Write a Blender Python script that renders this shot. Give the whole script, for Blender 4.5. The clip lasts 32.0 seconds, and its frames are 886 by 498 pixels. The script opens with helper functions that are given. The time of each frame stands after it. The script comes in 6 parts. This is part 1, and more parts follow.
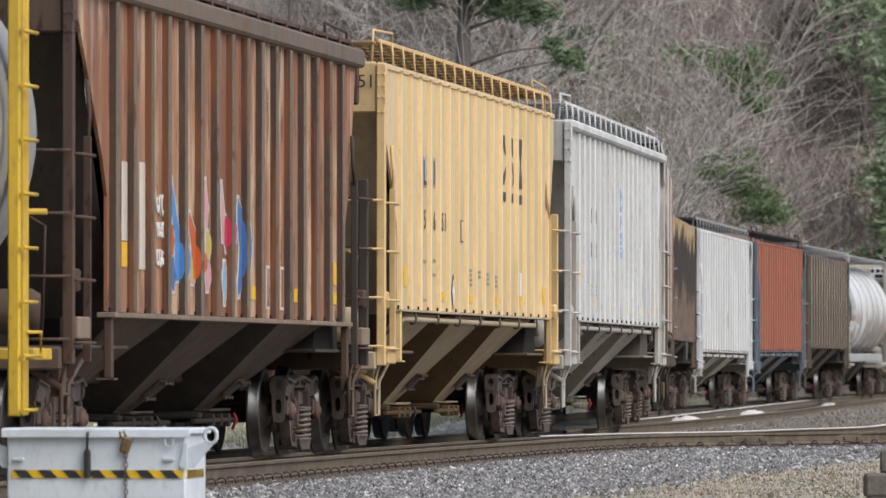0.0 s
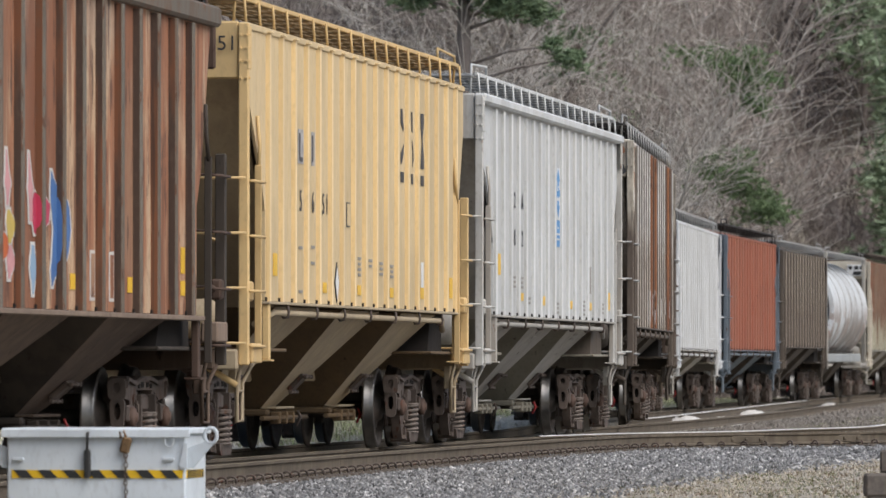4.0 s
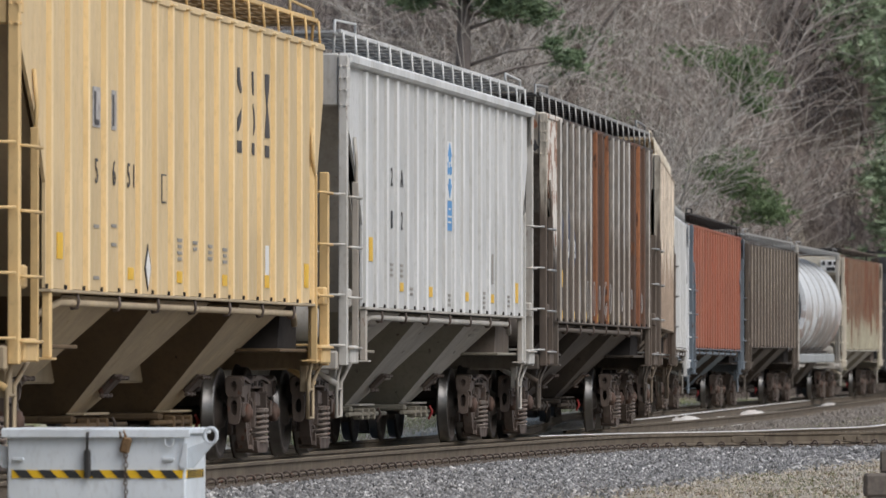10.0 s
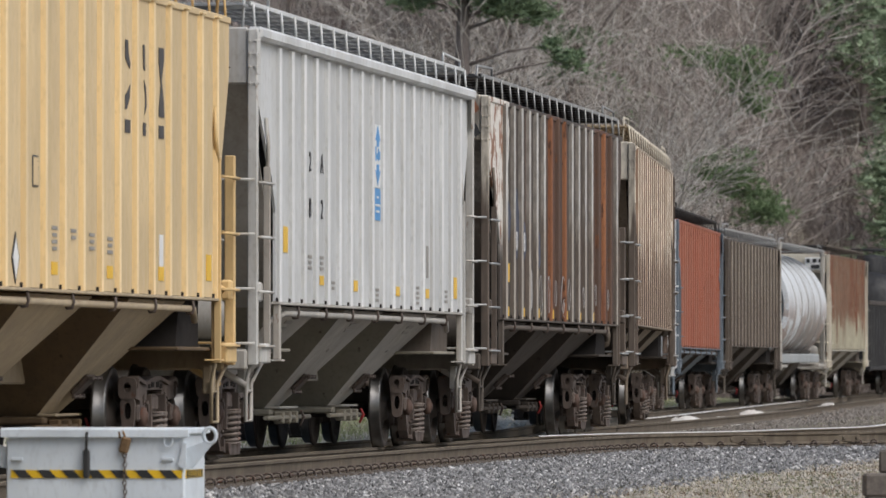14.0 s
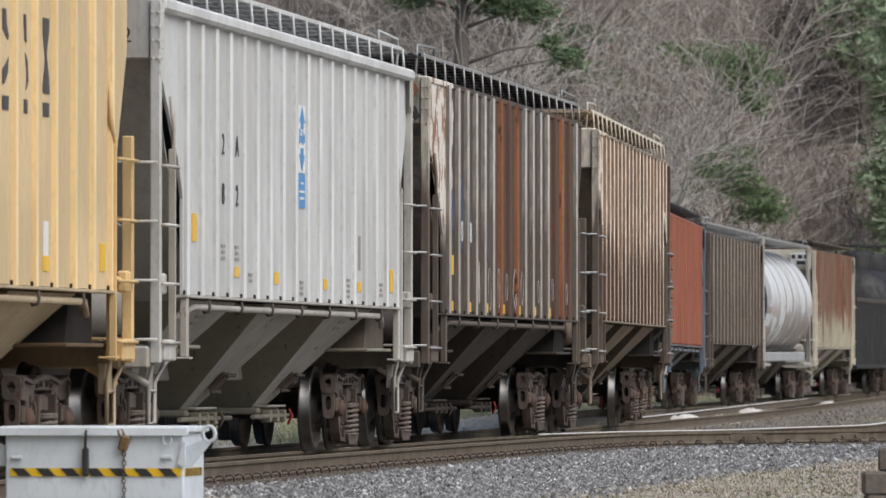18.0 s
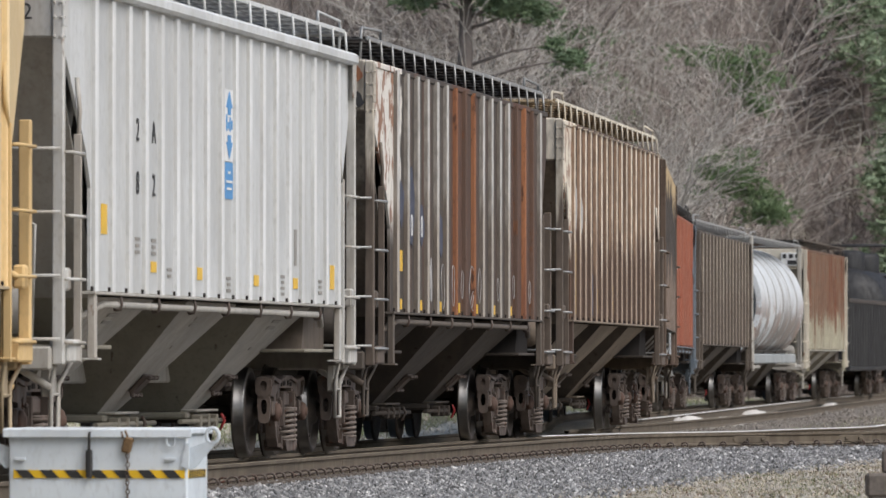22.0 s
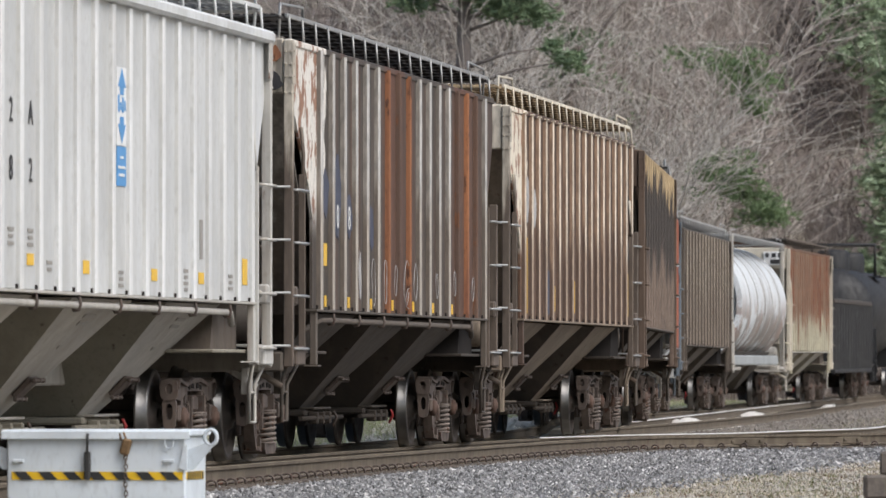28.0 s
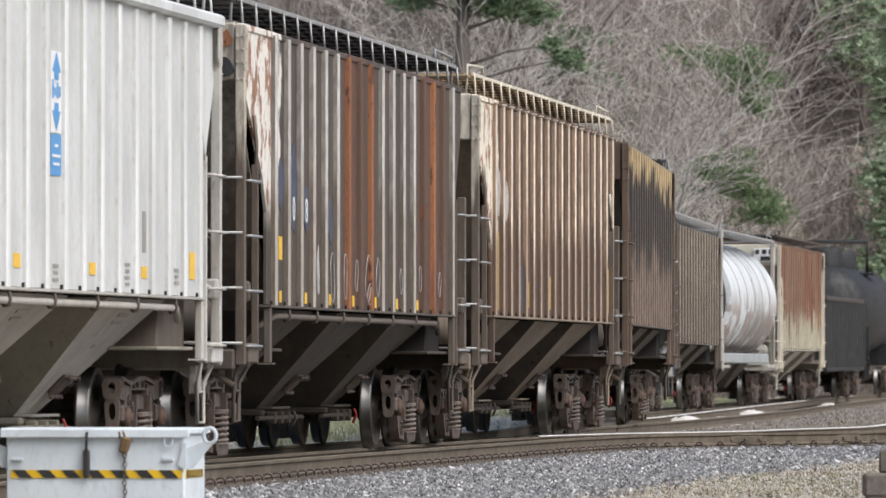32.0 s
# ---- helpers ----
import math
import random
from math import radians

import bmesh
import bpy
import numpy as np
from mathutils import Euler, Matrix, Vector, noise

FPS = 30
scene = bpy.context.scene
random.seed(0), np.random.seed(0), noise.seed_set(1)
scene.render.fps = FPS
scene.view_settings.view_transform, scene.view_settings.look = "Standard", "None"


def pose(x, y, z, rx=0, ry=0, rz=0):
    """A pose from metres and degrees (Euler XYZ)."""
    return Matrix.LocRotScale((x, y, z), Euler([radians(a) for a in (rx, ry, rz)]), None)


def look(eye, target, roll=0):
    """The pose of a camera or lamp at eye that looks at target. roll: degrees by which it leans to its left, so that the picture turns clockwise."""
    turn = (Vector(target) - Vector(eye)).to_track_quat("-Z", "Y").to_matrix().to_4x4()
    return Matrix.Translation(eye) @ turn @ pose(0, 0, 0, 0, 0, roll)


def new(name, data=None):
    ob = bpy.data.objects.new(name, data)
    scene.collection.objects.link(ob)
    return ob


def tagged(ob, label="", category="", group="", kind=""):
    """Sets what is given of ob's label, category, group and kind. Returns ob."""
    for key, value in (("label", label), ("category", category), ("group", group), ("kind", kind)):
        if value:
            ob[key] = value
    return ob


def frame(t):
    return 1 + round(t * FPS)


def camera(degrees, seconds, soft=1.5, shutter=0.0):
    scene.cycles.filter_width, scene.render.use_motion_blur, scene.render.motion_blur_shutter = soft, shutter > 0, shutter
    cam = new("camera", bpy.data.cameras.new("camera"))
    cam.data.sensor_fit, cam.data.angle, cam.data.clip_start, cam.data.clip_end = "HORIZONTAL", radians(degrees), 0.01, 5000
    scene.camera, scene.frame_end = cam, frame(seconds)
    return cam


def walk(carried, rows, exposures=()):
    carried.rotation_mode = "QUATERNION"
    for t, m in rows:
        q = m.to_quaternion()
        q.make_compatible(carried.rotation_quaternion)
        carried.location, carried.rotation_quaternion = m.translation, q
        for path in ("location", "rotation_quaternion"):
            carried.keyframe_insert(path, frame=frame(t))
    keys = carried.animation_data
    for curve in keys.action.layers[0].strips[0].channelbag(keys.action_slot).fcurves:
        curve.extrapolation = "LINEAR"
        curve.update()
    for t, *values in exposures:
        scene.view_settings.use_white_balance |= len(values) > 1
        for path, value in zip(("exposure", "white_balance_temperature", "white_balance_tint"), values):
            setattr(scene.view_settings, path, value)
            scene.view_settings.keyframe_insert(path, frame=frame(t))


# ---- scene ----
# ---------------- camera ----------------
EYE = Vector((0.0, 0.0, 0.94))
cam = camera(6.993, 32.0)
PITCH, YAW = 0.9497, 0.0
# small unsteadiness of the tripod: seconds, yaw and tilt in thousandths of a degree
SWAY = [(0, 0, 0), (13.5, 0, 0), (14.0, 7, 0), (14.5, 14, 0), (16.5, 13, -21), (17.0, 8, -27), (17.5, 13, -21),
        (18.0, 14, -14), (18.5, 14, 7), (19.0, 14, 20), (19.5, 14, 27), (20.0, 14, 27), (20.5, 13, 21), (21.0, 0, 20),
        (21.5, -13, 8), (22.0, -14, 0), (22.5, -7, 0), (23.0, 8, 6), (23.5, 20, 6), (24.0, 20, 0), (24.5, 14, -6),
        (25.0, 8, -8), (25.5, 7, -13), (27.5, -7, 13), (28.0, 0, 14), (28.5, 7, 13), (29.0, 14, 7), (29.5, 14, 0),
        (30.0, 20, 0), (31.0, 20, 0), (31.5, 14, 0), (32.0, 7, 0)]


def sight(yaw, tilt):
    a, b = radians(YAW + yaw / 1000), radians(PITCH + tilt / 1000)
    way = Vector((math.sin(a) * math.cos(b), math.cos(a) * math.cos(b), math.sin(b)))
    return look(EYE, EYE + way * 100)


# a long lens focused on the train: the slope behind is slightly soft
cam.data.dof.use_dof, cam.data.dof.focus_distance, cam.data.dof.aperture_fstop = True, 90.0, 7.6
walk(cam, [(t, sight(y, p)) for t, y, p in SWAY],
     [(0, 0.14), (3, 0.05), (6, -0.04), (9, -0.1), (13, -0.12), (17, -0.04), (25, 0.13), (29, 0.27), (32, 0.37)])

# ---------------- light ----------------
SUN_EL, SUN_AZ = 48.0, 128.0     # degrees; azimuth clockwise from +y
world = bpy.data.worlds.new("world")
scene.world = world
world.use_nodes = True
sky = world.node_tree.nodes.new("ShaderNodeTexSky")
sky.sky_type, sky.sun_disc = "NISHITA", False
sky.sun_elevation, sky.sun_rotation = radians(SUN_EL), radians(SUN_AZ)
sky.air_density, sky.dust_density, sky.ozone_density = 1.0, 2.6, 1.0
back = world.node_tree.nodes["Background"]
back.inputs["Strength"].default_value = 0.12
world.node_tree.links.new(sky.outputs[0], back.inputs[0])
sun_data = bpy.data.lights.new("sun", "SUN")
sun_data.energy, sun_data.angle, sun_data.color = 2.4, radians(50), (1.0, 0.99, 0.975)
sun_ob = new("sun", sun_data)
sun_way = Vector((math.sin(radians(SUN_AZ)) * math.cos(radians(SUN_EL)), math.cos(radians(SUN_AZ)) * math.cos(radians(SUN_EL)),
                  math.sin(radians(SUN_EL))))
sun_ob.matrix_world = look(sun_way * 60, (0, 0, 0))


# ---------------- the track's line ----------------
# heading (radians, from +y towards +x) every 15 m of track, s = 0 at (-1.096, 90.716)
HEAD = [0.151, 0.144, 0.134, 0.132, 0.124, 0.054, 0.018, 0.032, 0.080, 0.119, 0.125, 0.123, 0.125, 0.133, 0.141, 0.148,
        0.156, 0.163, 0.171, 0.178, 0.186]
S_TAB = np.arange(-130.0, 300.0, 0.5)
H_TAB = np.interp(S_TAB, -45 + 15 * np.arange(len(HEAD)), HEAD)
mid_h = (H_TAB[1:] + H_TAB[:-1]) / 2
X_TAB = np.concatenate([[0], np.cumsum(0.5 * np.sin(mid_h))])
Y_TAB = np.concatenate([[0], np.cumsum(0.5 * np.cos(mid_h))])
X_TAB += -1.096 - np.interp(0, S_TAB, X_TAB)
Y_TAB += 90.716 - np.interp(0, S_TAB, Y_TAB)


def on_track(s):
    """Place on the track's centre line at the rail's top."""
    z = np.interp(s, [40, 100, 160, 255], [0.0, -0.06, 0.07, 0.2])
    return Vector((np.interp(s, S_TAB, X_TAB), np.interp(s, S_TAB, Y_TAB), z))


def heading(s):
    return float(np.interp(s, S_TAB, H_TAB))


TRAVEL = (-27.1646, -22.8766, 3.5596, -0.4029, 0.1614, -0.013, -0.0906, 0.0507)


def travelled(t):
    """Place of the train's reference along the track at t seconds."""
    return float(np.polynomial.chebyshev.chebval(t / 16 - 1, TRAVEL))


PIVOT = 6.98      # half the distance of the bogie centres


def car_pose(s):
    a, b = on_track(s - PIVOT), on_track(s + PIVOT)
    d = b - a
    ang = math.atan2(d.y, d.x)
    m = (a + b) / 2
    return Matrix.Translation(m) @ Euler((0, -math.asin(d.z / d.length), ang)).to_matrix().to_4x4()


# ---------------- geometry helper ----------------
class Geo:
    """Collects vertices and faces of one mesh, with a material slot for each face."""

    def __init__(self):
        self.v, self.f, self.m, self.smooth = [], [], [], []

    def add(self, verts, faces, slot=0, smooth=False):
        n = len(self.v)
        self.v += [tuple(p) for p in verts]
        self.f += [tuple(i + n for i in f) for f in faces]
        self.m += [slot] * len(faces)
        self.smooth += [smooth] * len(faces)
        return self

    def box(self, x0, x1, y0, y1, z0, z1, c=0.0, slot=0, rot=None):
        """Box with chamfered edges of width c."""
        cx, cy, cz = (x0 + x1) / 2, (y0 + y1) / 2, (z0 + z1) / 2
        hx, hy, hz = abs(x1 - x0) / 2, abs(y1 - y0) / 2, abs(z1 - z0) / 2
        if c <= 0:
            vs = [Vector((sx * hx, sy * hy, sz * hz)) for sx in (-1, 1) for sy in (-1, 1) for sz in (-1, 1)]
            fs = [(0, 1, 3, 2), (4, 6, 7, 5), (0, 4, 5, 1), (2, 3, 7, 6), (0, 2, 6, 4), (1, 5, 7, 3)]
        else:
            c = min(c, hx * 0.9, hy * 0.9, hz * 0.9)
            vs, ids = [], {}
            for sx in (-1, 1):
                for sy in (-1, 1):
                    for sz in (-1, 1):
                        for k in range(3):
                            ids[sx, sy, sz, k] = len(vs)
                            vs.append(Vector((sx * (hx - (0 if k == 0 else c)), sy * (hy - (0 if k == 1 else c)),
                                              sz * (hz - (0 if k == 2 else c)))))
            fs = []
            loop = [(-1, -1), (1, -1), (1, 1), (-1, 1)]
            for k in range(3):
                for s in (-1, 1):
                    q = []
                    for a, b in loop:
                        key = {0: (s, a, b), 1: (b, s, a), 2: (a, b, s)}[k]
                        q.append(ids[(*key, k)])
                    fs.append(tuple(q if s > 0 else q[::-1]))
            for k in range(3):
                i, j = (k + 1) % 3, (k + 2) % 3
                for a in (-1, 1):
                    for b in (-1, 1):
                        def key(e):
                            t = [0, 0, 0]
                            t[k], t[i], t[j] = e, a, b
                            return tuple(t)
                        q = [ids[(*key(-1), i)], ids[(*key(1), i)], ids[(*key(1), j)], ids[(*key(-1), j)]]
                        fs.append(tuple(q if a * b > 0 else q[::-1]))
            for sx in (-1, 1):
                for sy in (-1, 1):
                    for sz in (-1, 1):
                        q = [ids[sx, sy, sz, 0], ids[sx, sy, sz, 1], ids[sx, sy, sz, 2]]
                        fs.append(tuple(q if sx * sy * sz > 0 else q[::-1]))
        if rot is not None:
            vs = [rot @ p for p in vs]
        return self.add([p + Vector((cx, cy, cz)) for p in vs], fs, slot)

    def tube(self, pts, r, n=6, slot=0, closed=False, cap=True):
        """Round bar along a line of points; r is a number or one for each point."""
        pts = [Vector(p) for p in pts]
        rs = r if hasattr(r, "__len__") else [r] * len(pts)
        rings, up = [], None
        for i, p in enumerate(pts):
            a = pts[i - 1] if i else (pts[-1] if closed else p)
            b = pts[i + 1] if i + 1 < len(pts) else (pts[0] if closed else p)
            d = (b - a).normalized()
            if up is None:
                up = Vector((0, 0, 1)) if abs(d.z) < 0.9 else Vector((1, 0, 0))
            u = d.cross(up)
            if u.length < 1e-6:
                u = d.cross(Vector((0.3, 0.7, 0.2)))
            u.normalize()
            w = u.cross(d).normalized()
            up = w
            rings.append([p + rs[i] * (math.cos(t) * u + math.sin(t) * w) for t in (2 * math.pi * k / n for k in range(n))])
        vs = [q for ring in rings for q in ring]
        fs = []
        m = len(pts)
        for i in range(m if closed else m - 1):
            j = (i + 1) % m
            for k in range(n):
                l = (k + 1) % n
                fs.append((i * n + k, i * n + l, j * n + l, j * n + k))
        self.add(vs, fs, slot, True)
        if cap and not closed:
            base = len(self.v) - len(vs)
            self.f += [tuple(base + k for k in range(n))[::-1], tuple(base + (m - 1) * n + k for k in range(n))]
            self.m += [slot] * 2
            self.smooth += [False] * 2
        return self

    def prism(self, poly, axis, a, b, slot=0):
        """Extrudes a polygon. axis 'x': poly is (y, z); 'y': (x, z); 'z': (x, y)."""
        def at(p, e):
            return {"x": (e, p[0], p[1]), "y": (p[0], e, p[1]), "z": (p[0], p[1], e)}[axis]
        n = len(poly)
        vs = [at(p, a) for p in poly] + [at(p, b) for p in poly]
        fs = [(i, (i + 1) % n, n + (i + 1) % n, n + i) for i in range(n)] + [tuple(range(n))[::-1], tuple(range(n, 2 * n))]
        return self.add(vs, fs, slot)

    def lathe(self, profile, n=32, axis="y", slot=0, at=(0, 0, 0), slots=None, smooth=True):
        """Turns (radius, along) round an axis."""
        at = Vector(at)
        vs = []
        for r, a in profile:
            for k in range(n):
                t = 2 * math.pi * k / n
                c, s = r * math.cos(t), r * math.sin(t)
                vs.append(at + Vector({"y": (c, a, s), "x": (a, c, s), "z": (c, s, a)}[axis]))
        start = len(self.v)
        self.v += [tuple(p) for p in vs]
        for i in range(len(profile) - 1):
            for k in range(n):
                l = (k + 1) % n
                self.f.append((start + i * n + k, start + i * n + l, start + (i + 1) * n + l, start + (i + 1) * n + k))
            self.m += [slots[i] if slots else slot] * n
            self.smooth += [smooth] * n
        return self

    def mesh(self, name, mats):
        me = bpy.data.meshes.new(name)
        me.from_pydata(self.v, [], self.f)
        for mt in mats if isinstance(mats, (list, tuple)) else [mats]:
            me.materials.append(mt)
        me.polygons.foreach_set("material_index", self.m)
        me.polygons.foreach_set("use_smooth", self.smooth)
        bm = bmesh.new()
        bm.from_mesh(me)
        bmesh.ops.recalc_face_normals(bm, faces=bm.faces)
        bm.to_mesh(me)
        bm.free()
        return me


def part(name, geo, material, parent, label="", at=None):
    """One mesh object under a thing or a part. geo: a Geo or a mesh to share."""
    me = geo if isinstance(geo, bpy.types.Mesh) else geo.mesh(name, material)
    ob = new(name, me)
    ob.parent = parent
    if at is not None:
        ob.matrix_basis = at if isinstance(at, Matrix) else Matrix.Translation(at)
    if label:
        tagged(ob, label)
    return ob


def thing(name, label, category, group="", kind="", geo=None, material=None, at=None):
    ob = new(name, geo.mesh(name, material) if geo else None)
    if at is not None:
        ob.matrix_world = at
    return tagged(ob, label, category, group, kind)

# ---------------- materials ----------------
class Mat:
    """A node material with a Principled surface and short calls for its nodes."""

    def __init__(self, name, rough=0.7, metal=0.0):
        self.m = bpy.data.materials.new(name)
        self.m.use_nodes = True
        self.nt = self.m.node_tree
        self.b = self.nt.nodes["Principled BSDF"]
        self.b.inputs["Roughness"].default_value, self.b.inputs["Metallic"].default_value = rough, metal
        self.tc = self.node("ShaderNodeTexCoord").outputs["Object"]
        self.rnd = self.node("ShaderNodeObjectInfo").outputs["Random"]

    def node(self, kind, **ins):
        n = self.nt.nodes.new(kind)
        for k, v in ins.items():
            self.set(n.inputs[k], v)
        return n

    def set(self, sock, v):
        if isinstance(v, bpy.types.NodeSocket):
            self.nt.links.new(v, sock)
        else:
            sock.default_value = v

    def noise(self, scale, stretch=(1, 1, 1), detail=5.0, rough=0.55, seed=0.0):
        mp = self.node("ShaderNodeMapping", Vector=self.tc, Scale=stretch, Location=(seed, seed * 0.7, seed * 1.3))
        n = self.nt.nodes.new("ShaderNodeTexNoise")
        n.noise_dimensions = "4D"
        self.set(n.inputs["Vector"], mp.outputs[0])
        mul = self.node("ShaderNodeMath")
        mul.operation = "MULTIPLY"
        self.set(mul.inputs[0], self.rnd)
        mul.inputs[1].default_value = 37.0
        self.set(n.inputs["W"], mul.outputs[0])
        n.inputs["Scale"].default_value, n.inputs["Detail"].default_value, n.inputs["Roughness"].default_value = scale, detail, rough
        return n.outputs["Fac"]

    def ramp(self, fac, a, b, hi=1.0, lo=0.0):
        n = self.node("ShaderNodeMapRange", Value=fac)
        n.interpolation_type = "SMOOTHSTEP"
        for k, v in (("From Min", a), ("From Max", b), ("To Min", lo), ("To Max", hi)):
            n.inputs[k].default_value = v
        return n.outputs[0]

    def mix(self, fac, a, b, blend="MIX"):
        n = self.nt.nodes.new("ShaderNodeMix")
        n.data_type, n.blend_type = "RGBA", blend
        self.set(n.inputs[0], fac)
        for sock, v in ((n.inputs[6], a), (n.inputs[7], b)):
            self.set(sock, v if isinstance(v, bpy.types.NodeSocket) else (*v, 1.0))
        return n.outputs[2]

    def math(self, op, a, b=0.0):
        n = self.nt.nodes.new("ShaderNodeMath")
        n.operation = op
        self.set(n.inputs[0], a)
        self.set(n.inputs[1], b)
        return n.outputs[0]

    def up(self):
        """Height in the object's own space."""
        n = self.node("ShaderNodeSeparateXYZ", Vector=self.tc)
        return n.outputs[2]

    def along(self):
        n = self.node("ShaderNodeSeparateXYZ", Vector=self.tc)
        return n.outputs[0]

    def color(self, c):
        self.set(self.b.inputs["Base Color"], c if isinstance(c, bpy.types.NodeSocket) else (*c, 1.0))
        return self

    def bump(self, h, strength=0.3, dist=0.01):
        n = self.node("ShaderNodeBump", Height=h, Strength=strength, Distance=dist)
        self.set(self.b.inputs["Normal"], n.outputs[0])
        return self

    def rough(self, v):
        self.set(self.b.inputs["Roughness"], v)
        return self


def painted(name, base, dirt, rust=(0.16, 0.06, 0.03), rust_amount=0.15, dirt_amount=0.5, rough=0.55, metal=0.0, seed=0.0):
    """Weathered paint: vertical dirt runs, blotches of fading and specks of rust."""
    m = Mat(name, rough, metal)
    runs = m.noise(1.0, (5.0, 5.0, 0.35), 6.0, 0.6, seed)
    blot = m.noise(0.8, (1, 1, 0.7), 4.0, 0.5, seed + 3)
    fine = m.noise(22.0, (1, 1, 0.5), 6.0, 0.6, seed + 7)
    spots = m.noise(6.0, (1.4, 1.4, 0.6), 8.0, 0.65, seed + 11)
    c = m.mix(m.ramp(blot, 0.4, 0.62), base, tuple(v * 0.8 for v in base))
    c = m.mix(m.ramp(runs, 0.42, 0.62, dirt_amount), c, dirt)
    c = m.mix(m.math("MULTIPLY", m.rnd, 0.22), c, tuple(v * 0.6 for v in dirt))
    c = m.mix(m.ramp(fine, 0.48, 0.7, 0.4), c, tuple(v * 0.7 for v in dirt))
    edge = 0.68 - 0.30 * rust_amount
    c = m.mix(m.ramp(spots, edge, edge + 0.08, 0.9), c, m.mix(m.ramp(fine, 0.3, 0.7), rust, tuple(v * 0.5 for v in rust)))
    m.color(c).bump(m.math("ADD", fine, spots), 0.25, 0.004)
    m.rough(m.ramp(spots, 0.3, 0.8, 0.9, rough))
    return m.m


def plain(name, c, rough=0.7, metal=0.0, vary=0.25, scale=8.0, bump=0.15):
    m = Mat(name, rough, metal)
    a = m.noise(scale, detail=6.0, rough=0.6)
    b = m.noise(scale * 0.12, detail=3.0, seed=5.0)
    col = m.mix(m.ramp(a, 0.3, 0.75), c, tuple(v * (1 - vary) for v in c))
    col = m.mix(m.ramp(b, 0.35, 0.7, 0.6), col, tuple(v * (1 - vary * 0.8) for v in c))
    m.color(col)
    if bump:
        m.bump(a, bump, 0.005)
    return m.m


BROWN_POST = painted("rusty brown post paint", (0.082, 0.049, 0.035), (0.11, 0.068, 0.048), (0.055, 0.022, 0.013), 0.45, 0.7, 0.75, seed=2)
BROWN_LOW = painted("brown underframe paint", (0.105, 0.071, 0.051), (0.145, 0.10, 0.072), (0.04, 0.02, 0.014), 0.3, 0.7, 0.8, seed=3)


def rusted_sheet():
    """Old brown paint worn to pinkish tan, with tall rust runs and dark chips."""
    m = Mat("rust-blotched brown sheet", 0.72)
    z = m.up()
    tall = m.noise(1.0, (1.6, 1.6, 0.5), 5.0, 0.55, 71.0)
    bay = m.noise(1.0, (0.9, 0.9, 0.10), 2.0, 0.5, 79.0)
    runs = m.noise(1.0, (4.5, 4.5, 0.28), 5.0, 0.6, 73.0)
    chips = m.noise(3.0, (2.0, 2.0, 0.4), 8.0, 0.7, 75.0)
    fine = m.noise(24.0, (1, 1, 0.4), 6.0, 0.6, 77.0)
    c = m.mix(m.ramp(tall, 0.44, 0.56), (0.53, 0.36, 0.225), (0.37, 0.165, 0.086))
    c = m.mix(m.ramp(bay, 0.48, 0.56, 0.7), c, (0.215, 0.085, 0.043))
    grey = m.math("MULTIPLY", m.ramp(z, 3.3, 4.3, 0.6), m.ramp(tall, 0.56, 0.44))
    c = m.mix(grey, c, (0.37, 0.30, 0.245))
    c = m.mix(m.ramp(runs, 0.51, 0.58, 0.75), c, (0.19, 0.072, 0.036))
    c = m.mix(m.ramp(runs, 0.42, 0.36, 0.8), c, (0.52, 0.385, 0.26))
    c = m.mix(m.ramp(chips, 0.55, 0.60, 0.85), c, (0.085, 0.040, 0.028))
    c = m.mix(m.ramp(fine, 0.5, 0.65, 0.4), c, (0.20, 0.10, 0.06))
    m.color(c).bump(m.math("ADD", fine, chips), 0.3, 0.004)
    return m.m


def rusted_post():
    """Flanks of the brown posts: dark grey-brown over orange rust, differing from post to post."""
    m = Mat("dark rust-brown post", 0.75)
    tall = m.noise(1.0, (2.0, 2.0, 0.35), 5.0, 0.6, 83.0)
    runs = m.noise(1.0, (14.0, 14.0, 0.4), 6.0, 0.62, 85.0)
    fine = m.noise(20.0, (1, 1, 0.4), 6.0, 0.6, 87.0)
    orange = m.math("ADD", tall, m.math("MULTIPLY", m.math("SUBTRACT", m.rnd, 0.5), 0.22))
    c = m.mix(m.ramp(orange, 0.44, 0.55), (0.062, 0.037, 0.025), (0.165, 0.063, 0.027))
    c = m.mix(m.ramp(runs, 0.48, 0.62, 0.8), c, (0.045, 0.026, 0.019))
    c = m.mix(m.ramp(fine, 0.5, 0.72, 0.4), c, (0.11, 0.075, 0.053))
    m.color(c).bump(fine, 0.3, 0.004)
    return m.m


RUST_FLANK = rusted_post()
CHORD = painted("weathered brown chord paint", (0.175, 0.12, 0.084), (0.15, 0.132, 0.108), (0.22, 0.095, 0.05), 0.4, 0.9, 0.7, seed=65)
SILL_PALE = painted("dusty pinkish sill paint", (0.27, 0.20, 0.15), (0.19, 0.135, 0.10), (0.15, 0.07, 0.045), 0.25, 0.7, 0.75, seed=66)
RUSTED = rusted_sheet()
# brown posts' outer face: lit edge put into a paler paint than the flank
TEAL_LIT = painted("grey-green worn post edge painted as lit", (0.175, 0.158, 0.128), (0.135, 0.09, 0.06), (0.15, 0.065, 0.034), 0.4, 0.8, 0.65, seed=61)
YELLOW = painted("faded yellow paint", (0.755, 0.575, 0.325), (0.64, 0.49, 0.295), (0.30, 0.19, 0.09), 0.02, 0.45, 0.5, seed=4)
YELLOW_POST = painted("faded yellow post paint", (0.76, 0.53, 0.245), (0.62, 0.43, 0.21), (0.30, 0.19, 0.09), 0.02, 0.4, 0.5, seed=5)
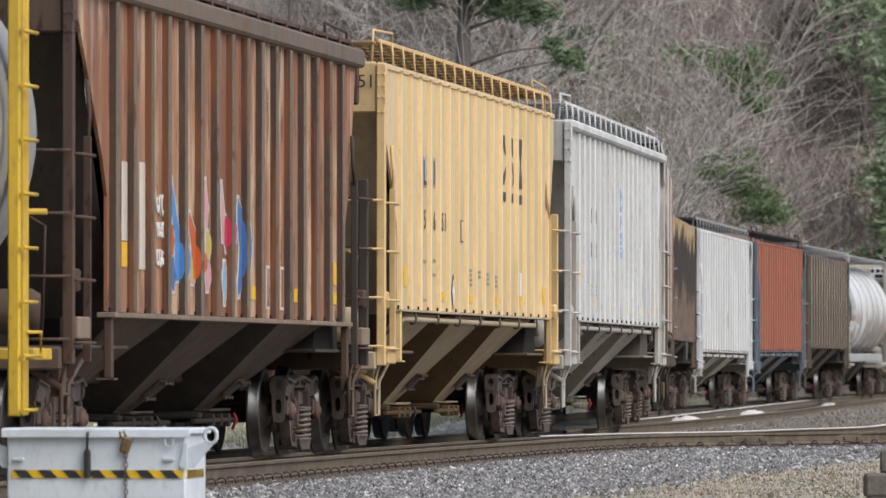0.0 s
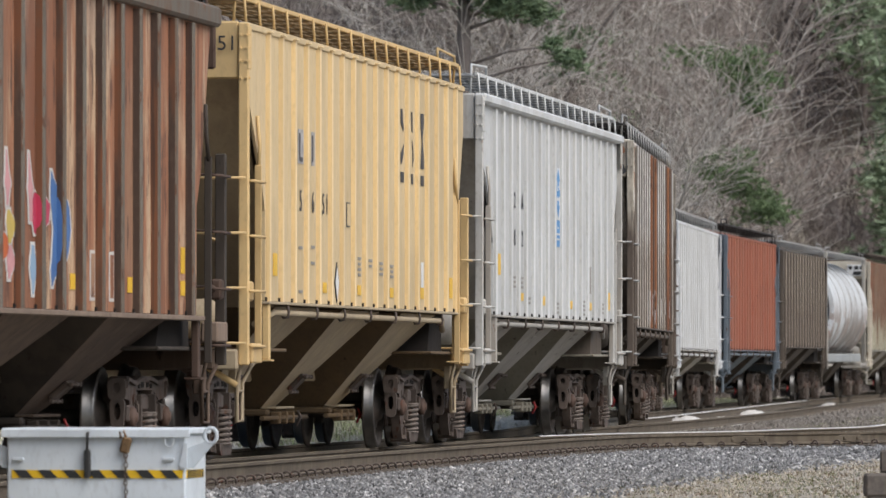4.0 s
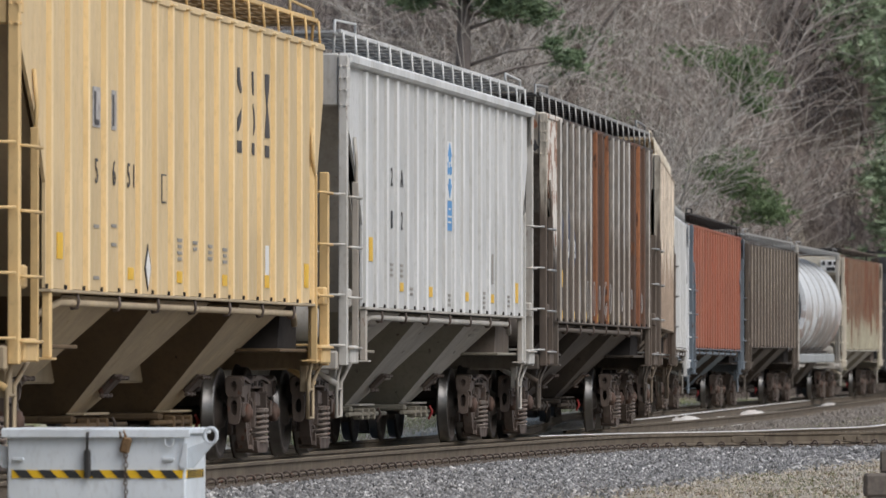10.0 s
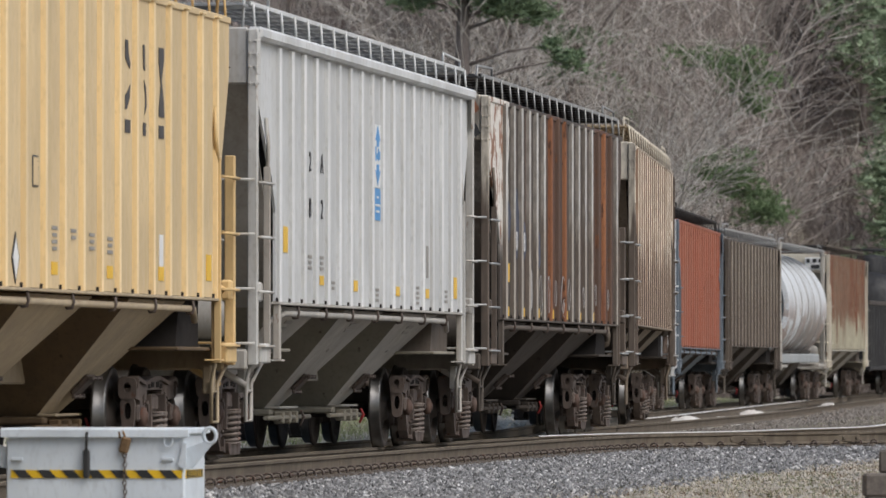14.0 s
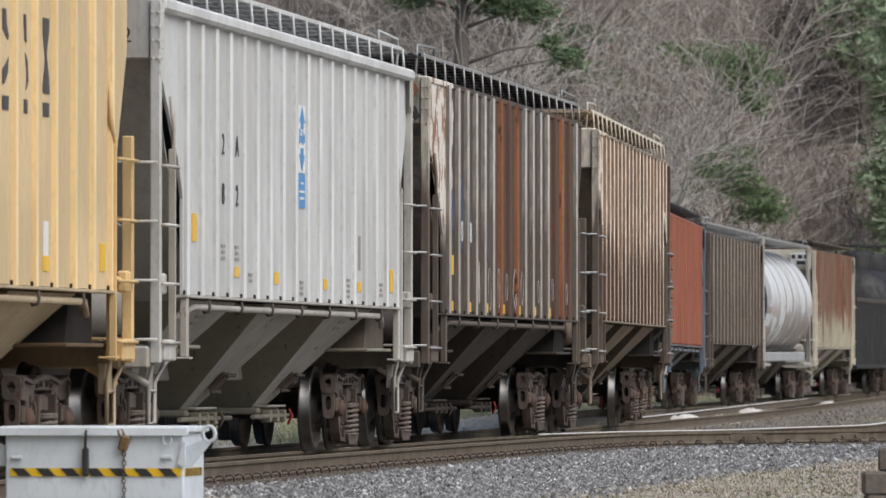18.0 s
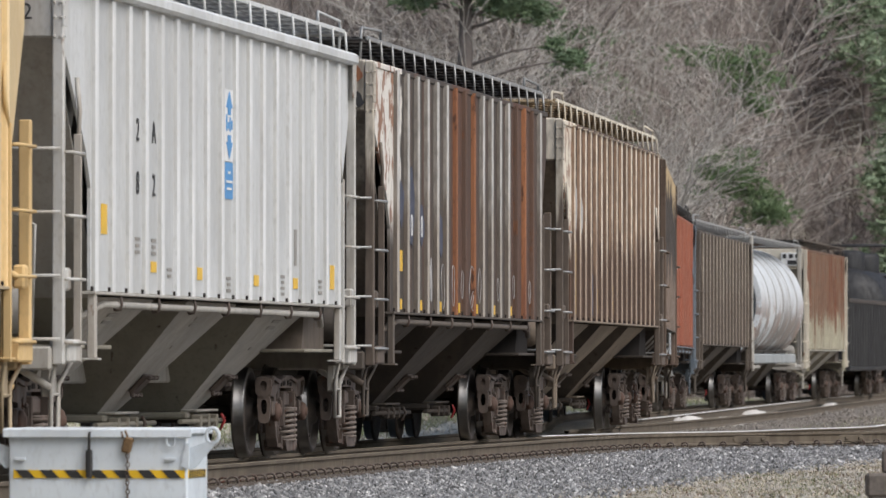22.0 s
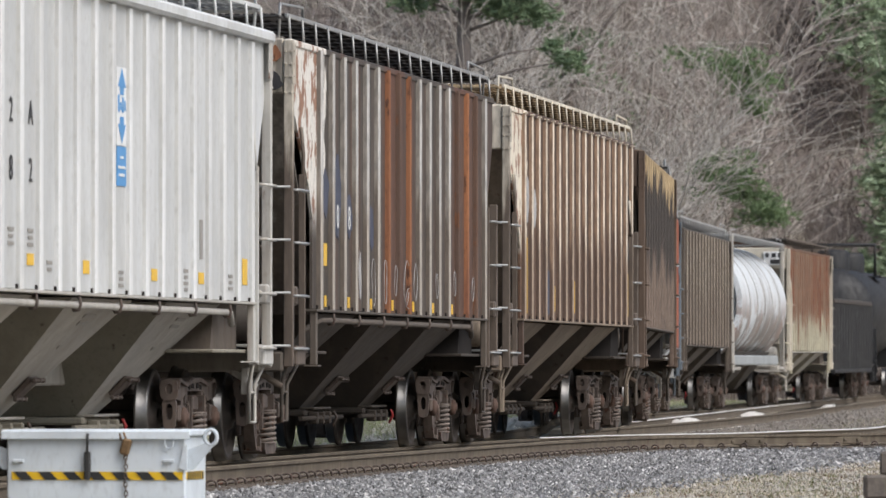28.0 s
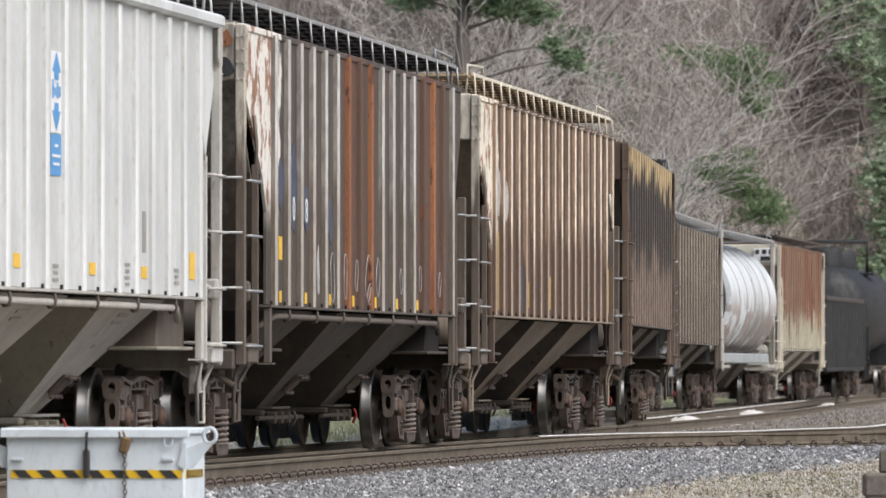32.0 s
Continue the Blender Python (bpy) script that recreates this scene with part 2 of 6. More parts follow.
YELLOW_LOW = painted("dusty yellow underframe paint", (0.50, 0.40, 0.26), (0.37, 0.29, 0.20), (0.15, 0.09, 0.05), 0.12, 0.6, 0.65, seed=6)
GREY = painted("pale grey paint", (0.665, 0.675, 0.675), (0.51, 0.50, 0.465), (0.25, 0.17, 0.11), 0.05, 0.4, 0.5, seed=7)
# paler copy of the rib paint: light on the outer faces put into colour
YELLOW_LIT = painted("worn, lit pale yellow rib face", (0.92, 0.72, 0.42), (0.78, 0.60, 0.355), (0.30, 0.19, 0.09), 0.02, 0.35, 0.45, seed=62)
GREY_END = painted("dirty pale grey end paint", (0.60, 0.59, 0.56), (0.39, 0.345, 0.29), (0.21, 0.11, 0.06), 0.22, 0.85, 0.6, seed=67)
# grey ribs likewise: outer face painted lighter than the flanks, as lit
GREY_LIT = painted("worn, lit pale grey rib face", (0.78, 0.785, 0.78), (0.63, 0.62, 0.59), (0.25, 0.17, 0.11), 0.03, 0.4, 0.45, seed=63)
GREY_POST = painted("pale grey post paint", (0.60, 0.605, 0.60), (0.44, 0.43, 0.40), (0.25, 0.17, 0.11), 0.04, 0.5, 0.5, seed=37)
GREY_LOW = painted("dusty grey underframe paint", (0.47, 0.445, 0.405), (0.33, 0.30, 0.255), (0.14, 0.08, 0.05), 0.12, 0.6, 0.65, seed=8)
STRIPE_LOW = painted("dark dusty underframe paint", (0.105, 0.086, 0.069), (0.066, 0.054, 0.044), (0.09, 0.045, 0.025), 0.25, 0.6, 0.7, seed=9)
TAN_LOW = painted("tan underframe paint", (0.27, 0.215, 0.16), (0.16, 0.12, 0.088), (0.12, 0.06, 0.04), 0.3, 0.6, 0.7, seed=11)
CREAM = painted("cream end paint", (0.72, 0.66, 0.54), (0.5, 0.42, 0.33), (0.24, 0.11, 0.06), 0.2, 0.5, 0.6, seed=12)
WHITE = painted("dirty white paint", (0.73, 0.75, 0.77), (0.53, 0.53, 0.53), (0.3, 0.2, 0.15), 0.05, 0.4, 0.55, seed=14)
RED = painted("faded red oxide paint", (0.33, 0.092, 0.047), (0.29, 0.125, 0.08), (0.14, 0.045, 0.027), 0.2, 0.7, 0.65, seed=15)
BLUE_LOW = painted("blue underframe paint", (0.165, 0.205, 0.245), (0.13, 0.14, 0.15), (0.1, 0.06, 0.04), 0.2, 0.6, 0.7, seed=16)
DARK = painted("dark grey brown paint", (0.055, 0.045, 0.038), (0.085, 0.068, 0.056), (0.06, 0.035, 0.022), 0.3, 0.65, 0.7, seed=17)
DARK_POST = painted("grey brown post paint", (0.13, 0.103, 0.08), (0.085, 0.066, 0.052), (0.11, 0.06, 0.04), 0.25, 0.6, 0.7, seed=27)
RUST_RED = painted("rust red post", (0.33, 0.135, 0.058), (0.20, 0.08, 0.043), (0.08, 0.036, 0.022), 0.45, 1.0, 0.75, seed=29)
RUST_DULL = painted("dull brown post rust", (0.145, 0.082, 0.055), (0.10, 0.06, 0.043), (0.17, 0.07, 0.032), 0.4, 0.9, 0.75, seed=34)
# slope plates: dirt, darkened further so the down-facing sides look shaded
SHADED_BROWN = painted("grimy slope plate with painted shade", (0.052, 0.041, 0.033), (0.075, 0.058, 0.045), (0.04, 0.022, 0.015), 0.25, 0.7, 0.85, seed=30)
SHADED_YELLOW = painted("grimy yellow slope plate with painted shade", (0.155, 0.10, 0.05), (0.105, 0.069, 0.038), (0.05, 0.028, 0.018), 0.25, 0.7, 0.85, seed=32)
SHADED_GREY = painted("grimy grey slope plate with painted shade", (0.30, 0.275, 0.22), (0.22, 0.195, 0.152), (0.06, 0.035, 0.022), 0.2, 0.7, 0.85, seed=33)
BLACK = painted("black tank paint", (0.012, 0.012, 0.014), (0.026, 0.025, 0.024), (0.07, 0.045, 0.03), 0.1, 0.6, 0.5, seed=18)
SILVER = painted("silver grey tank paint", (0.36, 0.36, 0.36), (0.25, 0.245, 0.24), (0.15, 0.11, 0.08), 0.05, 0.4, 0.45, seed=19)
BRIGHT_YELLOW = painted("bright yellow paint", (0.72, 0.47, 0.035), (0.42, 0.28, 0.06), (0.2, 0.12, 0.05), 0.05, 0.4, 0.5, seed=20)
IRON = painted("dusty bogie iron", (0.085, 0.064, 0.053), (0.155, 0.118, 0.098), (0.12, 0.046, 0.028), 0.35, 0.75, 0.55, seed=21)
CAP_RUST = painted("rusty bearing cap", (0.125, 0.072, 0.052), (0.12, 0.085, 0.07), (0.13, 0.05, 0.03), 0.4, 0.5, 0.7, seed=41)
SPRING_IRON = painted("dusty spring steel", (0.21, 0.175, 0.15), (0.13, 0.10, 0.085), (0.17, 0.075, 0.04), 0.4, 0.6, 0.7, seed=22)
# black for hoses and dirt, and for shade painted into holes and webs
BLACK_SHADE = plain("black for rubber, dirt and painted shade", (0.036, 0.032, 0.030), 0.95)
BLACK_SHADE.node_tree.nodes["Principled BSDF"].inputs["Specular IOR Level"].default_value = 0.1
TREAD = plain("polished wheel tread", (0.17, 0.165, 0.16), 0.34, 1.0, 0.3)
WHEEL_FACE = painted("oily wheel face", (0.055, 0.048, 0.043), (0.10, 0.075, 0.06), (0.09, 0.045, 0.028), 0.2, 0.6, 0.6, seed=23)
RAIL_SIDE = painted("brown rail rust", (0.115, 0.090, 0.064), (0.175, 0.142, 0.102), (0.10, 0.06, 0.038), 0.3, 0.6, 0.85, seed=24)
# near-white and barely metallic: the polished head's sheen is put into the colour
RAIL_SHEEN = plain("worn rail head with painted sheen", (0.92, 0.91, 0.89), 0.5, 0.3, 0.10)
RAIL_DULL = plain("dull rail head", (0.36, 0.30, 0.215), 0.55, 0.1, 0.3)
GALV = plain("galvanised grating", (0.42, 0.42, 0.41), 0.5, 0.5, 0.3)
GRATE_DARK = plain("black grating", (0.04, 0.037, 0.035), 0.7, 0.2, 0.3)
GRATE_TAN = plain("tan grating", (0.36, 0.27, 0.16), 0.7, 0.0, 0.4)
REFLECT = plain("yellow reflector sheet", (0.86, 0.52, 0.04), 0.4, 0.0, 0.15, 20)
INK = plain("black stencil paint", (0.035, 0.034, 0.036), 0.6, 0.0, 0.3)
INK_FADED = plain("faded stencil paint", (0.33, 0.31, 0.28), 0.6, 0.0, 0.3)
BLUE_SIGN = plain("blue panel paint", (0.10, 0.33, 0.66), 0.5, 0.0, 0.2)
WHITE_SIGN = plain("white panel paint", (0.80, 0.80, 0.79), 0.5, 0.0, 0.12)
RED_PAINT = plain("red handle paint", (0.45, 0.05, 0.05), 0.5)
TIE_WOOD = plain("weathered tie wood", (0.13, 0.105, 0.085), 0.9, 0.0, 0.45, 14, 0.5)


def banded(name, light, dark, bands, pale_from, pale, rust=(0.16, 0.06, 0.03)):
    """Streaked side sheet with wide upright bands of rust, and chipped pale paint at one end."""
    m = Mat(name, 0.65)
    x, z = m.along(), m.up()
    runs = m.noise(1.0, (6.0, 6.0, 0.3), 6.0, 0.6, 2.0)
    fine = m.noise(20.0, (1, 1, 0.4), 6.0, 0.6, 9.0)
    chips = m.noise(3.0, (1.2, 1.2, 0.8), 7.0, 0.65, 5.0)
    wob = m.math("ADD", x, m.math("MULTIPLY", m.math("SUBTRACT", runs, 0.5), 0.5))
    bay = m.noise(1.0, (1.1, 1.1, 0.06), 3.0, 0.5, 31.0)
    c = m.mix(m.ramp(runs, 0.4, 0.62), light, dark)
    c = m.mix(m.ramp(bay, 0.50, 0.66, 0.6), c, tuple(0.5 * (u + v) for u, v in zip(dark, rust)))
    red = m.mix(m.ramp(fine, 0.35, 0.7), rust, tuple(v * 0.55 for v in rust))
    for lo, hi in bands:
        band = m.math("MULTIPLY", m.ramp(wob, lo - 0.12, lo + 0.12), m.ramp(wob, hi + 0.12, hi - 0.12))
        c = m.mix(m.math("MULTIPLY", band, 0.5), c, red)
    edge = m.math("ADD", wob, m.math("MULTIPLY", m.math("SUBTRACT", chips, 0.5), 1.6))
    here = m.math("MULTIPLY", m.ramp(edge, pale_from + 0.1, pale_from - 0.1), m.ramp(z, 2.3, 2.9))
    c = m.mix(here, c, m.mix(m.ramp(chips, 0.52, 0.56), pale, (0.30, 0.16, 0.10)))
    c = m.mix(m.ramp(fine, 0.5, 0.72, 0.45), c, tuple(v * 0.6 for v in dark))
    m.color(c).bump(fine, 0.25, 0.004)
    return m.m


def two_tone(name, top, low, edge, wobble, seed):
    """Two coats that meet in a ragged line at a height."""
    m = Mat(name, 0.7)
    runs = m.noise(1.0, (4.0, 4.0, 0.25), 6.0, 0.65, seed)
    fine = m.noise(14.0, (1, 1, 0.35), 6.0, 0.6, seed + 4)
    zz = m.math("ADD", m.up(), m.math("MULTIPLY", m.math("SUBTRACT", runs, 0.5), wobble))
    a = m.mix(m.ramp(fine, 0.3, 0.7), top, tuple(v * 0.55 for v in top))
    b = m.mix(m.ramp(fine, 0.3, 0.75), low, tuple(v * 0.65 for v in low))
    c = m.mix(m.ramp(zz, edge - 0.25, edge + 0.25), b, a)
    streak = m.noise(1.0, (9.0, 9.0, 0.3), 6.0, 0.65, seed + 9)
    c = m.mix(m.ramp(streak, 0.50, 0.64, 0.55), c, tuple(0.55 * v for v in low))
    c = m.mix(m.math("MULTIPLY", m.rnd, 0.30), c, tuple(0.5 * v for v in low))
    m.color(c).bump(fine, 0.25, 0.004)
    return m.m


TAN_POST = two_tone("tan post paint over rusty brown", (0.36, 0.235, 0.155), (0.12, 0.075, 0.054), 2.85, 3.2, 13.0)
GREY_BROWN = two_tone("worn grey post paint over brown", (0.30, 0.27, 0.235), (0.15, 0.12, 0.095), 2.9, 2.6, 14.0)
CREAM_END = two_tone("cream end paint over brown", (0.70, 0.63, 0.52), (0.15, 0.115, 0.09), 3.3, 3.4, 15.0)
# lit versions of the rib paints, for outer faces only
RIB_GREY = two_tone("worn, lit grey rib face", (0.62, 0.60, 0.57), (0.45, 0.40, 0.345), 2.9, 2.6, 21.0)
RIB_SOOT = two_tone("worn, lit grey-tan rib face", (0.42, 0.355, 0.28), (0.30, 0.24, 0.19), 2.9, 2.6, 24.0)
RIB_TAN = two_tone("worn, lit tan rib face", (0.90, 0.78, 0.63), (0.44, 0.335, 0.25), 2.75, 3.2, 22.0)
STRIPED = banded("grey brown sheet with rust bands", (0.085, 0.068, 0.055), (0.045, 0.035, 0.028), ((-1.4, 0.25), (4.6, 6.6)), -5.9, (0.72, 0.68, 0.62))
TAN_SHEET = banded("brown sheet with tan runs", (0.115, 0.064, 0.04), (0.045, 0.027, 0.019), (), -6.0, (0.74, 0.67, 0.55), (0.2, 0.1, 0.05))


def tarred(name, tan, brown, tar):
    """Tan paint with ragged black runs that hide its lower edge, over rusty brown."""
    m = Mat(name, 0.7)
    runs = m.noise(1.0, (6.0, 6.0, 0.16), 5.0, 0.66, 91.0)
    fine = m.noise(14.0, (1, 1, 0.35), 6.0, 0.6, 93.0)
    z = m.up()
    top = m.math("ADD", z, m.math("MULTIPLY", m.math("SUBTRACT", runs, 0.5), 3.2))
    c = m.mix(m.ramp(fine, 0.3, 0.75), brown, tuple(0.55 * v for v in brown))
    hi = m.mix(m.ramp(fine, 0.3, 0.75), tan, tuple(0.6 * v for v in tan))
    black = m.math("MULTIPLY", m.ramp(top, 2.5, 2.9), m.ramp(top, 4.05, 3.85))
    c = m.mix(m.ramp(top, 3.8, 4.05), c, hi)
    c = m.mix(m.math("MULTIPLY", black, 0.85), c, tar)
    m.color(c).bump(fine, 0.25, 0.004)
    return m.m


BROWN_TAN = tarred("tan paint with tarry runs over brown", (0.22, 0.15, 0.082), (0.085, 0.056, 0.042), (0.016, 0.014, 0.013))
TAN_RIB = tarred("tan rib with tarry runs over brown", (0.40, 0.29, 0.155), (0.17, 0.12, 0.092), (0.02, 0.018, 0.017))
# outer face of the dark car's ribs, painted as lit
RIB_BROWN = tarred("worn, lit tan rib face with tarry runs", (0.50, 0.375, 0.215), (0.22, 0.165, 0.13), (0.03, 0.027, 0.025))
RUST_RIB = two_tone("rusty rib over cream", (0.21, 0.073, 0.032), (0.48, 0.44, 0.325), 2.3, 4.2, 19.0)


def scuffed_white():
    """White tank paint, scraped and stained in ragged patches along the lower side."""
    m = Mat("white tank paint scuffed below", 0.45)
    z = m.up()
    patch_n = m.noise(1.0, (1.2, 1.2, 1.6), 6.0, 0.65, 43.0)
    runs = m.noise(1.0, (2.2, 2.2, 0.4), 5.0, 0.6, 45.0)
    fine = m.noise(14.0, detail=5.0, seed=47.0)
    c = m.mix(m.ramp(runs, 0.51, 0.60, 0.65), (0.68, 0.71, 0.73), (0.34, 0.335, 0.325))
    low = m.math("MULTIPLY", m.ramp(z, 3.2, 2.2), m.ramp(patch_n, 0.45, 0.49))
    c = m.mix(m.math("MULTIPLY", low, 0.9), c, m.mix(m.ramp(runs, 0.45, 0.55), (0.30, 0.20, 0.16), (0.20, 0.18, 0.165)))
    c = m.mix(m.ramp(z, 3.6, 4.3, 0.45), c, (0.36, 0.35, 0.33))
    c = m.mix(m.ramp(fine, 0.5, 0.7, 0.3), c, (0.33, 0.31, 0.29))
    m.color(c).bump(fine, 0.2, 0.004)
    return m.m


ROUND_WHITE = scuffed_white()
BAND_DIRTY = painted("dirty band paint", (0.40, 0.40, 0.39), (0.24, 0.22, 0.20), (0.2, 0.12, 0.08), 0.15, 0.8, 0.6, seed=43)
DISC_GREY = painted("blue-grey end paint", (0.40, 0.43, 0.44), (0.30, 0.30, 0.29), (0.2, 0.12, 0.08), 0.1, 0.5, 0.6, seed=44)
RUST_CREAM = two_tone("rust over cream paint", (0.155, 0.052, 0.023), (0.38, 0.345, 0.25), 2.5, 3.8, 6.0)


def stone_mat():
    m = Mat("ballast stone", 0.85)
    isl = m.node("ShaderNodeNewGeometry").outputs["Random Per Island"]
    n = m.nt.nodes.new("ShaderNodeValToRGB")
    m.set(n.inputs[0], isl)
    cr = n.color_ramp
    cr.elements[0].color, cr.elements[1].color = (0.05, 0.05, 0.052, 1), (0.72, 0.71, 0.70, 1)
    for p, c in ((0.35, (0.15, 0.152, 0.157, 1)), (0.7, (0.265, 0.267, 0.272, 1)), (0.93, (0.42, 0.415, 0.41, 1))):
        cr.elements.new(p).color = c
    f = m.noise(30.0, detail=5.0)
    m.color(m.mix(m.ramp(f, 0.3, 0.8, 0.5), n.outputs[0], (0.16, 0.15, 0.14))).bump(f, 0.4, 0.004)
    return m.m


STONE = stone_mat()


def ground_mat():
    m = Mat("gravelly ground with dry grass", 0.95)
    big = m.noise(0.35, detail=5.0, rough=0.6)
    mid_n = m.noise(3.0, detail=6.0, rough=0.65, seed=4.0)
    fine = m.noise(28.0, detail=6.0, rough=0.7, seed=8.0)
    gravel = m.mix(m.ramp(fine, 0.3, 0.75), (0.37, 0.345, 0.31), (0.17, 0.155, 0.14))
    straw = m.mix(m.ramp(fine, 0.3, 0.7), (0.47, 0.415, 0.33), (0.29, 0.25, 0.195))
    green = m.mix(m.ramp(fine, 0.3, 0.7), (0.15, 0.17, 0.06), (0.09, 0.10, 0.045))
    c = m.mix(m.ramp(big, 0.38, 0.62), gravel, straw)
    c = m.mix(m.ramp(mid_n, 0.5, 0.68, 0.7), c, green)
    # the wooded slope: leaf litter and rotting stems
    strands = m.noise(5.0, (1.0, 0.3, 2.0), 8.0, 0.7, 12.0)
    litter = m.mix(m.ramp(strands, 0.4, 0.6), (0.33, 0.28, 0.25), (0.235, 0.198, 0.175))
    litter = m.mix(m.ramp(fine, 0.45, 0.7, 0.7), litter, (0.37, 0.32, 0.285))
    litter = m.mix(m.ramp(big, 0.5, 0.65, 0.35), litter, (0.19, 0.20, 0.11))
    c = m.mix(m.ramp(m.up(), 0.3, 1.5), c, litter)
    m.color(c).bump(m.math("ADD", fine, mid_n), 0.6, 0.05)
    return m.m


GROUND = ground_mat()

# ---------------- ground ----------------
# near rail of the front track: x and y of its line
R1 = [(-5.6, 46.0), (-4.0, 58.0), (-2.28, 70.8), (-1.14, 79.2), (0.11, 87.8), (1.65, 97.8), (2.86, 103.6), (4.24, 106.3), (5.82, 108.3), (6.68, 109.8), (12.0, 120.0), (24.0, 142.0)]
R2 = [(-6.0, 50.0), (-4.3, 62.0), (-2.49, 75.1), (-1.45, 82.97), (-0.58, 89.0), (0.49, 96.6), (1.32, 101.3), (2.65, 105.6), (4.36, 109.0), (5.45, 113.0), (6.79, 117.5), (7.75, 124.5), (10.0, 140.0)]
R3 = [(1.87, 111.3), (2.42, 116.7), (3.61, 126.5), (5.71, 144.7), (8.23, 169.5), (14.36, 235.0), (21.0, 305.0)]
R4 = [(3.43, 134.0), (4.93, 150.5), (6.76, 171.5), (9.93, 207.5), (13.93, 251.0), (19.0, 306.0)]


def line_x(line, y):
    return np.interp(y, [p[1] for p in line], [p[0] for p in line])


def left_of_track(x, y):
    """Distance of a place to the left of the train's track."""
    xt = np.interp(y, Y_TAB, X_TAB)
    return (xt - x) * np.cos(np.interp(y, Y_TAB, H_TAB))


HILL_SLOPE = 0.62


def hill_run(x, y):
    """Metres up the slope from its foot: it faces the line of track, falls back beside it and closes the view behind."""
    return np.maximum(np.minimum(y - 262.0, (left_of_track(x, y) - 10.0) / 0.25), y - 342.0)


def ground_z(x, y):
    """Height of the ground: the ballast bed, the verge beside it, and the wooded slope behind."""
    z = np.full(np.shape(x), -0.24)
    off = x - line_x(R1, y)
    z = z - 0.10 * np.clip((off - 0.5) / 1.6, 0, 1)
    hill = np.clip(hill_run(x, y), 0, 110)
    return z + HILL_SLOPE * (hill - 2.5 * (1 - np.exp(-hill / 2.5)))


def build_ground():
    xs = np.unique(np.concatenate([np.arange(-900, -120, 60.0), np.arange(-120, -20, 4.0), np.arange(-20, 30, 0.5), np.arange(30, 120, 5.0), np.arange(120, 901, 60.0)]))
    ys = np.unique(np.concatenate([np.arange(-200, 40, 20.0), np.arange(40, 180, 1.0), np.arange(180, 250, 4.0), np.arange(250, 430, 2.5), np.arange(430, 1500, 60.0)]))
    gx, gy = np.meshgrid(xs, ys)
    gz = ground_z(gx, gy)
    rng = np.random.RandomState(3)
    gz = gz + rng.normal(0, 0.012, gz.shape) + (gz > 0.4) * rng.normal(0, 0.12, gz.shape)
    nx, ny = len(xs), len(ys)
    v = np.stack([gx, gy, gz], -1).reshape(-1, 3)
    i = (np.arange(ny - 1)[:, None] * nx + np.arange(nx - 1)[None, :]).ravel()
    f = np.stack([i, i + 1, i + nx + 1, i + nx], 1)
    me = bpy.data.meshes.new("ground")
    me.from_pydata(v.tolist(), [], f.tolist())
    me.materials.append(GROUND)
    me.polygons.foreach_set("use_smooth", [True] * len(f))
    tagged(new("ground", me), "gravelly railway ground with dry grass and a wooded slope", "ground", kind="structure")


build_ground()


def scatter_stones(name, seed, count, ylo, yhi, left, right, size, label, line=None, mat=None):
    """Loose broken stones between two offsets from the front rail."""
    rng = np.random.RandomState(seed)
    y = rng.uniform(ylo, yhi, count)
    off = rng.uniform(0, 1, count) * (right - left) + left
    x = line_x(line or R1, y) + off
    if right > 2.0:
        x = x + np.where(off > right - 1.2, rng.normal(0, 0.3, count), 0.0)
    z = ground_z(x, y)
    s = size * rng.uniform(0.5, 1.35, count)
    base = np.array([(1, 0, 0), (-1, 0, 0), (0, 1, 0), (0, -1, 0), (0, 0, 1), (0, 0, -1)], float)
    faces = np.array([(0, 2, 4), (2, 1, 4), (1, 3, 4), (3, 0, 4), (2, 0, 5), (1, 2, 5), (3, 1, 5), (0, 3, 5)])
    v = base[None] * rng.uniform(0.55, 1.2, (count, 6, 1)) + rng.normal(0, 0.22, (count, 6, 3))
    v *= s[:, None, None] * np.array([1.0, 1.0, 0.75])
    a = rng.uniform(0, 6.28, count)
    ca, sa = np.cos(a)[:, None], np.sin(a)[:, None]
    v = np.stack([v[..., 0] * ca - v[..., 1] * sa, v[..., 0] * sa + v[..., 1] * ca, v[..., 2]], -1)
    v += np.stack([x, y, z + s * 0.25], -1)[:, None]
    f = faces[None] + 6 * np.arange(count)[:, None, None]
    me = bpy.data.meshes.new(name)
    me.from_pydata(v.reshape(-1, 3).tolist(), [], f.reshape(-1, 3).tolist())
    me.materials.append(mat or STONE)
    tagged(new(name, me), label, "gravel", kind="stuff")


DIRT_STONE = plain("dirty brown stone", (0.24, 0.213, 0.185), 0.9, 0.0, 0.5, 7)
scatter_stones("ballast", 5, 42000, 66, 90, -0.05, 3.2, 0.038, "grey crushed stone ballast beside the rail")
scatter_stones("ballast", 6, 34000, 88, 112, -0.05, 3.4, 0.042, "grey crushed stone ballast beside the rail")
scatter_stones("ballast", 7, 9000, 62, 112, -2.6, -0.12, 0.05, "grey crushed stone ballast between the rails")
scatter_stones("ballast", 8, 12000, 112, 175, 0.1, 3.6, 0.06, "brown dirty ballast between the tracks", R3, DIRT_STONE)
scatter_stones("ballast", 9, 5000, 175, 245, 0.1, 5.0, 0.09, "brown dirty ballast between the tracks", R3, DIRT_STONE)

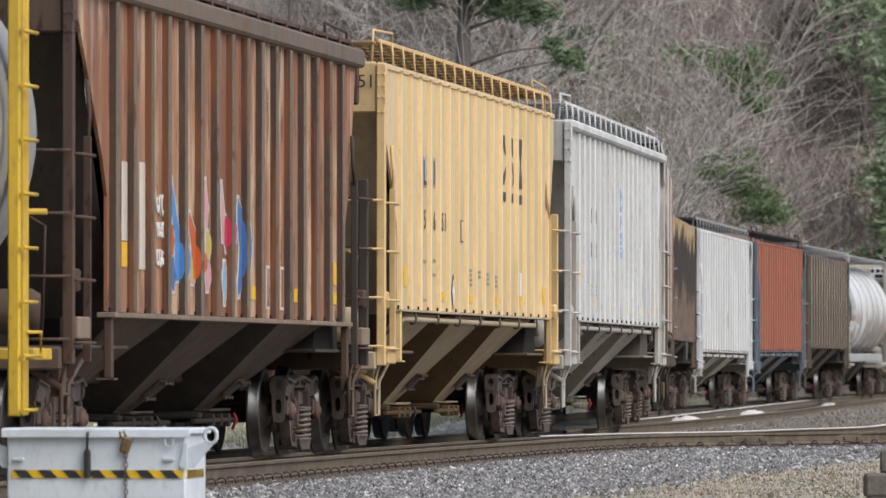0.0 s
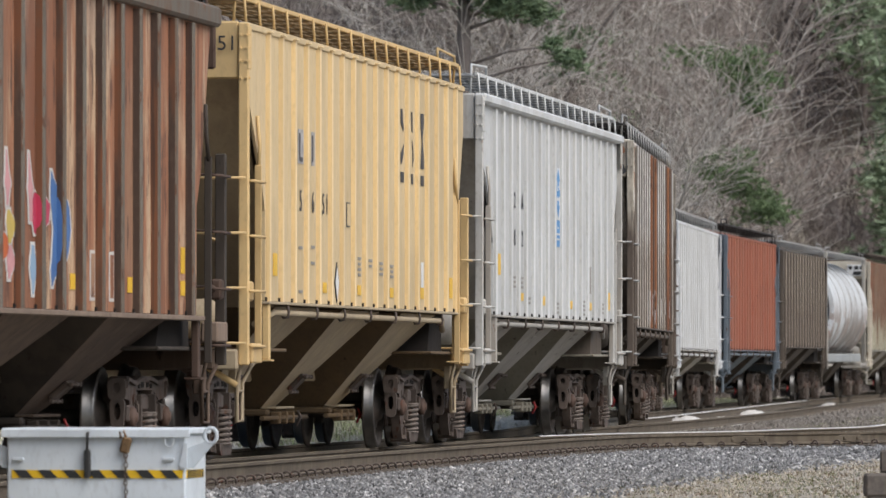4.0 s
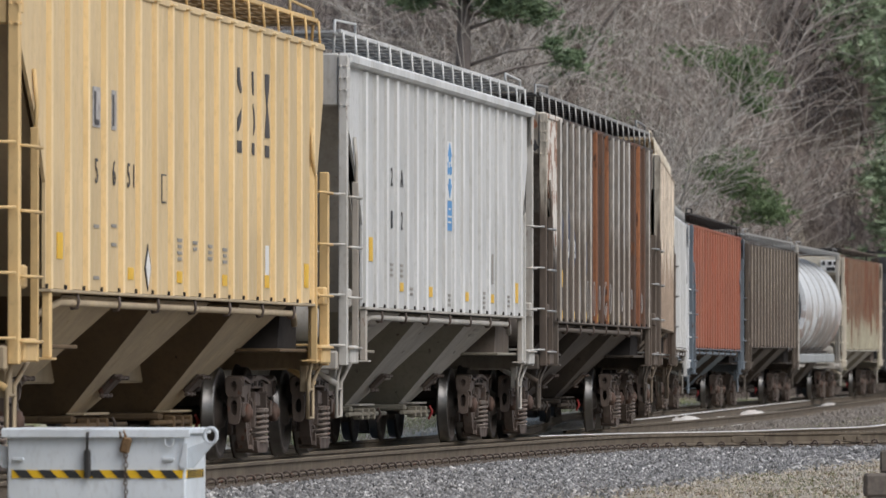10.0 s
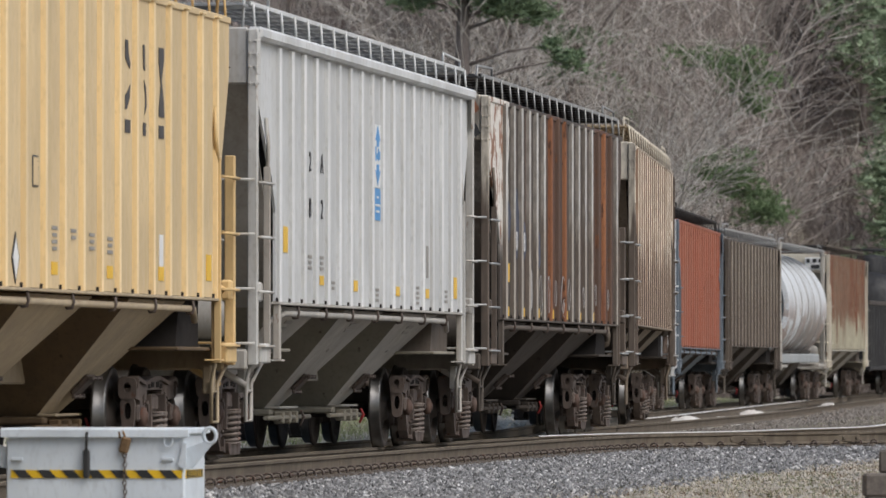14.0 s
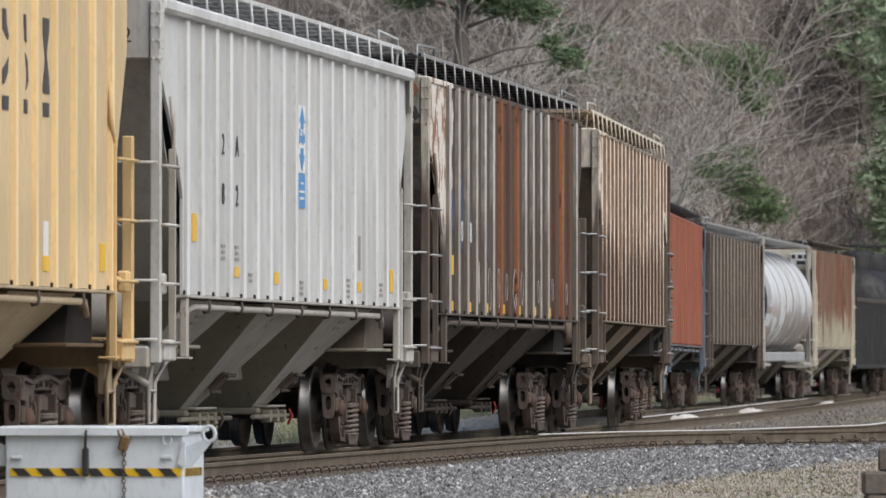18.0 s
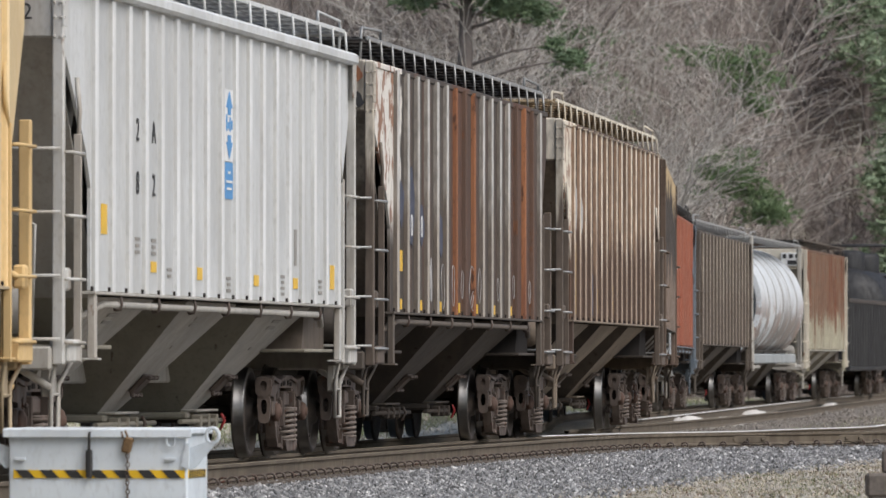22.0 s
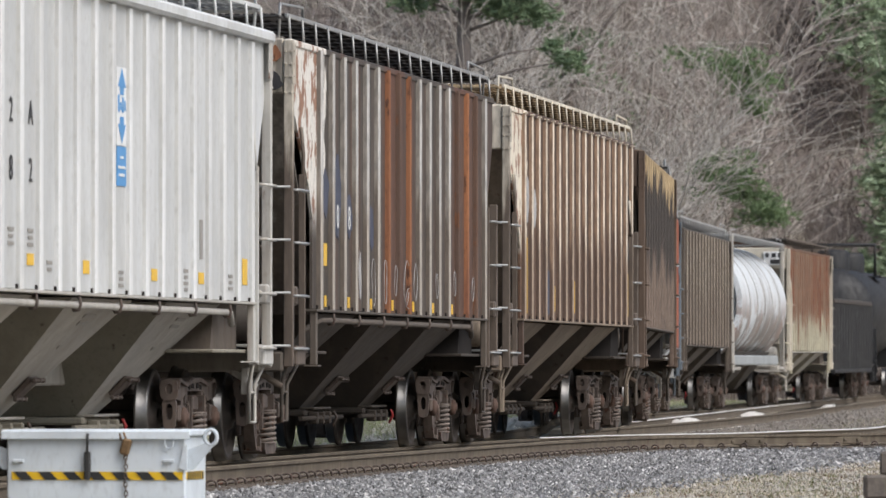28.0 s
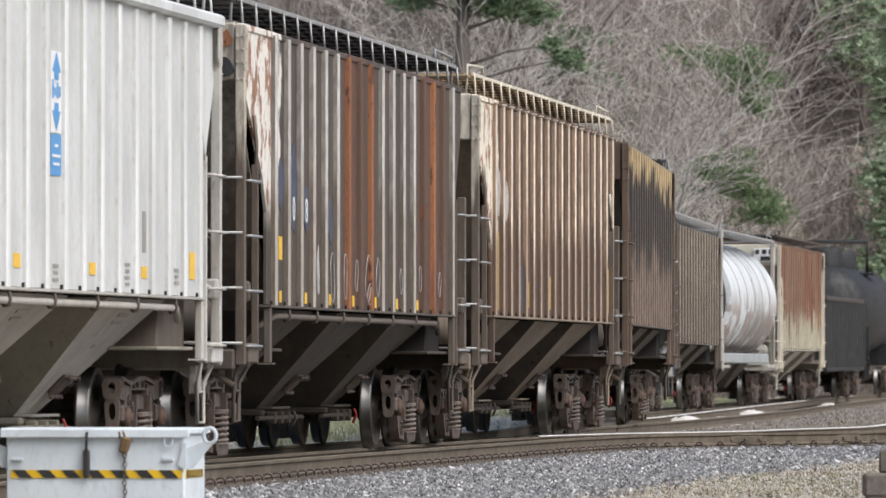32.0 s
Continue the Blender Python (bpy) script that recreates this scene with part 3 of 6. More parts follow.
# ---------------- rails ----------------
RAIL_SHAPE = [(-0.036, 0.0), (0.036, 0.0), (0.036, -0.014), (0.036, -0.03), (0.012, -0.045), (0.010, -0.135), (0.07, -0.155), (0.07, -0.17),
              (-0.07, -0.17), (-0.07, -0.155), (-0.010, -0.135), (-0.012, -0.045), (-0.036, -0.03)]


def smooth_line(line, step=1.0):
    """Points along a rounded line through a few places."""
    pts = [Vector((*p, 0)) if len(p) == 2 else Vector(p) for p in line]
    out = []
    for i in range(len(pts) - 1):
        a, b = pts[max(i - 1, 0)], pts[i]
        c, d = pts[i + 1], pts[min(i + 2, len(pts) - 1)]
        n = max(2, int((c - b).length / step))
        for k in range(n):
            t = k / n
            out.append(0.5 * ((2 * b) + (c - a) * t + (2 * a - 5 * b + 4 * c - d) * t * t + (3 * b - a - 3 * c + d) * t ** 3))
    return out + [pts[-1]]


def rail(line, top, label, z=0.0, bright=False):
    pts = smooth_line(line)
    vs, fs, n = [], [], len(RAIL_SHAPE)
    for i, p in enumerate(pts):
        d = (pts[min(i + 1, len(pts) - 1)] - pts[max(i - 1, 0)]).normalized()
        side = Vector((d.y, -d.x, 0))
        vs += [p + side * a + Vector((0, 0, b + z)) for a, b in RAIL_SHAPE]
    g = Geo()
    g.add(vs, [])
    for i in range(len(pts) - 1):
        for k in range(n):
            l = (k + 1) % n
            g.f.append((i * n + k, i * n + l, (i + 1) * n + l, (i + 1) * n + k))
            # bright: a strip of the head's side is painted as lit too
            g.m.append(1 if k == 0 or (bright and k in (1,)) else 0)
            g.smooth.append(False)
    return tagged(new("rail", g.mesh("rail", [RAIL_SIDE, top])), label, "rail", "rails of the yard")


rail_front = rail(R1, RAIL_DULL, "brown rusty steel stock rail beside the ballast")
rail(R2[:7], RAIL_DULL, "brown steel switch rail behind the stock rail", -0.003)
rail(R2[6:], RAIL_SHEEN, "steel rail with a bright worn head", 0.012, True)
rail(R3, RAIL_DULL, "brown steel rail of the track behind", -0.003)
rail(R4, RAIL_SHEEN, "steel rail with a bright head behind the ballast", 0.0, True)
for side in (0.7525, -0.7525):
    line = []
    for s in np.arange(-110, 240, 7.0):
        p, h = on_track(s), heading(s)
        if side > 0 and not (p.y > 116):
            continue
        line.append((p.x + side * math.cos(h), p.y - side * math.sin(h), p.z - 0.006))
    rail(line, RAIL_DULL, "rusty steel rail under the train")

# ties under the near rails, with their spring clips
tie_geo = Geo().box(-0.11, 0.11, -2.25, 0.38, -0.18, 0, 0.015)
tie_mesh = tie_geo.mesh("tie", TIE_WOOD)
plate_mesh = Geo().box(-0.09, 0.09, -0.17, 0.17, -0.012, 0.008, 0.003).mesh("tie_plate", RAIL_SIDE)
clip_geo = Geo()
ring = [(0.0, 0.135 + 0.052 * math.cos(t), 0.022 + 0.042 * math.sin(t)) for t in np.linspace(-0.6, 3.9, 9)]
clip_geo.tube(ring, 0.012, 6)
clip_geo.tube([(0.05, 0.09, 0.01), (0.03, 0.15, 0.03), (-0.03, 0.15, 0.03), (-0.05, 0.09, 0.01)], 0.011, 5)
clip_mesh = clip_geo.mesh("spring_clip", IRON)
front_line = smooth_line(R1, 0.1)
run, last = 0.0, -1.0
for i in range(1, len(front_line)):
    run += (front_line[i] - front_line[i - 1]).length
    p = front_line[i]
    if run - last < 0.54 or not 66 < p.y < 112:
        continue
    last = run
    d = (front_line[i] - front_line[i - 1]).normalized()
    m = Matrix.Translation((p.x, p.y, -0.182)) @ Matrix.Rotation(math.atan2(d.y, d.x) + math.pi, 4, "Z")
    tie = new("railway_tie", tie_mesh)
    tie.matrix_world = m
    tagged(tie, "weathered wooden railway tie bedded in ballast", "railway tie", "ties of the front track")
    part("tie_plate", plate_mesh, None, tie)
    part("spring_clip", clip_mesh, None, tie, "rusty spring clip")


# bolted joints of the front rail
for x, y, turn in ((4.30, 106.35, 27.0), (5.86, 108.4, 33.0)):
    g = Geo().box(-0.45, 0.45, -0.045, -0.012, -0.145, -0.04, 0.008)
    for k in range(4):
        g.box(-0.36 + 0.24 * k, -0.31 + 0.24 * k, -0.07, -0.04, -0.11, -0.07, 0.006)
    part("joint_bar", g, RAIL_SIDE, rail_front, "bolted joint bar", at=Matrix.Translation((x, y, 0)) @ Matrix.Rotation(radians(turn), 4, "Z"))


def grass(name, seed, count, ylo, yhi, left, right, label, mats, tall=0.10, line=None):
    """Tufts of dry grass on the verge."""
    rng = np.random.RandomState(seed)
    for m_i, mt in enumerate(mats):
        n = count // len(mats)
        y = rng.uniform(ylo, yhi, n)
        off = left + (right - left) * rng.uniform(0, 1, n) ** 0.8
        x = line_x(line or R1, y) + off
        keep = np.sin(x * 2.1 + m_i) + np.sin(y * 0.9 + x) + rng.normal(0, 0.9, n) > -0.4
        x, y = x[keep], y[keep]
        n = len(x)
        base = np.stack([x, y, ground_z(x, y) - 0.01], -1)
        V, F = [], []
        for k in range(5):
            a = rng.uniform(0, 6.28, n)
            h = tall * rng.uniform(0.3, 1.2, n)
            lean = rng.uniform(0.3, 1.3, n) * h
            d = np.stack([np.cos(a), np.sin(a), np.zeros(n)], -1)
            w = np.stack([-np.sin(a), np.cos(a), np.zeros(n)], -1) * 0.008
            c = base + rng.normal(0, 0.03, (n, 3)) * (1, 1, 0)
            V.append(np.stack([c - w, c + w, c + d * lean[:, None] + np.stack([0 * h, 0 * h, h], -1)], 1))
        V = np.concatenate(V).reshape(-1, 3)
        F = np.arange(len(V)).reshape(-1, 3)
        me = bpy.data.meshes.new(name)
        me.from_pydata(V.tolist(), [], F.tolist())
        me.materials.append(mt)
        tagged(new(name, me), label, "grass", kind="stuff")


STRAW = plain("dry straw", (0.55, 0.485, 0.37), 0.9, 0.0, 0.3, 4)
GREEN_GRASS = plain("low green grass", (0.165, 0.19, 0.075), 0.9, 0.0, 0.35, 4)
DEAD_LEAF = plain("dead brown leaves", (0.20, 0.12, 0.075), 0.9, 0.0, 0.4, 5)
grass("dry_grass", 11, 24000, 64, 112, 2.3, 8.5, "dry straw-coloured grass beside the ballast", (STRAW, STRAW, STRAW, DEAD_LEAF), 0.05)
grass("green_grass", 12, 7000, 64, 112, 2.4, 8.5, "low green grass beside the ballast", (GREEN_GRASS,), 0.05)
grass("green_grass", 14, 26000, 112, 160, 0.9, 4.5, "low green grass between the tracks", (GREEN_GRASS, GREEN_GRASS, STRAW), 0.06, R3)
grass("green_grass", 13, 9000, 120, 230, 1.6, 5.5, "low green grass between the tracks", (GREEN_GRASS, STRAW), 0.10, R3)

# the verge on the far side of the train: light put into its bright colours
TRACK_LINE = [(float(X_TAB[i]), float(Y_TAB[i])) for i in range(0, len(X_TAB), 20)]
PALE_STONE = plain("pale gravel brightened as lit", (0.78, 0.72, 0.61), 0.9, 0.0, 0.4, 6)
scatter_stones("gravel", 17, 16000, 95, 250, -9.0, -1.4, 0.07, "pale gravel beyond the train", TRACK_LINE, PALE_STONE)
scatter_stones("gravel", 18, 9000, 95, 250, -24.0, -9.0, 0.10, "pale gravel yard beyond the train", TRACK_LINE, PALE_STONE)
# brighter than the other grass, to look lit despite the train's shadow
LIT_GRASS = plain("green grass brightened as lit", (0.40, 0.45, 0.20), 0.8, 0.0, 0.3, 3)
grass("green_grass", 19, 40000, 105, 260, -14.0, -3.0, "green grass beyond the train", (LIT_GRASS, STRAW), 0.2, TRACK_LINE)
VERGE_STONE = plain("dusty gravel", (0.50, 0.46, 0.40), 0.9, 0.0, 0.5, 9)
scatter_stones("gravel", 15, 14000, 64, 112, 2.4, 8.5, 0.028, "loose dusty gravel among the dry grass", None, VERGE_STONE)
# ---------------- bogies ----------------
WHEEL_R, BASE = 0.483, 0.89


def wheelset_mesh():
    g = Geo()
    g.tube([(0, -1.12, 0), (0, 1.12, 0)], 0.08, 10, slot=0)
    for s in (-1, 1):
        prof = [(0.06, 0.87), (0.135, 0.86), (0.16, 0.80), (0.34, 0.765), (0.385, 0.78), (0.395, 0.825), (0.445, 0.825),
                (0.455, 0.81), (0.459, 0.735), (0.484, 0.715), (0.484, 0.695), (0.455, 0.685), (0.39, 0.69), (0.36, 0.725), (0.16, 0.72), (0.06, 0.69)]
        slots = [0] * 6 + [1, 1, 1, 0] + [0] * 5
        g.lathe([(r * 1.057, s * a) for r, a in prof], 36, "y", 0, (0, 0, 0), slots)
    # bolt heads on the hub make the turning visible
    for s in (-1, 1):
        for k in range(3):
            t = 2 * math.pi * k / 3
            g.box(0.28 * math.cos(t) - 0.02, 0.28 * math.cos(t) + 0.02, s * 0.775 - 0.01, s * 0.775 + 0.01, 0.28 * math.sin(t) - 0.02, 0.28 * math.sin(t) + 0.02, 0.004)
    return g.mesh("wheelset", [WHEEL_FACE, TREAD])


def ring_plate(g, axis, a0, a1, outer, hole, slot=0):
    """A plate with an oval hole: outer and hole are outlines with equally many points."""
    n = len(outer)
    for lo, hi in ((outer, hole),):
        vs = []
        for c in (a0, a1):
            for p, q in list(lo) + list(hi):
                vs.append((c, p, q) if axis == "x" else (p, c, q))
        fs = []
        for k in range(n):
            l = (k + 1) % n
            fs += [(k, l, n + l, n + k), (2 * n + k, 3 * n + k, 3 * n + l, 2 * n + l), (k, 2 * n + k, 2 * n + l, l), (n + k, n + l, 3 * n + l, 3 * n + k)]
        g.add(vs, fs, slot)


def oval(cx, cz, rx, rz, n=16, power=1.0):
    out = []
    for k in range(n):
        c, s = math.cos(2 * math.pi * k / n), math.sin(2 * math.pi * k / n)
        out.append((cx + rx * math.copysign(abs(c) ** power, c), cz + rz * math.copysign(abs(s) ** power, s)))
    return out


def side_frame_mesh():
    """Cast side frame: arched top, hollow pedestal heads with two holes, slender columns and a spring seat."""
    g = Geo()
    y0, y1 = -0.065, 0.065
    top = [(-1.10, 0.70), (-1.10, 0.79), (-1.05, 0.845), (-0.97, 0.86), (-0.80, 0.835), (-0.60, 0.815), (-0.42, 0.84), (-0.2, 0.86), (0.2, 0.86),
           (0.42, 0.84), (0.60, 0.815), (0.80, 0.835), (0.97, 0.86), (1.05, 0.845), (1.10, 0.79), (1.10, 0.70)]
    under = [(1.04, 0.66), (0.76, 0.64), (0.62, 0.69), (0.46, 0.74), (-0.46, 0.74), (-0.62, 0.69), (-0.76, 0.64), (-1.04, 0.66)]
    g.prism(top + under, "y", y0, y1)
    # rounded flange that overhangs the web
    for d, out in ((0.014, 0.022), (0.004, 0.036)):
        g.prism([(x, z + d) for x, z in top[1:-1]] + [(x, z - 0.03) for x, z in top[-2:0:-1]], "y", y0 - out, y1 + out)
    for s in (-1, 1):
        # head: a tapering plate with a small upper and a tall lower hole
        outer = oval(0, 0.755, 0.088, 0.105, 20, 0.55)
        ring_plate(g, "x", s * 1.06, s * 1.125, outer, oval(0.0, 0.765, 0.036, 0.052, 20))
        leg = [(q * (1.0 - 0.25 * (0.66 - z) / 0.3), z) for q, z in oval(0, 0.515, 0.076, 0.15, 20, 0.45)]
        ring_plate(g, "x", s * 1.05, s * 1.11, leg, oval(0, 0.54, 0.034, 0.078, 20, 0.8))
        # black backing paints the dark inside of the holes
        g.box(s * 1.01, s * 1.05, -0.055, 0.055, 0.40, 0.80, 0.01, 1)
        # inner pedestal leg, bowed down to the spring seat
        bow = [(0.76, 0.66), (0.62, 0.69), (0.585, 0.52), (0.555, 0.38), (0.48, 0.25), (0.36, 0.18), (0.36, 0.085), (0.50, 0.105), (0.60, 0.20), (0.675, 0.34), (0.72, 0.42)]
        g.prism([(s * x, z) for x, z in bow], "y", y0 + 0.01, y1 - 0.01)
        g.prism([(s * x, z) for x, z in bow[4:8]] + [(s * 0.46, 0.15)], "y", y0 - 0.025, y1 + 0.02)
        # column with an upright slot, and its wear plate
        ring_plate(g, "y", y0 + 0.005, y1 - 0.005, oval(s * 0.465, 0.47, 0.085, 0.28, 20, 0.6), oval(s * 0.465, 0.48, 0.038, 0.17, 20))
        g.box(s * 0.365, s * 0.395, y0 - 0.045, y1 + 0.045, 0.32, 0.70, 0.01)
        # pockets under the arch, painted as black patches, and the brake beam guide
        g.box(s * 0.08, s * 0.20, y0 - 0.008, y0 + 0.004, 0.765, 0.815, 0.0, 1)
        g.box(s * 0.27, s * 0.37, y0 - 0.008, y0 + 0.004, 0.755, 0.80, 0.0, 1)
        g.tube([(s * 0.60, y0 - 0.01, 0.62), (s * 0.60, y0 - 0.045, 0.60), (s * 0.60, y0 - 0.045, 0.46), (s * 0.585, y0, 0.44)], 0.012, 6)
        for z in (0.30, 0.62):
            g.lathe([(0.0, 0.0), (0.022, 0.0), (0.022, 0.025), (0.0, 0.025)], 8, "y", at=(s * 0.465, y0 - 0.02, z))
    g.prism([(-0.40, 0.185), (0.40, 0.185), (0.37, 0.12), (0.30, 0.065), (-0.30, 0.065), (-0.37, 0.12)], "y", y0 - 0.06, y1 + 0.05)
    return g.mesh("side_frame", [IRON, BLACK_SHADE])


def spring_mesh():
    g = Geo()
    n = 60
    g.tube([(0.074 * math.cos(t), 0.074 * math.sin(t), 0.18 + 0.34 * k / n) for k, t in ((k, k * 2 * math.pi * 6 / n) for k in range(n + 1))], 0.018, 6)
    g.lathe([(0.0, 0.17), (0.09, 0.17), (0.09, 0.19), (0.0, 0.19)], 12, "z")
    g.lathe([(0.0, 0.51), (0.09, 0.51), (0.09, 0.53), (0.0, 0.53)], 12, "z")
    return g.mesh("spring", SPRING_IRON)


WHEELSET, SIDE_FRAME, SPRING = wheelset_mesh(), side_frame_mesh(), spring_mesh()
BOLSTER = Geo().box(-0.2, 0.2, -1.07, 1.07, 0.53, 0.70, 0.03).box(-0.32, 0.32, -0.32, 0.32, 0.70, 0.80, 0.03).mesh("bolster", IRON)
CAP_MESH = Geo().lathe([(0.0, -0.03), (0.045, -0.03), (0.05, -0.015), (0.085, -0.01), (0.10, 0.01), (0.10, 0.07), (0.0, 0.07)], 18, "y").mesh("bearing_cap", CAP_RUST)
ADAPTER = Geo().box(-0.16, 0.16, -0.08, 0.08, 0.44, 0.60, 0.02).mesh("bearing_adapter", IRON)
BRAKE = Geo().box(-0.04, 0.04, -0.95, 0.95, 0.36, 0.44, 0.01).box(-0.07, 0.07, -0.86, -0.68, 0.25, 0.56, 0.02).box(-0.07, 0.07, 0.68, 0.86, 0.25, 0.56, 0.02).mesh("brake_beam", IRON)
CARS = []      # car, its offset in the train, bogies


def bogie(car, x):
    b = part("bogie", BOLSTER, None, car, "grimy cast iron freight bogie", at=(x, 0, 0))
    for s in (-1, 1):
        part("side_frame", SIDE_FRAME, None, b, at=(0, s * 1.0, 0))
        for dx in (-0.22, 0.02):
            part("spring", SPRING, None, b, "rusty coil spring", at=(dx + 0.1, s * 1.08, 0))
        for e in (-1, 1):
            part("bearing_cap", CAP_MESH, None, b, at=Matrix.Translation((e * BASE, s * 1.13, WHEEL_R)) @ Matrix.Rotation(0 if s < 0 else math.pi, 4, "Z"))
            part("bearing_adapter", ADAPTER, None, b, at=(e * BASE, s * 1.02, 0))
    for e in (-1, 1):
        part("brake_beam", BRAKE, None, b, at=(e * 0.36, 0, 0))
    wheels = [part("wheelset", WHEELSET, None, b, "steel wheelset with polished treads", at=(e * BASE, 0, WHEEL_R)) for e in (-1, 1)]
    return b, wheels


def running_gear(car, offset):
    CARS.append((car, offset, [bogie(car, x) for x in (-PIVOT, PIVOT)]))


# ---------------- covered hopper cars ----------------
COUPLER = Geo().box(-0.55, 0.12, -0.09, 0.09, 0.76, 0.94, 0.02).box(0.06, 0.36, -0.16, 0.12, 0.70, 1.0, 0.05).box(0.28, 0.44, -0.02, 0.16, 0.72, 0.98, 0.04).mesh("coupler", IRON)
HOSE = Geo().tube([(0, 0, 0.72), (0.12, 0.0, 0.62), (0.22, 0.02, 0.40), (0.34, 0.03, 0.33), (0.44, 0.03, 0.36)], 0.022, 6).mesh("air_hose", BLACK_SHADE)


def ends(car, mat_post, mat_low, zt, xe, stile_w=0.07, rung_mat=None, longer=0.0):
    """Both ends of a hopper: corner posts, ladders, end sheet, sill, steps and couplers."""
    zs = (1.17, 1.72, 2.27, 2.82)
    rung = Geo().tube([(0.0, 0.0, 0.0), (0.02, -0.06, 0.0), (0.70, -0.06, 0.0), (0.72, 0.0, 0.0)], 0.016, 6).mesh("rung", rung_mat or mat_post)
    cross = Geo().tube([(0.0, 0.0, 0.0), (0.0, 0.56, 0.0)], 0.016, 6).mesh("end_rung", rung_mat or mat_post)
    half = xe
    for e in (-1, 1):
        xe = half + (longer if e < 0 else 0.0)
        for s in (-1, 1):
            low_top = e > 0 and mat_post in (BROWN_POST, YELLOW_POST, GREY, CREAM_END)
            g = Geo().box(e * (xe - 0.05), e * (xe + 0.05), s * 1.50, s * 1.60, 0.98, 3.05 if low_top else zt, 0.01)
            for z in () if low_top else (zt - 0.12, zt - 0.25, zt - 0.38, zt - 0.55):
                for yy in (1.52, 1.58):
                    g.box(e * (xe + 0.04), e * (xe + 0.07), s * yy - 0.012, s * yy + 0.012, z - 0.012, z + 0.012, 0.004)
                g.box(e * (xe - 0.012), e * (xe + 0.012), s * 1.59, s * 1.615, z - 0.012, z + 0.012, 0.004)
            if not low_top:
                g.box(e * (xe - 0.14), e * (xe + 0.054), s * 1.585, s * 1.604, zt - 0.46, zt - 0.03, 0.004)
            # far brown posts get the darkened plate paint
            end_mat = SHADED_BROWN if low_top and mat_post is BROWN_POST else mat_post
            part("corner_post", g, end_mat, car)
            xs = e * (xe - 0.80)
            g = Geo().box(xs - 0.02, xs + 0.02, s * (1.60 - stile_w), s * 1.60, 1.0, 3.0, 0.006)
            g.tube([(xs, s * 1.57, 2.95), (xs - e * 0.1, s * 1.565, 3.2), (xs - e * 0.05, s * 1.55, 3.5)], 0.02, 6)
            part("ladder_stile", g, end_mat, car)
            for z in zs:
                if s < 0:
                    part("rung", rung, None, car, at=(-xe if e < 0 else xe - 0.76, s * 1.59, z))
                    part("end_rung", cross, None, car, at=(e * (xe + 0.09), -1.58, z + 0.03))
            part("step", Geo().tube([(e * (xe - 0.02), s * 1.52, 1.0), (e * (xe - 0.16), s * 1.45, 0.80), (e * (xe - 0.16), s * 1.45, 0.42), (e * (xe - 0.5), s * 1.45, 0.42), (e * (xe - 0.5), s * 1.45, 0.80), (e * (xe - 0.72), s * 1.53, 1.02)], 0.022, 6).tube([(e * (xe - 0.16), s * 1.45, 0.72), (e * (xe - 0.5), s * 1.45, 0.72)], 0.016, 6), mat_low, car)
            if s < 0:
                part("uncoupling_bracket", Geo().box(e * (xe - 0.30), e * (xe - 0.12), -1.605, -1.50, 1.62, 1.82, 0.02).tube([(e * (xe - 0.2), -1.55, 1.7), (e * (xe - 0.45), -1.50, 1.76)], 0.03, 8), mat_post, car)
            part("jack_pad", Geo().box(e * (xe - 0.62), e * (xe - 0.06), s * 1.46, s * 1.63, 1.2 if mat_post is BROWN_POST else 1.0, 1.4 if mat_post is BROWN_POST else 1.2, 0.015), SILL_PALE if mat_post is BROWN_POST else mat_post if s < 0 else mat_low, car)
            part("foot_plate", Geo().box(e * (xe - 0.48), e * (xe - 0.18), s * 1.36, s * 1.44, 0.70, 0.98, 0.01), mat_low, car)
        part("end_sill", Geo().box(e * (xe - 0.1), e * (xe + 0.12), -1.5, 1.5, 0.93, 1.14, 0.02), mat_low, car)
        part("end_panel", Geo().box(e * (xe - 0.04), e * (xe + 0.02), -1.5, 1.5, zt - 0.56, zt + 0.02, 0.02), mat_post, car)
        part("brake_reservoir" if e > 0 else "brake_cylinder", Geo().lathe([(0.0, -0.5), (0.15, -0.48), (0.2, -0.4), (0.2, 0.4), (0.15, 0.48), (0.0, 0.5)], 16, "y", at=(e * (xe - 0.65), -0.7, 1.45)), mat_low, car)
        part("brake_rod", Geo().tube([(e * (xe - 0.3), -1.25, 1.15), (e * (xe - 0.45), -1.25, 2.2), (e * (xe - 0.3), -1.1, 2.3)], 0.018, 5), mat_post, car)
        for s in (-1, 1):
            part("end_brace", Geo().tube([(e * xe, s * 0.75, 1.12), (e * (xe - 0.05), s * 1.1, 1.0), (e * (xe - 0.1), s * 1.46, 0.78)], 0.035, 6), mat_post, car)
        part("coupler", COUPLER, None, car, at=Matrix.Translation((e * (xe + 0.16), 0, 0)) @ Matrix.Rotation(0 if e > 0 else math.pi, 4, "Z"))
        part("air_hose", HOSE, None, car, at=Matrix.Translation((e * (xe + 0.1), -0.25, 0)) @ Matrix.Rotation(0 if e > 0 else math.pi, 4, "Z"))


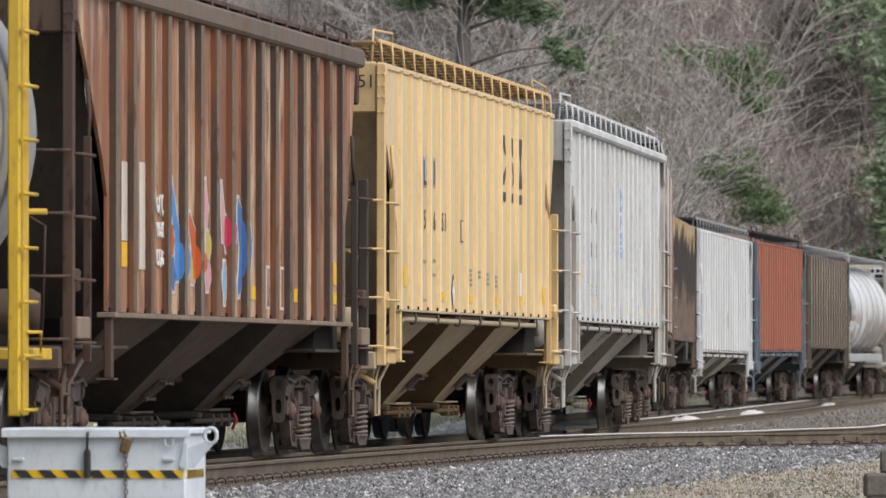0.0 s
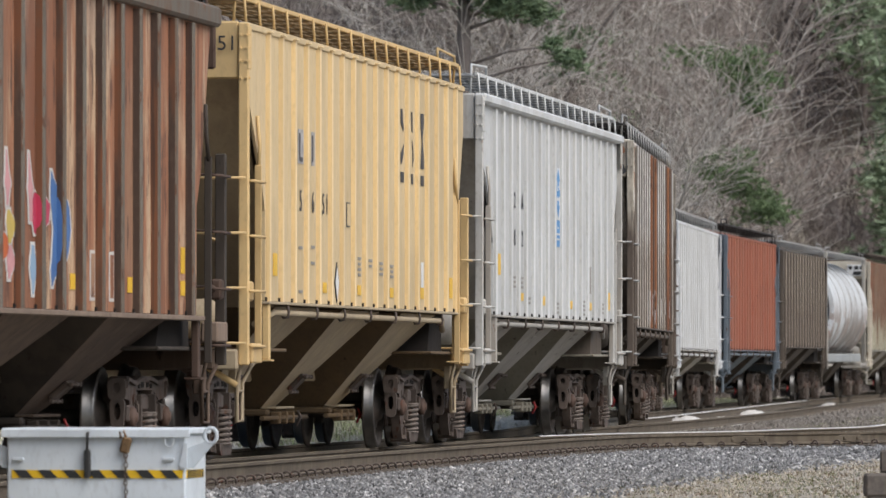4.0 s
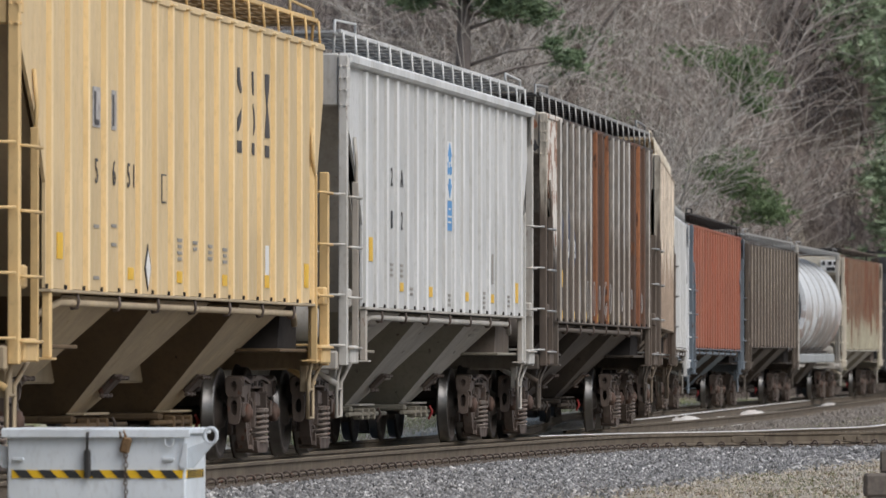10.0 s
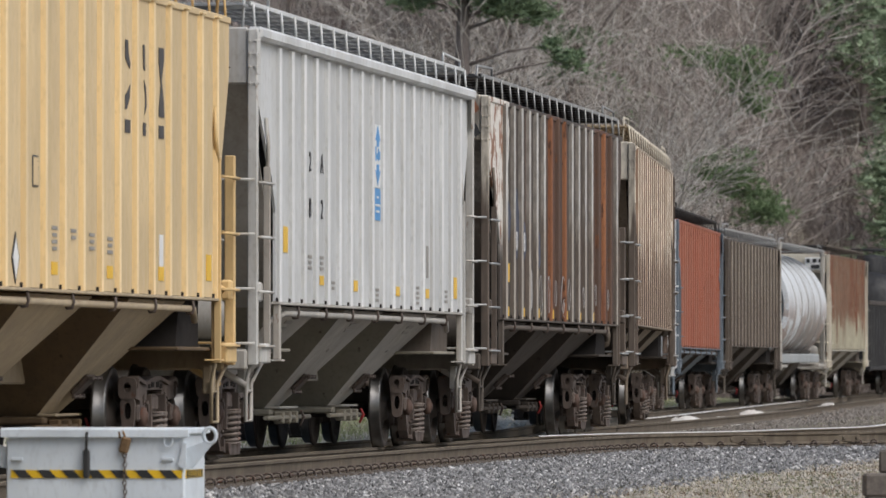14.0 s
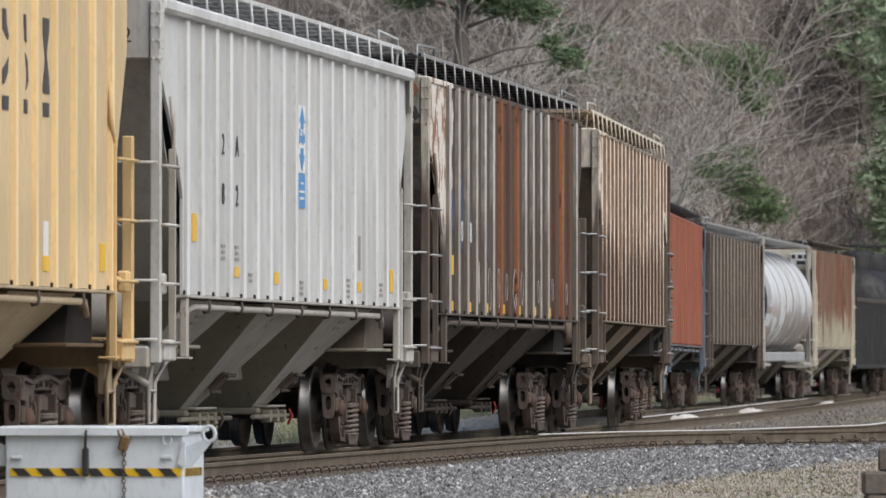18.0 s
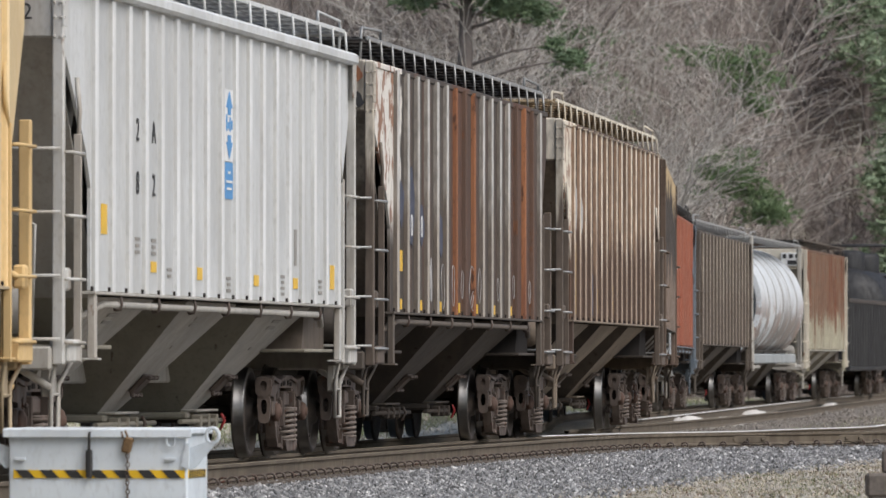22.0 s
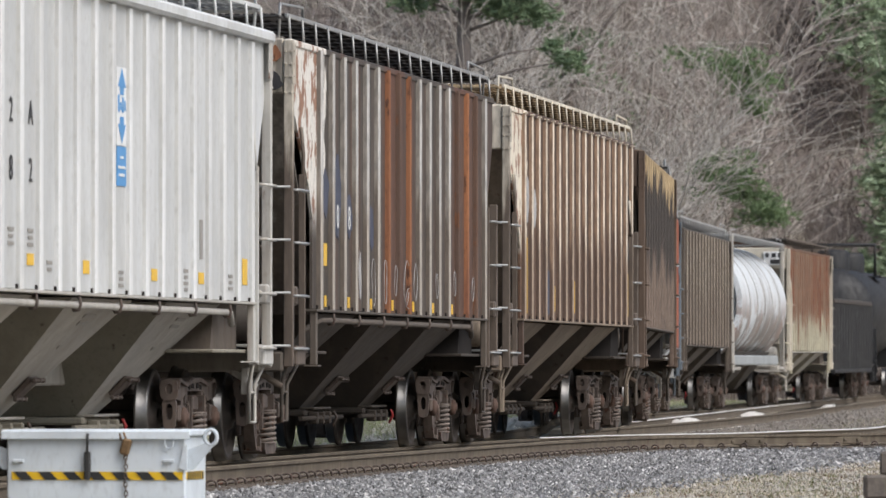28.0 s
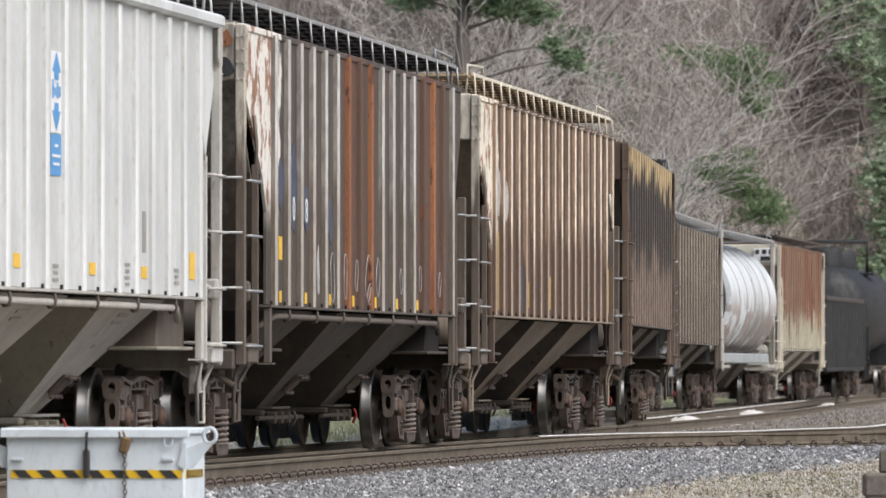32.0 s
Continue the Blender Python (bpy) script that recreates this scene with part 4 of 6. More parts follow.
def roof_walk(car, zt, x0, x1, mat_board, mat_bar, rise=0.29):
    """Running boards along both edges of the roof, their stays and end grab rails."""
    for s in (-1, 1):
        g = Geo()
        for k in range(8):
            y = s * (0.76 + 0.095 * k)
            g.box(x0, x1, y - 0.03, y + 0.03, zt + rise - 0.03, zt + rise, 0.0)
        n = int((x1 - x0) / 0.9)
        for k in range(n + 1):
            x = x0 + 0.02 + (x1 - x0 - 0.04) * k / n
            g.box(x - 0.015, x + 0.015, s * 0.74, s * 1.46, zt + rise - 0.05, zt + rise - 0.03, 0)
        part("running_board", g, mat_board, car, "open grating running board")
        part("board_edge", Geo().box(x0, x1, s * 1.46, s * 1.485, zt + rise - 0.04, zt + rise + 0.005, 0.004), mat_bar, car)
        stay = Geo().tube([(0, s * 1.515, zt - 0.01), (0, s * 1.495, zt + rise - 0.02)], 0.014, 5).mesh("stay", mat_bar)
        for k in range(n + 1):
            part("stay", stay, None, car, at=(x0 + 0.05 + (x1 - x0 - 0.1) * k / n, 0, 0))
        for e, xx in ((-1, x0), (1, x1)):
            part("grab_rail", Geo().tube([(xx - e * 1.5, s * 1.42, zt + rise), (xx - e * 1.5, s * 1.42, zt + rise + 0.13), (xx + e * 0.05, s * 1.42, zt + rise + 0.10), (xx + e * 0.08, s * 1.42, zt + rise + 0.02), (xx + e * 0.06, s * 1.40, zt - 0.02)], 0.017, 5), mat_bar, car)
    for e, xx in ((-1, x0), (1, x1)):
        part("end_board", Geo().box(xx - 0.3, xx + 0.3, -1.45, 1.45, zt + rise - 0.06, zt + rise - 0.032, 0.006), mat_board, car)


def post_mesh(s, w, d, z0, z1, mats, tab=False, rounded=True):
    """An upright rib: its flanks, its outer face (slot 2) and a black-painted weep hole at the foot."""
    g = Geo()
    if rounded:
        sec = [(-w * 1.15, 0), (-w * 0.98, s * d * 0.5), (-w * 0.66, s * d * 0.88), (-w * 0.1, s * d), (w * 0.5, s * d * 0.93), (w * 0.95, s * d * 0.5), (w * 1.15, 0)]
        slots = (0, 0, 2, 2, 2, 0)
    else:
        sec = [(-w * 1.12, 0), (-w, s * d * 0.8), (-w * 0.8, s * d), (w * 0.8, s * d), (w * 1.12, 0)]
        slots = (0, 2, 2, 0)
    n = len(sec)
    vs = [(x, y, z) for z in (z0, z1) for x, y in sec]
    g.v += vs
    for k, slot in enumerate(slots):
        q = (k, k + 1, k + n + 1, k + n)
        g.f.append(q if s < 0 else q[::-1])
        g.m.append(slot)
        g.smooth.append(rounded)
    g.add(vs[n:], [tuple(range(n)) if s < 0 else tuple(range(n))[::-1]], 2)
    g.box(-w * 1.12 - 0.035, -w * 1.12, 0, s * 0.02, z0, z0 + 0.045, 0, 1)
    if tab:
        g.box(-w * 1.25, w * 1.25, 0, s * (d + 0.018), z1 - 0.012, z1 + 0.006, 0.003, 2)
    return g.mesh("side_post", mats)


def hopper(label, offset, zs, zt, mats, posts=18, bl=-6.7, br=7.65, tl=-8.25, tr=8.25, chord=0.0, board=None, bar=None, pipe=True,
           post_w=0.18, post_d=0.028, bays=3, sheet_y=1.53, slant=(3.85, 2.55), shaded_mat=None, bands=(), band_mat=None, ribs=None, bay_mid=0.05, edge_mat=None, longer=0.0, rise=0.29):
    """A ribbed covered hopper car with its running gear. mats: side, post, end, underframe."""
    side, post, end, low = mats
    shaded_mat = shaded_mat or SHADED_BROWN
    r0, r1 = ribs or (bl + 0.12, br - 0.12)
    car = thing("hopper_car", label, "freight car", "cars of the train")
    for s in (-1, 1):
        poly = [(tl, zt), (tr, zt), (tr, slant[0]), (br + 0.25, slant[1] + 0.35), (br, slant[1]), (br, zs), (bl, zs), (bl, slant[1]), (bl - 0.25, slant[1] + 0.35), (tl, slant[0])]
        part("side_sheet", Geo().prism(poly, "y", s * sheet_y, s * (sheet_y - 0.03)), side, car)
        h = zt - chord - 0.02
        # edge_mat paints the outer faces as lit against the darker flanks
        pm = post_mesh(s, post_w / 2, post_d, zs - 0.01, h, [post, BLACK_SHADE, edge_mat or post], side in (YELLOW, TAN_SHEET), side is YELLOW)
        pb = [post_mesh(s, post_w * 0.36, post_d, zs - 0.01, h, [mt, BLACK_SHADE, mt], False, False) for mt in (band_mat, RUST_DULL)] if bands else None
        for k in range(posts):
            x = r0 + (r1 - r0) * k / (posts - 1)
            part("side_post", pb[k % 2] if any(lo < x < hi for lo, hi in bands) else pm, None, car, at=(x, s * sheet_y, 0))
        if side is RUSTED:
            part("side_sill", Geo().box(bl - 0.03, br + 0.03, s * 1.44, s * 1.612, zs - 0.055, zs - 0.008, 0.006), SILL_PALE, car)
        else:
            part("side_sill", Geo().box(bl - 0.03, br + 0.03, s * 1.44, s * 1.585, zs - 0.035, zs - 0.008, 0.004), low, car)
        if chord:
            part("top_chord", Geo().box(tl - 0.05, tr + 0.05, s * 1.46, s * 1.625, zt - chord, zt + 0.03, 0.03), CHORD if side is RUSTED else side if post is GREY_POST else post, car)
        else:
            part("top_angle", Geo().box(tl, tr, s * 1.47, s * 1.55, zt - 0.05, zt + 0.02, 0.01), side, car)
        # upright plates that carry the sill at both ends
        for x in (bl + 0.06, br - 0.06):
            part("gusset", Geo().box(x - 0.06, x + 0.06, s * 1.50, s * 1.57, zs - 0.60, zs - 0.03, 0.008).box(x - 0.1, x + 0.1, s * 1.44, s * 1.6, zs - 0.62, zs - 0.60, 0.004), end if side in (RUSTED, RED, GREY) else post, car)
        if pipe:
            z = zs - 0.12
            part("rail_pipe", Geo().tube([(bl + 0.25, s * 1.38, z - 0.12), (bl + 0.75, s * 1.5, z), (bl + 1.2, s * 1.53, z), (br - 1.3, s * 1.53, z), (br - 1.15, s * 1.52, z - 0.12)], 0.033, 8), low if side in (YELLOW, RED, GREY) else post, car)
            hook = Geo().tube([(0.0, s * 1.56, zs - 0.03), (0.0, s * 1.575, zs - 0.11), (0.0, s * 1.56, zs - 0.165), (0.0, s * 1.515, zs - 0.17), (0.02, s * 1.49, zs - 0.13)], 0.014, 6).mesh("pipe_hook", IRON)
            for k in range(7):
                part("pipe_hook", hook, None, car, at=(bl + 1.3 + (br - bl - 2.8) * k / 6, 0, 0))
    # roof and hatches
    part("roof", Geo().prism([(-1.5, zt - 0.03), (1.5, zt - 0.03), (1.5, zt), (0.5, zt + 0.17), (-0.5, zt + 0.17), (-1.5, zt)], "x", tl, tr), side, car)
    for k in range(4):
        a = tl + 0.5 + (tr - tl - 1.0) * k / 4
        part("hatch_cover", Geo().box(a + 0.05, a + (tr - tl - 1.0) / 4 - 0.05, -0.45, 0.45, zt + 0.17, zt + 0.27, 0.03), side, car)
    # end slopes, platform and centre sill
    for e in (-1, 1):
        xi = bay_mid + e * (4.7 + 1.48)
        part("slope_sheet", Geo().prism([(e * 8.1, 3.95), (e * 8.1, 3.90), (xi, zs - 0.06), (xi, zs)], "y", -1.44, 1.44), shaded_mat if side is RUSTED else GREY_BROWN if side is STRIPED else low, car)
        part("end_platform", Geo().box(bay_mid + e * 5.6, e * 8.35, -1.48, 1.48, 1.12, 1.155, 0.008), shaded_mat, car)
        # web: underside shade and dirt together painted into its dark colour
        part("side_web", Geo().prism([(bay_mid + e * (6.0 if e > 0 else 5.2), 1.15), (e * 7.6, 1.15), (e * 7.6, zs - 0.03), (bay_mid + e * 6.2, zs - 0.03)], "y", -1.38 if e > 0 else -0.55, 1.38 if e > 0 else 0.55), DARK_POST if shaded_mat is SHADED_GREY else BLACK_SHADE, car)
    part("centre_sill", Geo().box(-8.5, 8.5, -0.33, 0.33, 0.80, 1.10, 0.02), low, car)
    # hopper bays: steep chutes with dark slope plates between them, their shade painted in
    pitch = 4.7
    for k in range(bays):
        m = bay_mid + pitch * (k - 1)
        g = Geo()
        top, bot = zs - 0.05, 0.50
        vs = [(m - 1.45, -1.45, top), (m + 1.45, -1.45, top), (m + 1.45, 1.45, top), (m - 1.45, 1.45, top),
              (m - 0.46, -0.38, bot), (m + 0.46, -0.38, bot), (m + 0.46, 0.38, bot), (m - 0.46, 0.38, bot)]
        g.add(vs, [(0, 1, 5, 4), (2, 3, 7, 6), (4, 5, 6, 7), (0, 3, 2, 1)])
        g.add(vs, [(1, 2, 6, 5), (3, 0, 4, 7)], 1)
        part("hopper_bay", g, [low, shaded_mat], car)
        g = Geo().box(m - 0.72, m + 0.72, -0.5, 0.5, 0.42, 0.495, 0.02).box(m - 0.6, m + 0.6, -0.56, -0.48, 0.36, 0.42, 0.01)
        g.tube([(m - 1.6, -0.58, 0.40), (m + 1.6, -0.58, 0.40)], 0.028, 6)
        for dx in (-0.5, 0.0, 0.5):
            g.box(m + dx - 0.04, m + dx + 0.04, -0.62, -0.5, 0.33, 0.47, 0.015)
        part("outlet_gate", g, shaded_mat, car)
        part("gate_plate", Geo().box(m - 0.55, m + 0.75, -0.58, -0.40, 0.497, 0.522, 0.006), low, car)
        # latch box on the chute's side
        ang = math.atan2(1.07, top - bot)
        tilt = Matrix.Rotation(ang, 3, "X")
        yc = -0.38 - 1.07 * 0.27 - 0.05
        zc = bot + (top - bot) * 0.27
        g = Geo().box(m - 0.05, m + 0.30, yc - 0.02, yc + 0.03, zc - 0.12, zc + 0.12, 0.012, rot=tilt)
        for dz in (-0.12, 0.12):
            q = tilt @ Vector((0, -0.035, dz))
            g.tube([(m - 0.10, yc + q.y, zc + q.z), (m + 0.40, yc + q.y, zc + q.z)], 0.014, 6)
            for dx in (-0.06, 0.17, 0.37):
                g.box(m + dx - 0.022, m + dx + 0.022, yc + q.y - 0.022, yc + q.y + 0.02, zc + q.z - 0.022, zc + q.z + 0.022, 0.008)
        part("gate_latch", g, IRON, car)
        if side is GREY:
            for q, wd in ((0.86, 0.50), (0.80, 0.42), (0.60, 0.16)):
                part("stencil_line", Geo().box(m - wd / 2 + 0.1, m + wd / 2 + 0.1, -0.004, 0.002, -0.022, 0.022, 0, rot=tilt), INK_FADED, car, at=(0, -0.38 - 1.07 * q - 0.006, bot + (top - bot) * q))
        part("brake_handle", Geo().tube([(m + 0.62, -0.62, 0.30), (m + 0.66, -0.66, 0.40), (m + 0.60, -0.64, 0.47)], [0.014, 0.019, 0.013], 6), RED_PAINT if k != 1 else IRON, car)
    ends(car, end, low, zt, 8.45, rung_mat=GALV if end is CREAM_END else None, longer=longer)
    if board:
        roof_walk(car, zt, tl + 0.1, tr - 0.05, board, bar or (end if side is RUSTED else post), rise)
    running_gear(car, offset)
    return car, dict(r0=r0, pitch=(r1 - r0) / (posts - 1), posts=posts, y=-(sheet_y + 0.004), zs=zs)


def at_u(d, u):
    """Middle of the open strip between two posts that holds the place u along the car."""
    k = max(0, min(d["posts"] - 2, math.floor((u - d["r0"]) / d["pitch"])))
    return d["r0"] + d["pitch"] * (k + 0.5) + 0.09


def patch(car, d, name, x, z, w, h, mat, label="", shape="box"):
    """A flat painted or stuck-on mark on the near side."""
    y = d["y"]
    if shape == "box":
        g = Geo().box(x - w / 2, x + w / 2, y - 0.004, y + 0.002, z - h / 2, z + h / 2)
    else:
        rng = random.Random(int((x + 20) * 1000 + z * 77))
        n = 22
        poly = []
        for k in range(n):
            t = 2 * math.pi * k / n
            r = 1 + rng.uniform(-0.13, 0.13)
            poly.append((x + w / 2 * r * math.cos(t) * (1 + 0.25 * math.sin(t * 2 + x)), z + h / 2 * r * math.sin(t)))
        g = Geo().prism(poly, "y", y - 0.004 - (0.002 if name == "graffiti_fill" else 0), y + 0.002)
    return part(name, g, mat, car, label)


def lettering(car, text, x, y, z, size, mat, turn=None, name="stencil"):
    """Letters of the built-in font, standing on the near side or an end."""
    cu = bpy.data.curves.new("text", "FONT")
    cu.body, cu.size, cu.extrude, cu.align_x, cu.align_y = text, size, 0.002, "CENTER", "CENTER"
    ob = new("text", cu)
    dg = bpy.context.evaluated_depsgraph_get()
    me = bpy.data.meshes.new_from_object(ob.evaluated_get(dg))
    bpy.data.objects.remove(ob)
    me.materials.clear()
    me.materials.append(mat)
    m = Matrix.Translation((x, y, z)) @ (turn or Matrix.Rotation(math.pi / 2, 4, "X"))
    return part(name, me, None, car, at=m)


L = 18.225
OFF = 0.22
brown_car, d = hopper("rust-brown ribbed covered hopper car with graffiti", -L - 0.181 + OFF, 1.46, 4.44, (RUSTED, RUST_FLANK, BROWN_POST, BROWN_LOW),
                      posts=16, chord=0.17, board=GRATE_DARK, pipe=False, post_w=0.10, post_d=0.078, br=7.2, bl=-7.1, ribs=(-6.95, 6.66), bay_mid=-0.15, edge_mat=TEAL_LIT, slant=(4.38, 2.5), tl=-8.85, tr=8.02, longer=0.6, rise=0.13)
BROWN_POSTS = [-6.95 + 13.61 * k / 15 for k in range(16)]
d.update(r0=-6.81)
yellow_car, dy = hopper("faded yellow ribbed covered hopper car", -0.103 + OFF, 1.64, 4.40, (YELLOW, YELLOW_POST, YELLOW_POST, YELLOW_LOW),
                        board=GRATE_TAN, bar=YELLOW_POST, bl=-7.0, br=7.78, tr=8.5, post_w=0.15, post_d=0.045, shaded_mat=SHADED_YELLOW, edge_mat=YELLOW_LIT, bay_mid=0.35)
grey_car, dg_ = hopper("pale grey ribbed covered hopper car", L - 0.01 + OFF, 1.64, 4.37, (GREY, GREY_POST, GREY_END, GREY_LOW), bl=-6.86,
                       chord=0.10, board=GALV, bar=GREY, tr=8.5, post_w=0.14, post_d=0.042, edge_mat=GREY_LIT, shaded_mat=SHADED_GREY)
striped_car, ds = hopper("grey ribbed hopper car with rust bands", 2 * L + 0.131 + OFF, 1.605, 4.38, (STRIPED, GREY_BROWN, CREAM_END, STRIPE_LOW),
                         board=GRATE_DARK, bar=GALV, posts=17, tr=8.5, ribs=(-6.33, 7.5), post_w=0.14, post_d=0.055, edge_mat=RIB_GREY, bands=((-1.9, 0.7), (4.2, 6.9)), band_mat=RUST_RED, bay_mid=0.25)
tan_car, dt = hopper("tan ribbed hopper car streaked with rust", 3 * L + 0.07 + OFF, 1.634, 4.354, (TAN_SHEET, TAN_POST, CREAM_END, TAN_LOW),
                     board=GRATE_TAN, bar=CREAM, pipe=False, tr=8.5, ribs=(-6.44, 7.85), post_w=0.12, post_d=0.05, edge_mat=RIB_TAN, br=7.95, bay_mid=0.4)
dark_car, dd = hopper("dark brown ribbed hopper car with tan top", 4 * L - 0.243 + OFF, 1.64, 4.32, (BROWN_TAN, TAN_RIB, BROWN_LOW, STRIPE_LOW),
                      board=None, pipe=False, post_w=0.13, post_d=0.055, edge_mat=RIB_BROWN)
white_car, dw = hopper("dirty white ribbed hopper car", 5 * L - 0.165, 1.435, 4.32, (WHITE, GREY_POST, WHITE, GREY_LOW), posts=20, bl=-7.6, br=7.7, board=GRATE_DARK, bar=GALV, post_w=0.14, post_d=0.03, shaded_mat=SHADED_GREY)
hopper("faded red ribbed hopper car on blue underframe", 6 * L - 0.018 + OFF, 1.488, 4.362, (RED, RED, BLUE_LOW, BLUE_LOW), posts=19, bl=-7.4, br=7.75, board=GRATE_DARK, bar=GRATE_DARK, post_w=0.16, post_d=0.03)
sooty_car, dk = hopper("dark grey ribbed hopper car", 7 * L + 0.157 + OFF, 1.592, 4.256, (DARK, DARK_POST, DARK_POST, STRIPE_LOW), posts=15, bl=-7.3, br=7.6, board=GALV, bar=GALV, pipe=False, post_w=0.16, post_d=0.06, edge_mat=RIB_SOOT)
rust_car = hopper("rusty hopper car with a cream lower side", 9 * L - 0.108 + OFF, 1.516, 4.389, (RUST_CREAM, RUST_RIB, CREAM, GREY_LOW), posts=18, bl=-7.4, br=7.7, board=GRATE_DARK, bar=DARK_POST, pipe=False, post_w=0.18, post_d=0.04, shaded_mat=SHADED_GREY)[0]


# ---------------- cylindrical and tank cars ----------------
def round_side(car, mat, r, zc, x0, x1, bulge, name="tank"):
    prof = [(0.0, x0 - bulge), (r * 0.5, x0 - bulge * 0.88), (r * 0.8, x0 - bulge * 0.55), (r * 0.96, x0 - bulge * 0.2), (r, x0), (r, x1),
            (r * 0.96, x1 + bulge * 0.2), (r * 0.8, x1 + bulge * 0.55), (r * 0.5, x1 + bulge * 0.88), (0.0, x1 + bulge)]
    part(name, Geo().lathe(prof, 56, "x", at=(0, 0, zc)), mat, car)


def round_hopper(offset):
    car = thing("cylindrical_hopper_car", "dirty white cylindrical hopper car with streaked sides", "freight car", "cars of the train")
    g = Geo().lathe([(1.64, -7.4), (1.64, 7.4)], 64, "x", 0, (0, 0, 2.74))
    for e in (-1, 1):
        g.lathe([(0.0, e * 7.15), (1.5, e * 7.15), (1.5, e * 7.4), (1.64, e * 7.4)], 64, "x", 0, (0, 0, 2.74), [1, 0, 0], False)
    part("tank", g, [ROUND_WHITE, DISC_GREY], car)
    for x in (-4.9, -2.45, 0.0, 2.45, 4.9):
        part("band", Geo().lathe([(1.64, x - 0.10), (1.658, x - 0.08), (1.658, x + 0.0), (1.64, x + 0.02)], 56, "x", at=(0, 0, 2.74)), BAND_DIRTY, car, "dirty welded band")
    for e in (-1, 1):
        # the dark of the hole is painted as a flat black disc
        part("vent_hole", Geo().lathe([(0.0, e * 7.25), (0.13, e * 7.25), (0.13, e * 7.15)], 16, "x", at=(0, -1.0, 2.6)), BLACK_SHADE, car)
        part("end_mast", Geo().box(e * 8.34, e * 8.46, -1.5, -1.38, 1.0, 4.5, 0.02), GREY_LOW, car)
    for s in (-1, 1):
        part("skirt", Geo().box(-7.3, 7.3, s * 1.22, s * 1.42, 1.14, 1.40, 0.03), DISC_GREY, car)
    for k in range(3):
        m = -4.1 + 4.1 * k
        g = Geo()
        g.add([(m - 2.0, -1.3, 1.5), (m + 2.0, -1.3, 1.5), (m + 2.0, 1.3, 1.5), (m - 2.0, 1.3, 1.5), (m - 0.45, -0.5, 0.5), (m + 0.45, -0.5, 0.5), (m + 0.45, 0.5, 0.5), (m - 0.45, 0.5, 0.5)],
              [(0, 1, 5, 4), (1, 2, 6, 5), (2, 3, 7, 6), (3, 0, 4, 7), (4, 5, 6, 7)])
        part("hopper_bay", g, STRIPE_LOW, car)
    part("centre_sill", Geo().box(-8.5, 8.5, -0.33, 0.33, 0.80, 1.10, 0.02), GREY_LOW, car)
    for e in (-1, 1):
        part("end_platform", Geo().box(e * 6.1, e * 8.4, -1.5, 1.5, 1.02, 1.10, 0.01), GREY_LOW, car)
        for s in (-1, 1):
            part("corner_post", Geo().box(e * 8.3, e * 8.36, s * 1.46, s * 1.52, 0.95, 2.2, 0.012), GREY_LOW, car)
        part("coupler", COUPLER, None, car, at=Matrix.Translation((e * 8.54, 0, 0)) @ Matrix.Rotation(0 if e > 0 else math.pi, 4, "Z"))
    roof_walk(car, 4.30, -8.2, 8.2, GALV, GALV, 0.2)
    running_gear(car, offset)
    return car


round_hopper(8 * L + 0.6)


def gondola(offset):
    car = thing("gondola_car", "dark grey ribbed steel gondola car", "freight car", "cars of the train")
    for s in (-1, 1):
        part("side_sheet", Geo().box(-8.2, 8.2, s * 1.46, s * 1.50, 0.95, 3.05, 0), BLACK, car)
        part("top_chord", Geo().box(-8.25, 8.25, s * 1.44, s * 1.58, 3.0, 3.14, 0.02), DARK, car)
        pm = Geo().prism([(-0.12, 0), (-0.06, s * 0.1), (0.06, s * 0.1), (0.12, 0)], "z", 0.98, 3.0).mesh("side_post", BLACK)
        for k in range(15):
            part("side_post", pm, None, car, at=(-8.0 + 16 * k / 14, s * 1.5, 0))
        part("side_sill", Geo().box(-8.25, 8.25, s * 1.44, s * 1.58, 0.86, 0.99, 0.02), BLACK, car)
    for e in (-1, 1):
        part("end_sheet", Geo().box(e * 8.2, e * 8.26, -1.5, 1.5, 0.95, 3.1, 0.01), BLACK, car)
        part("coupler", COUPLER, None, car, at=Matrix.Translation((e * 8.5, 0, 0)) @ Matrix.Rotation(0 if e > 0 else math.pi, 4, "Z"))
    part("floor", Geo().box(-8.2, 8.2, -1.46, 1.46, 0.95, 1.05, 0.01), BLACK, car)
    part("centre_sill", Geo().box(-8.4, 8.4, -0.33, 0.33, 0.76, 0.95, 0.02), BLACK, car)
    running_gear(car, offset)


gondola(10 * L + 0.1)


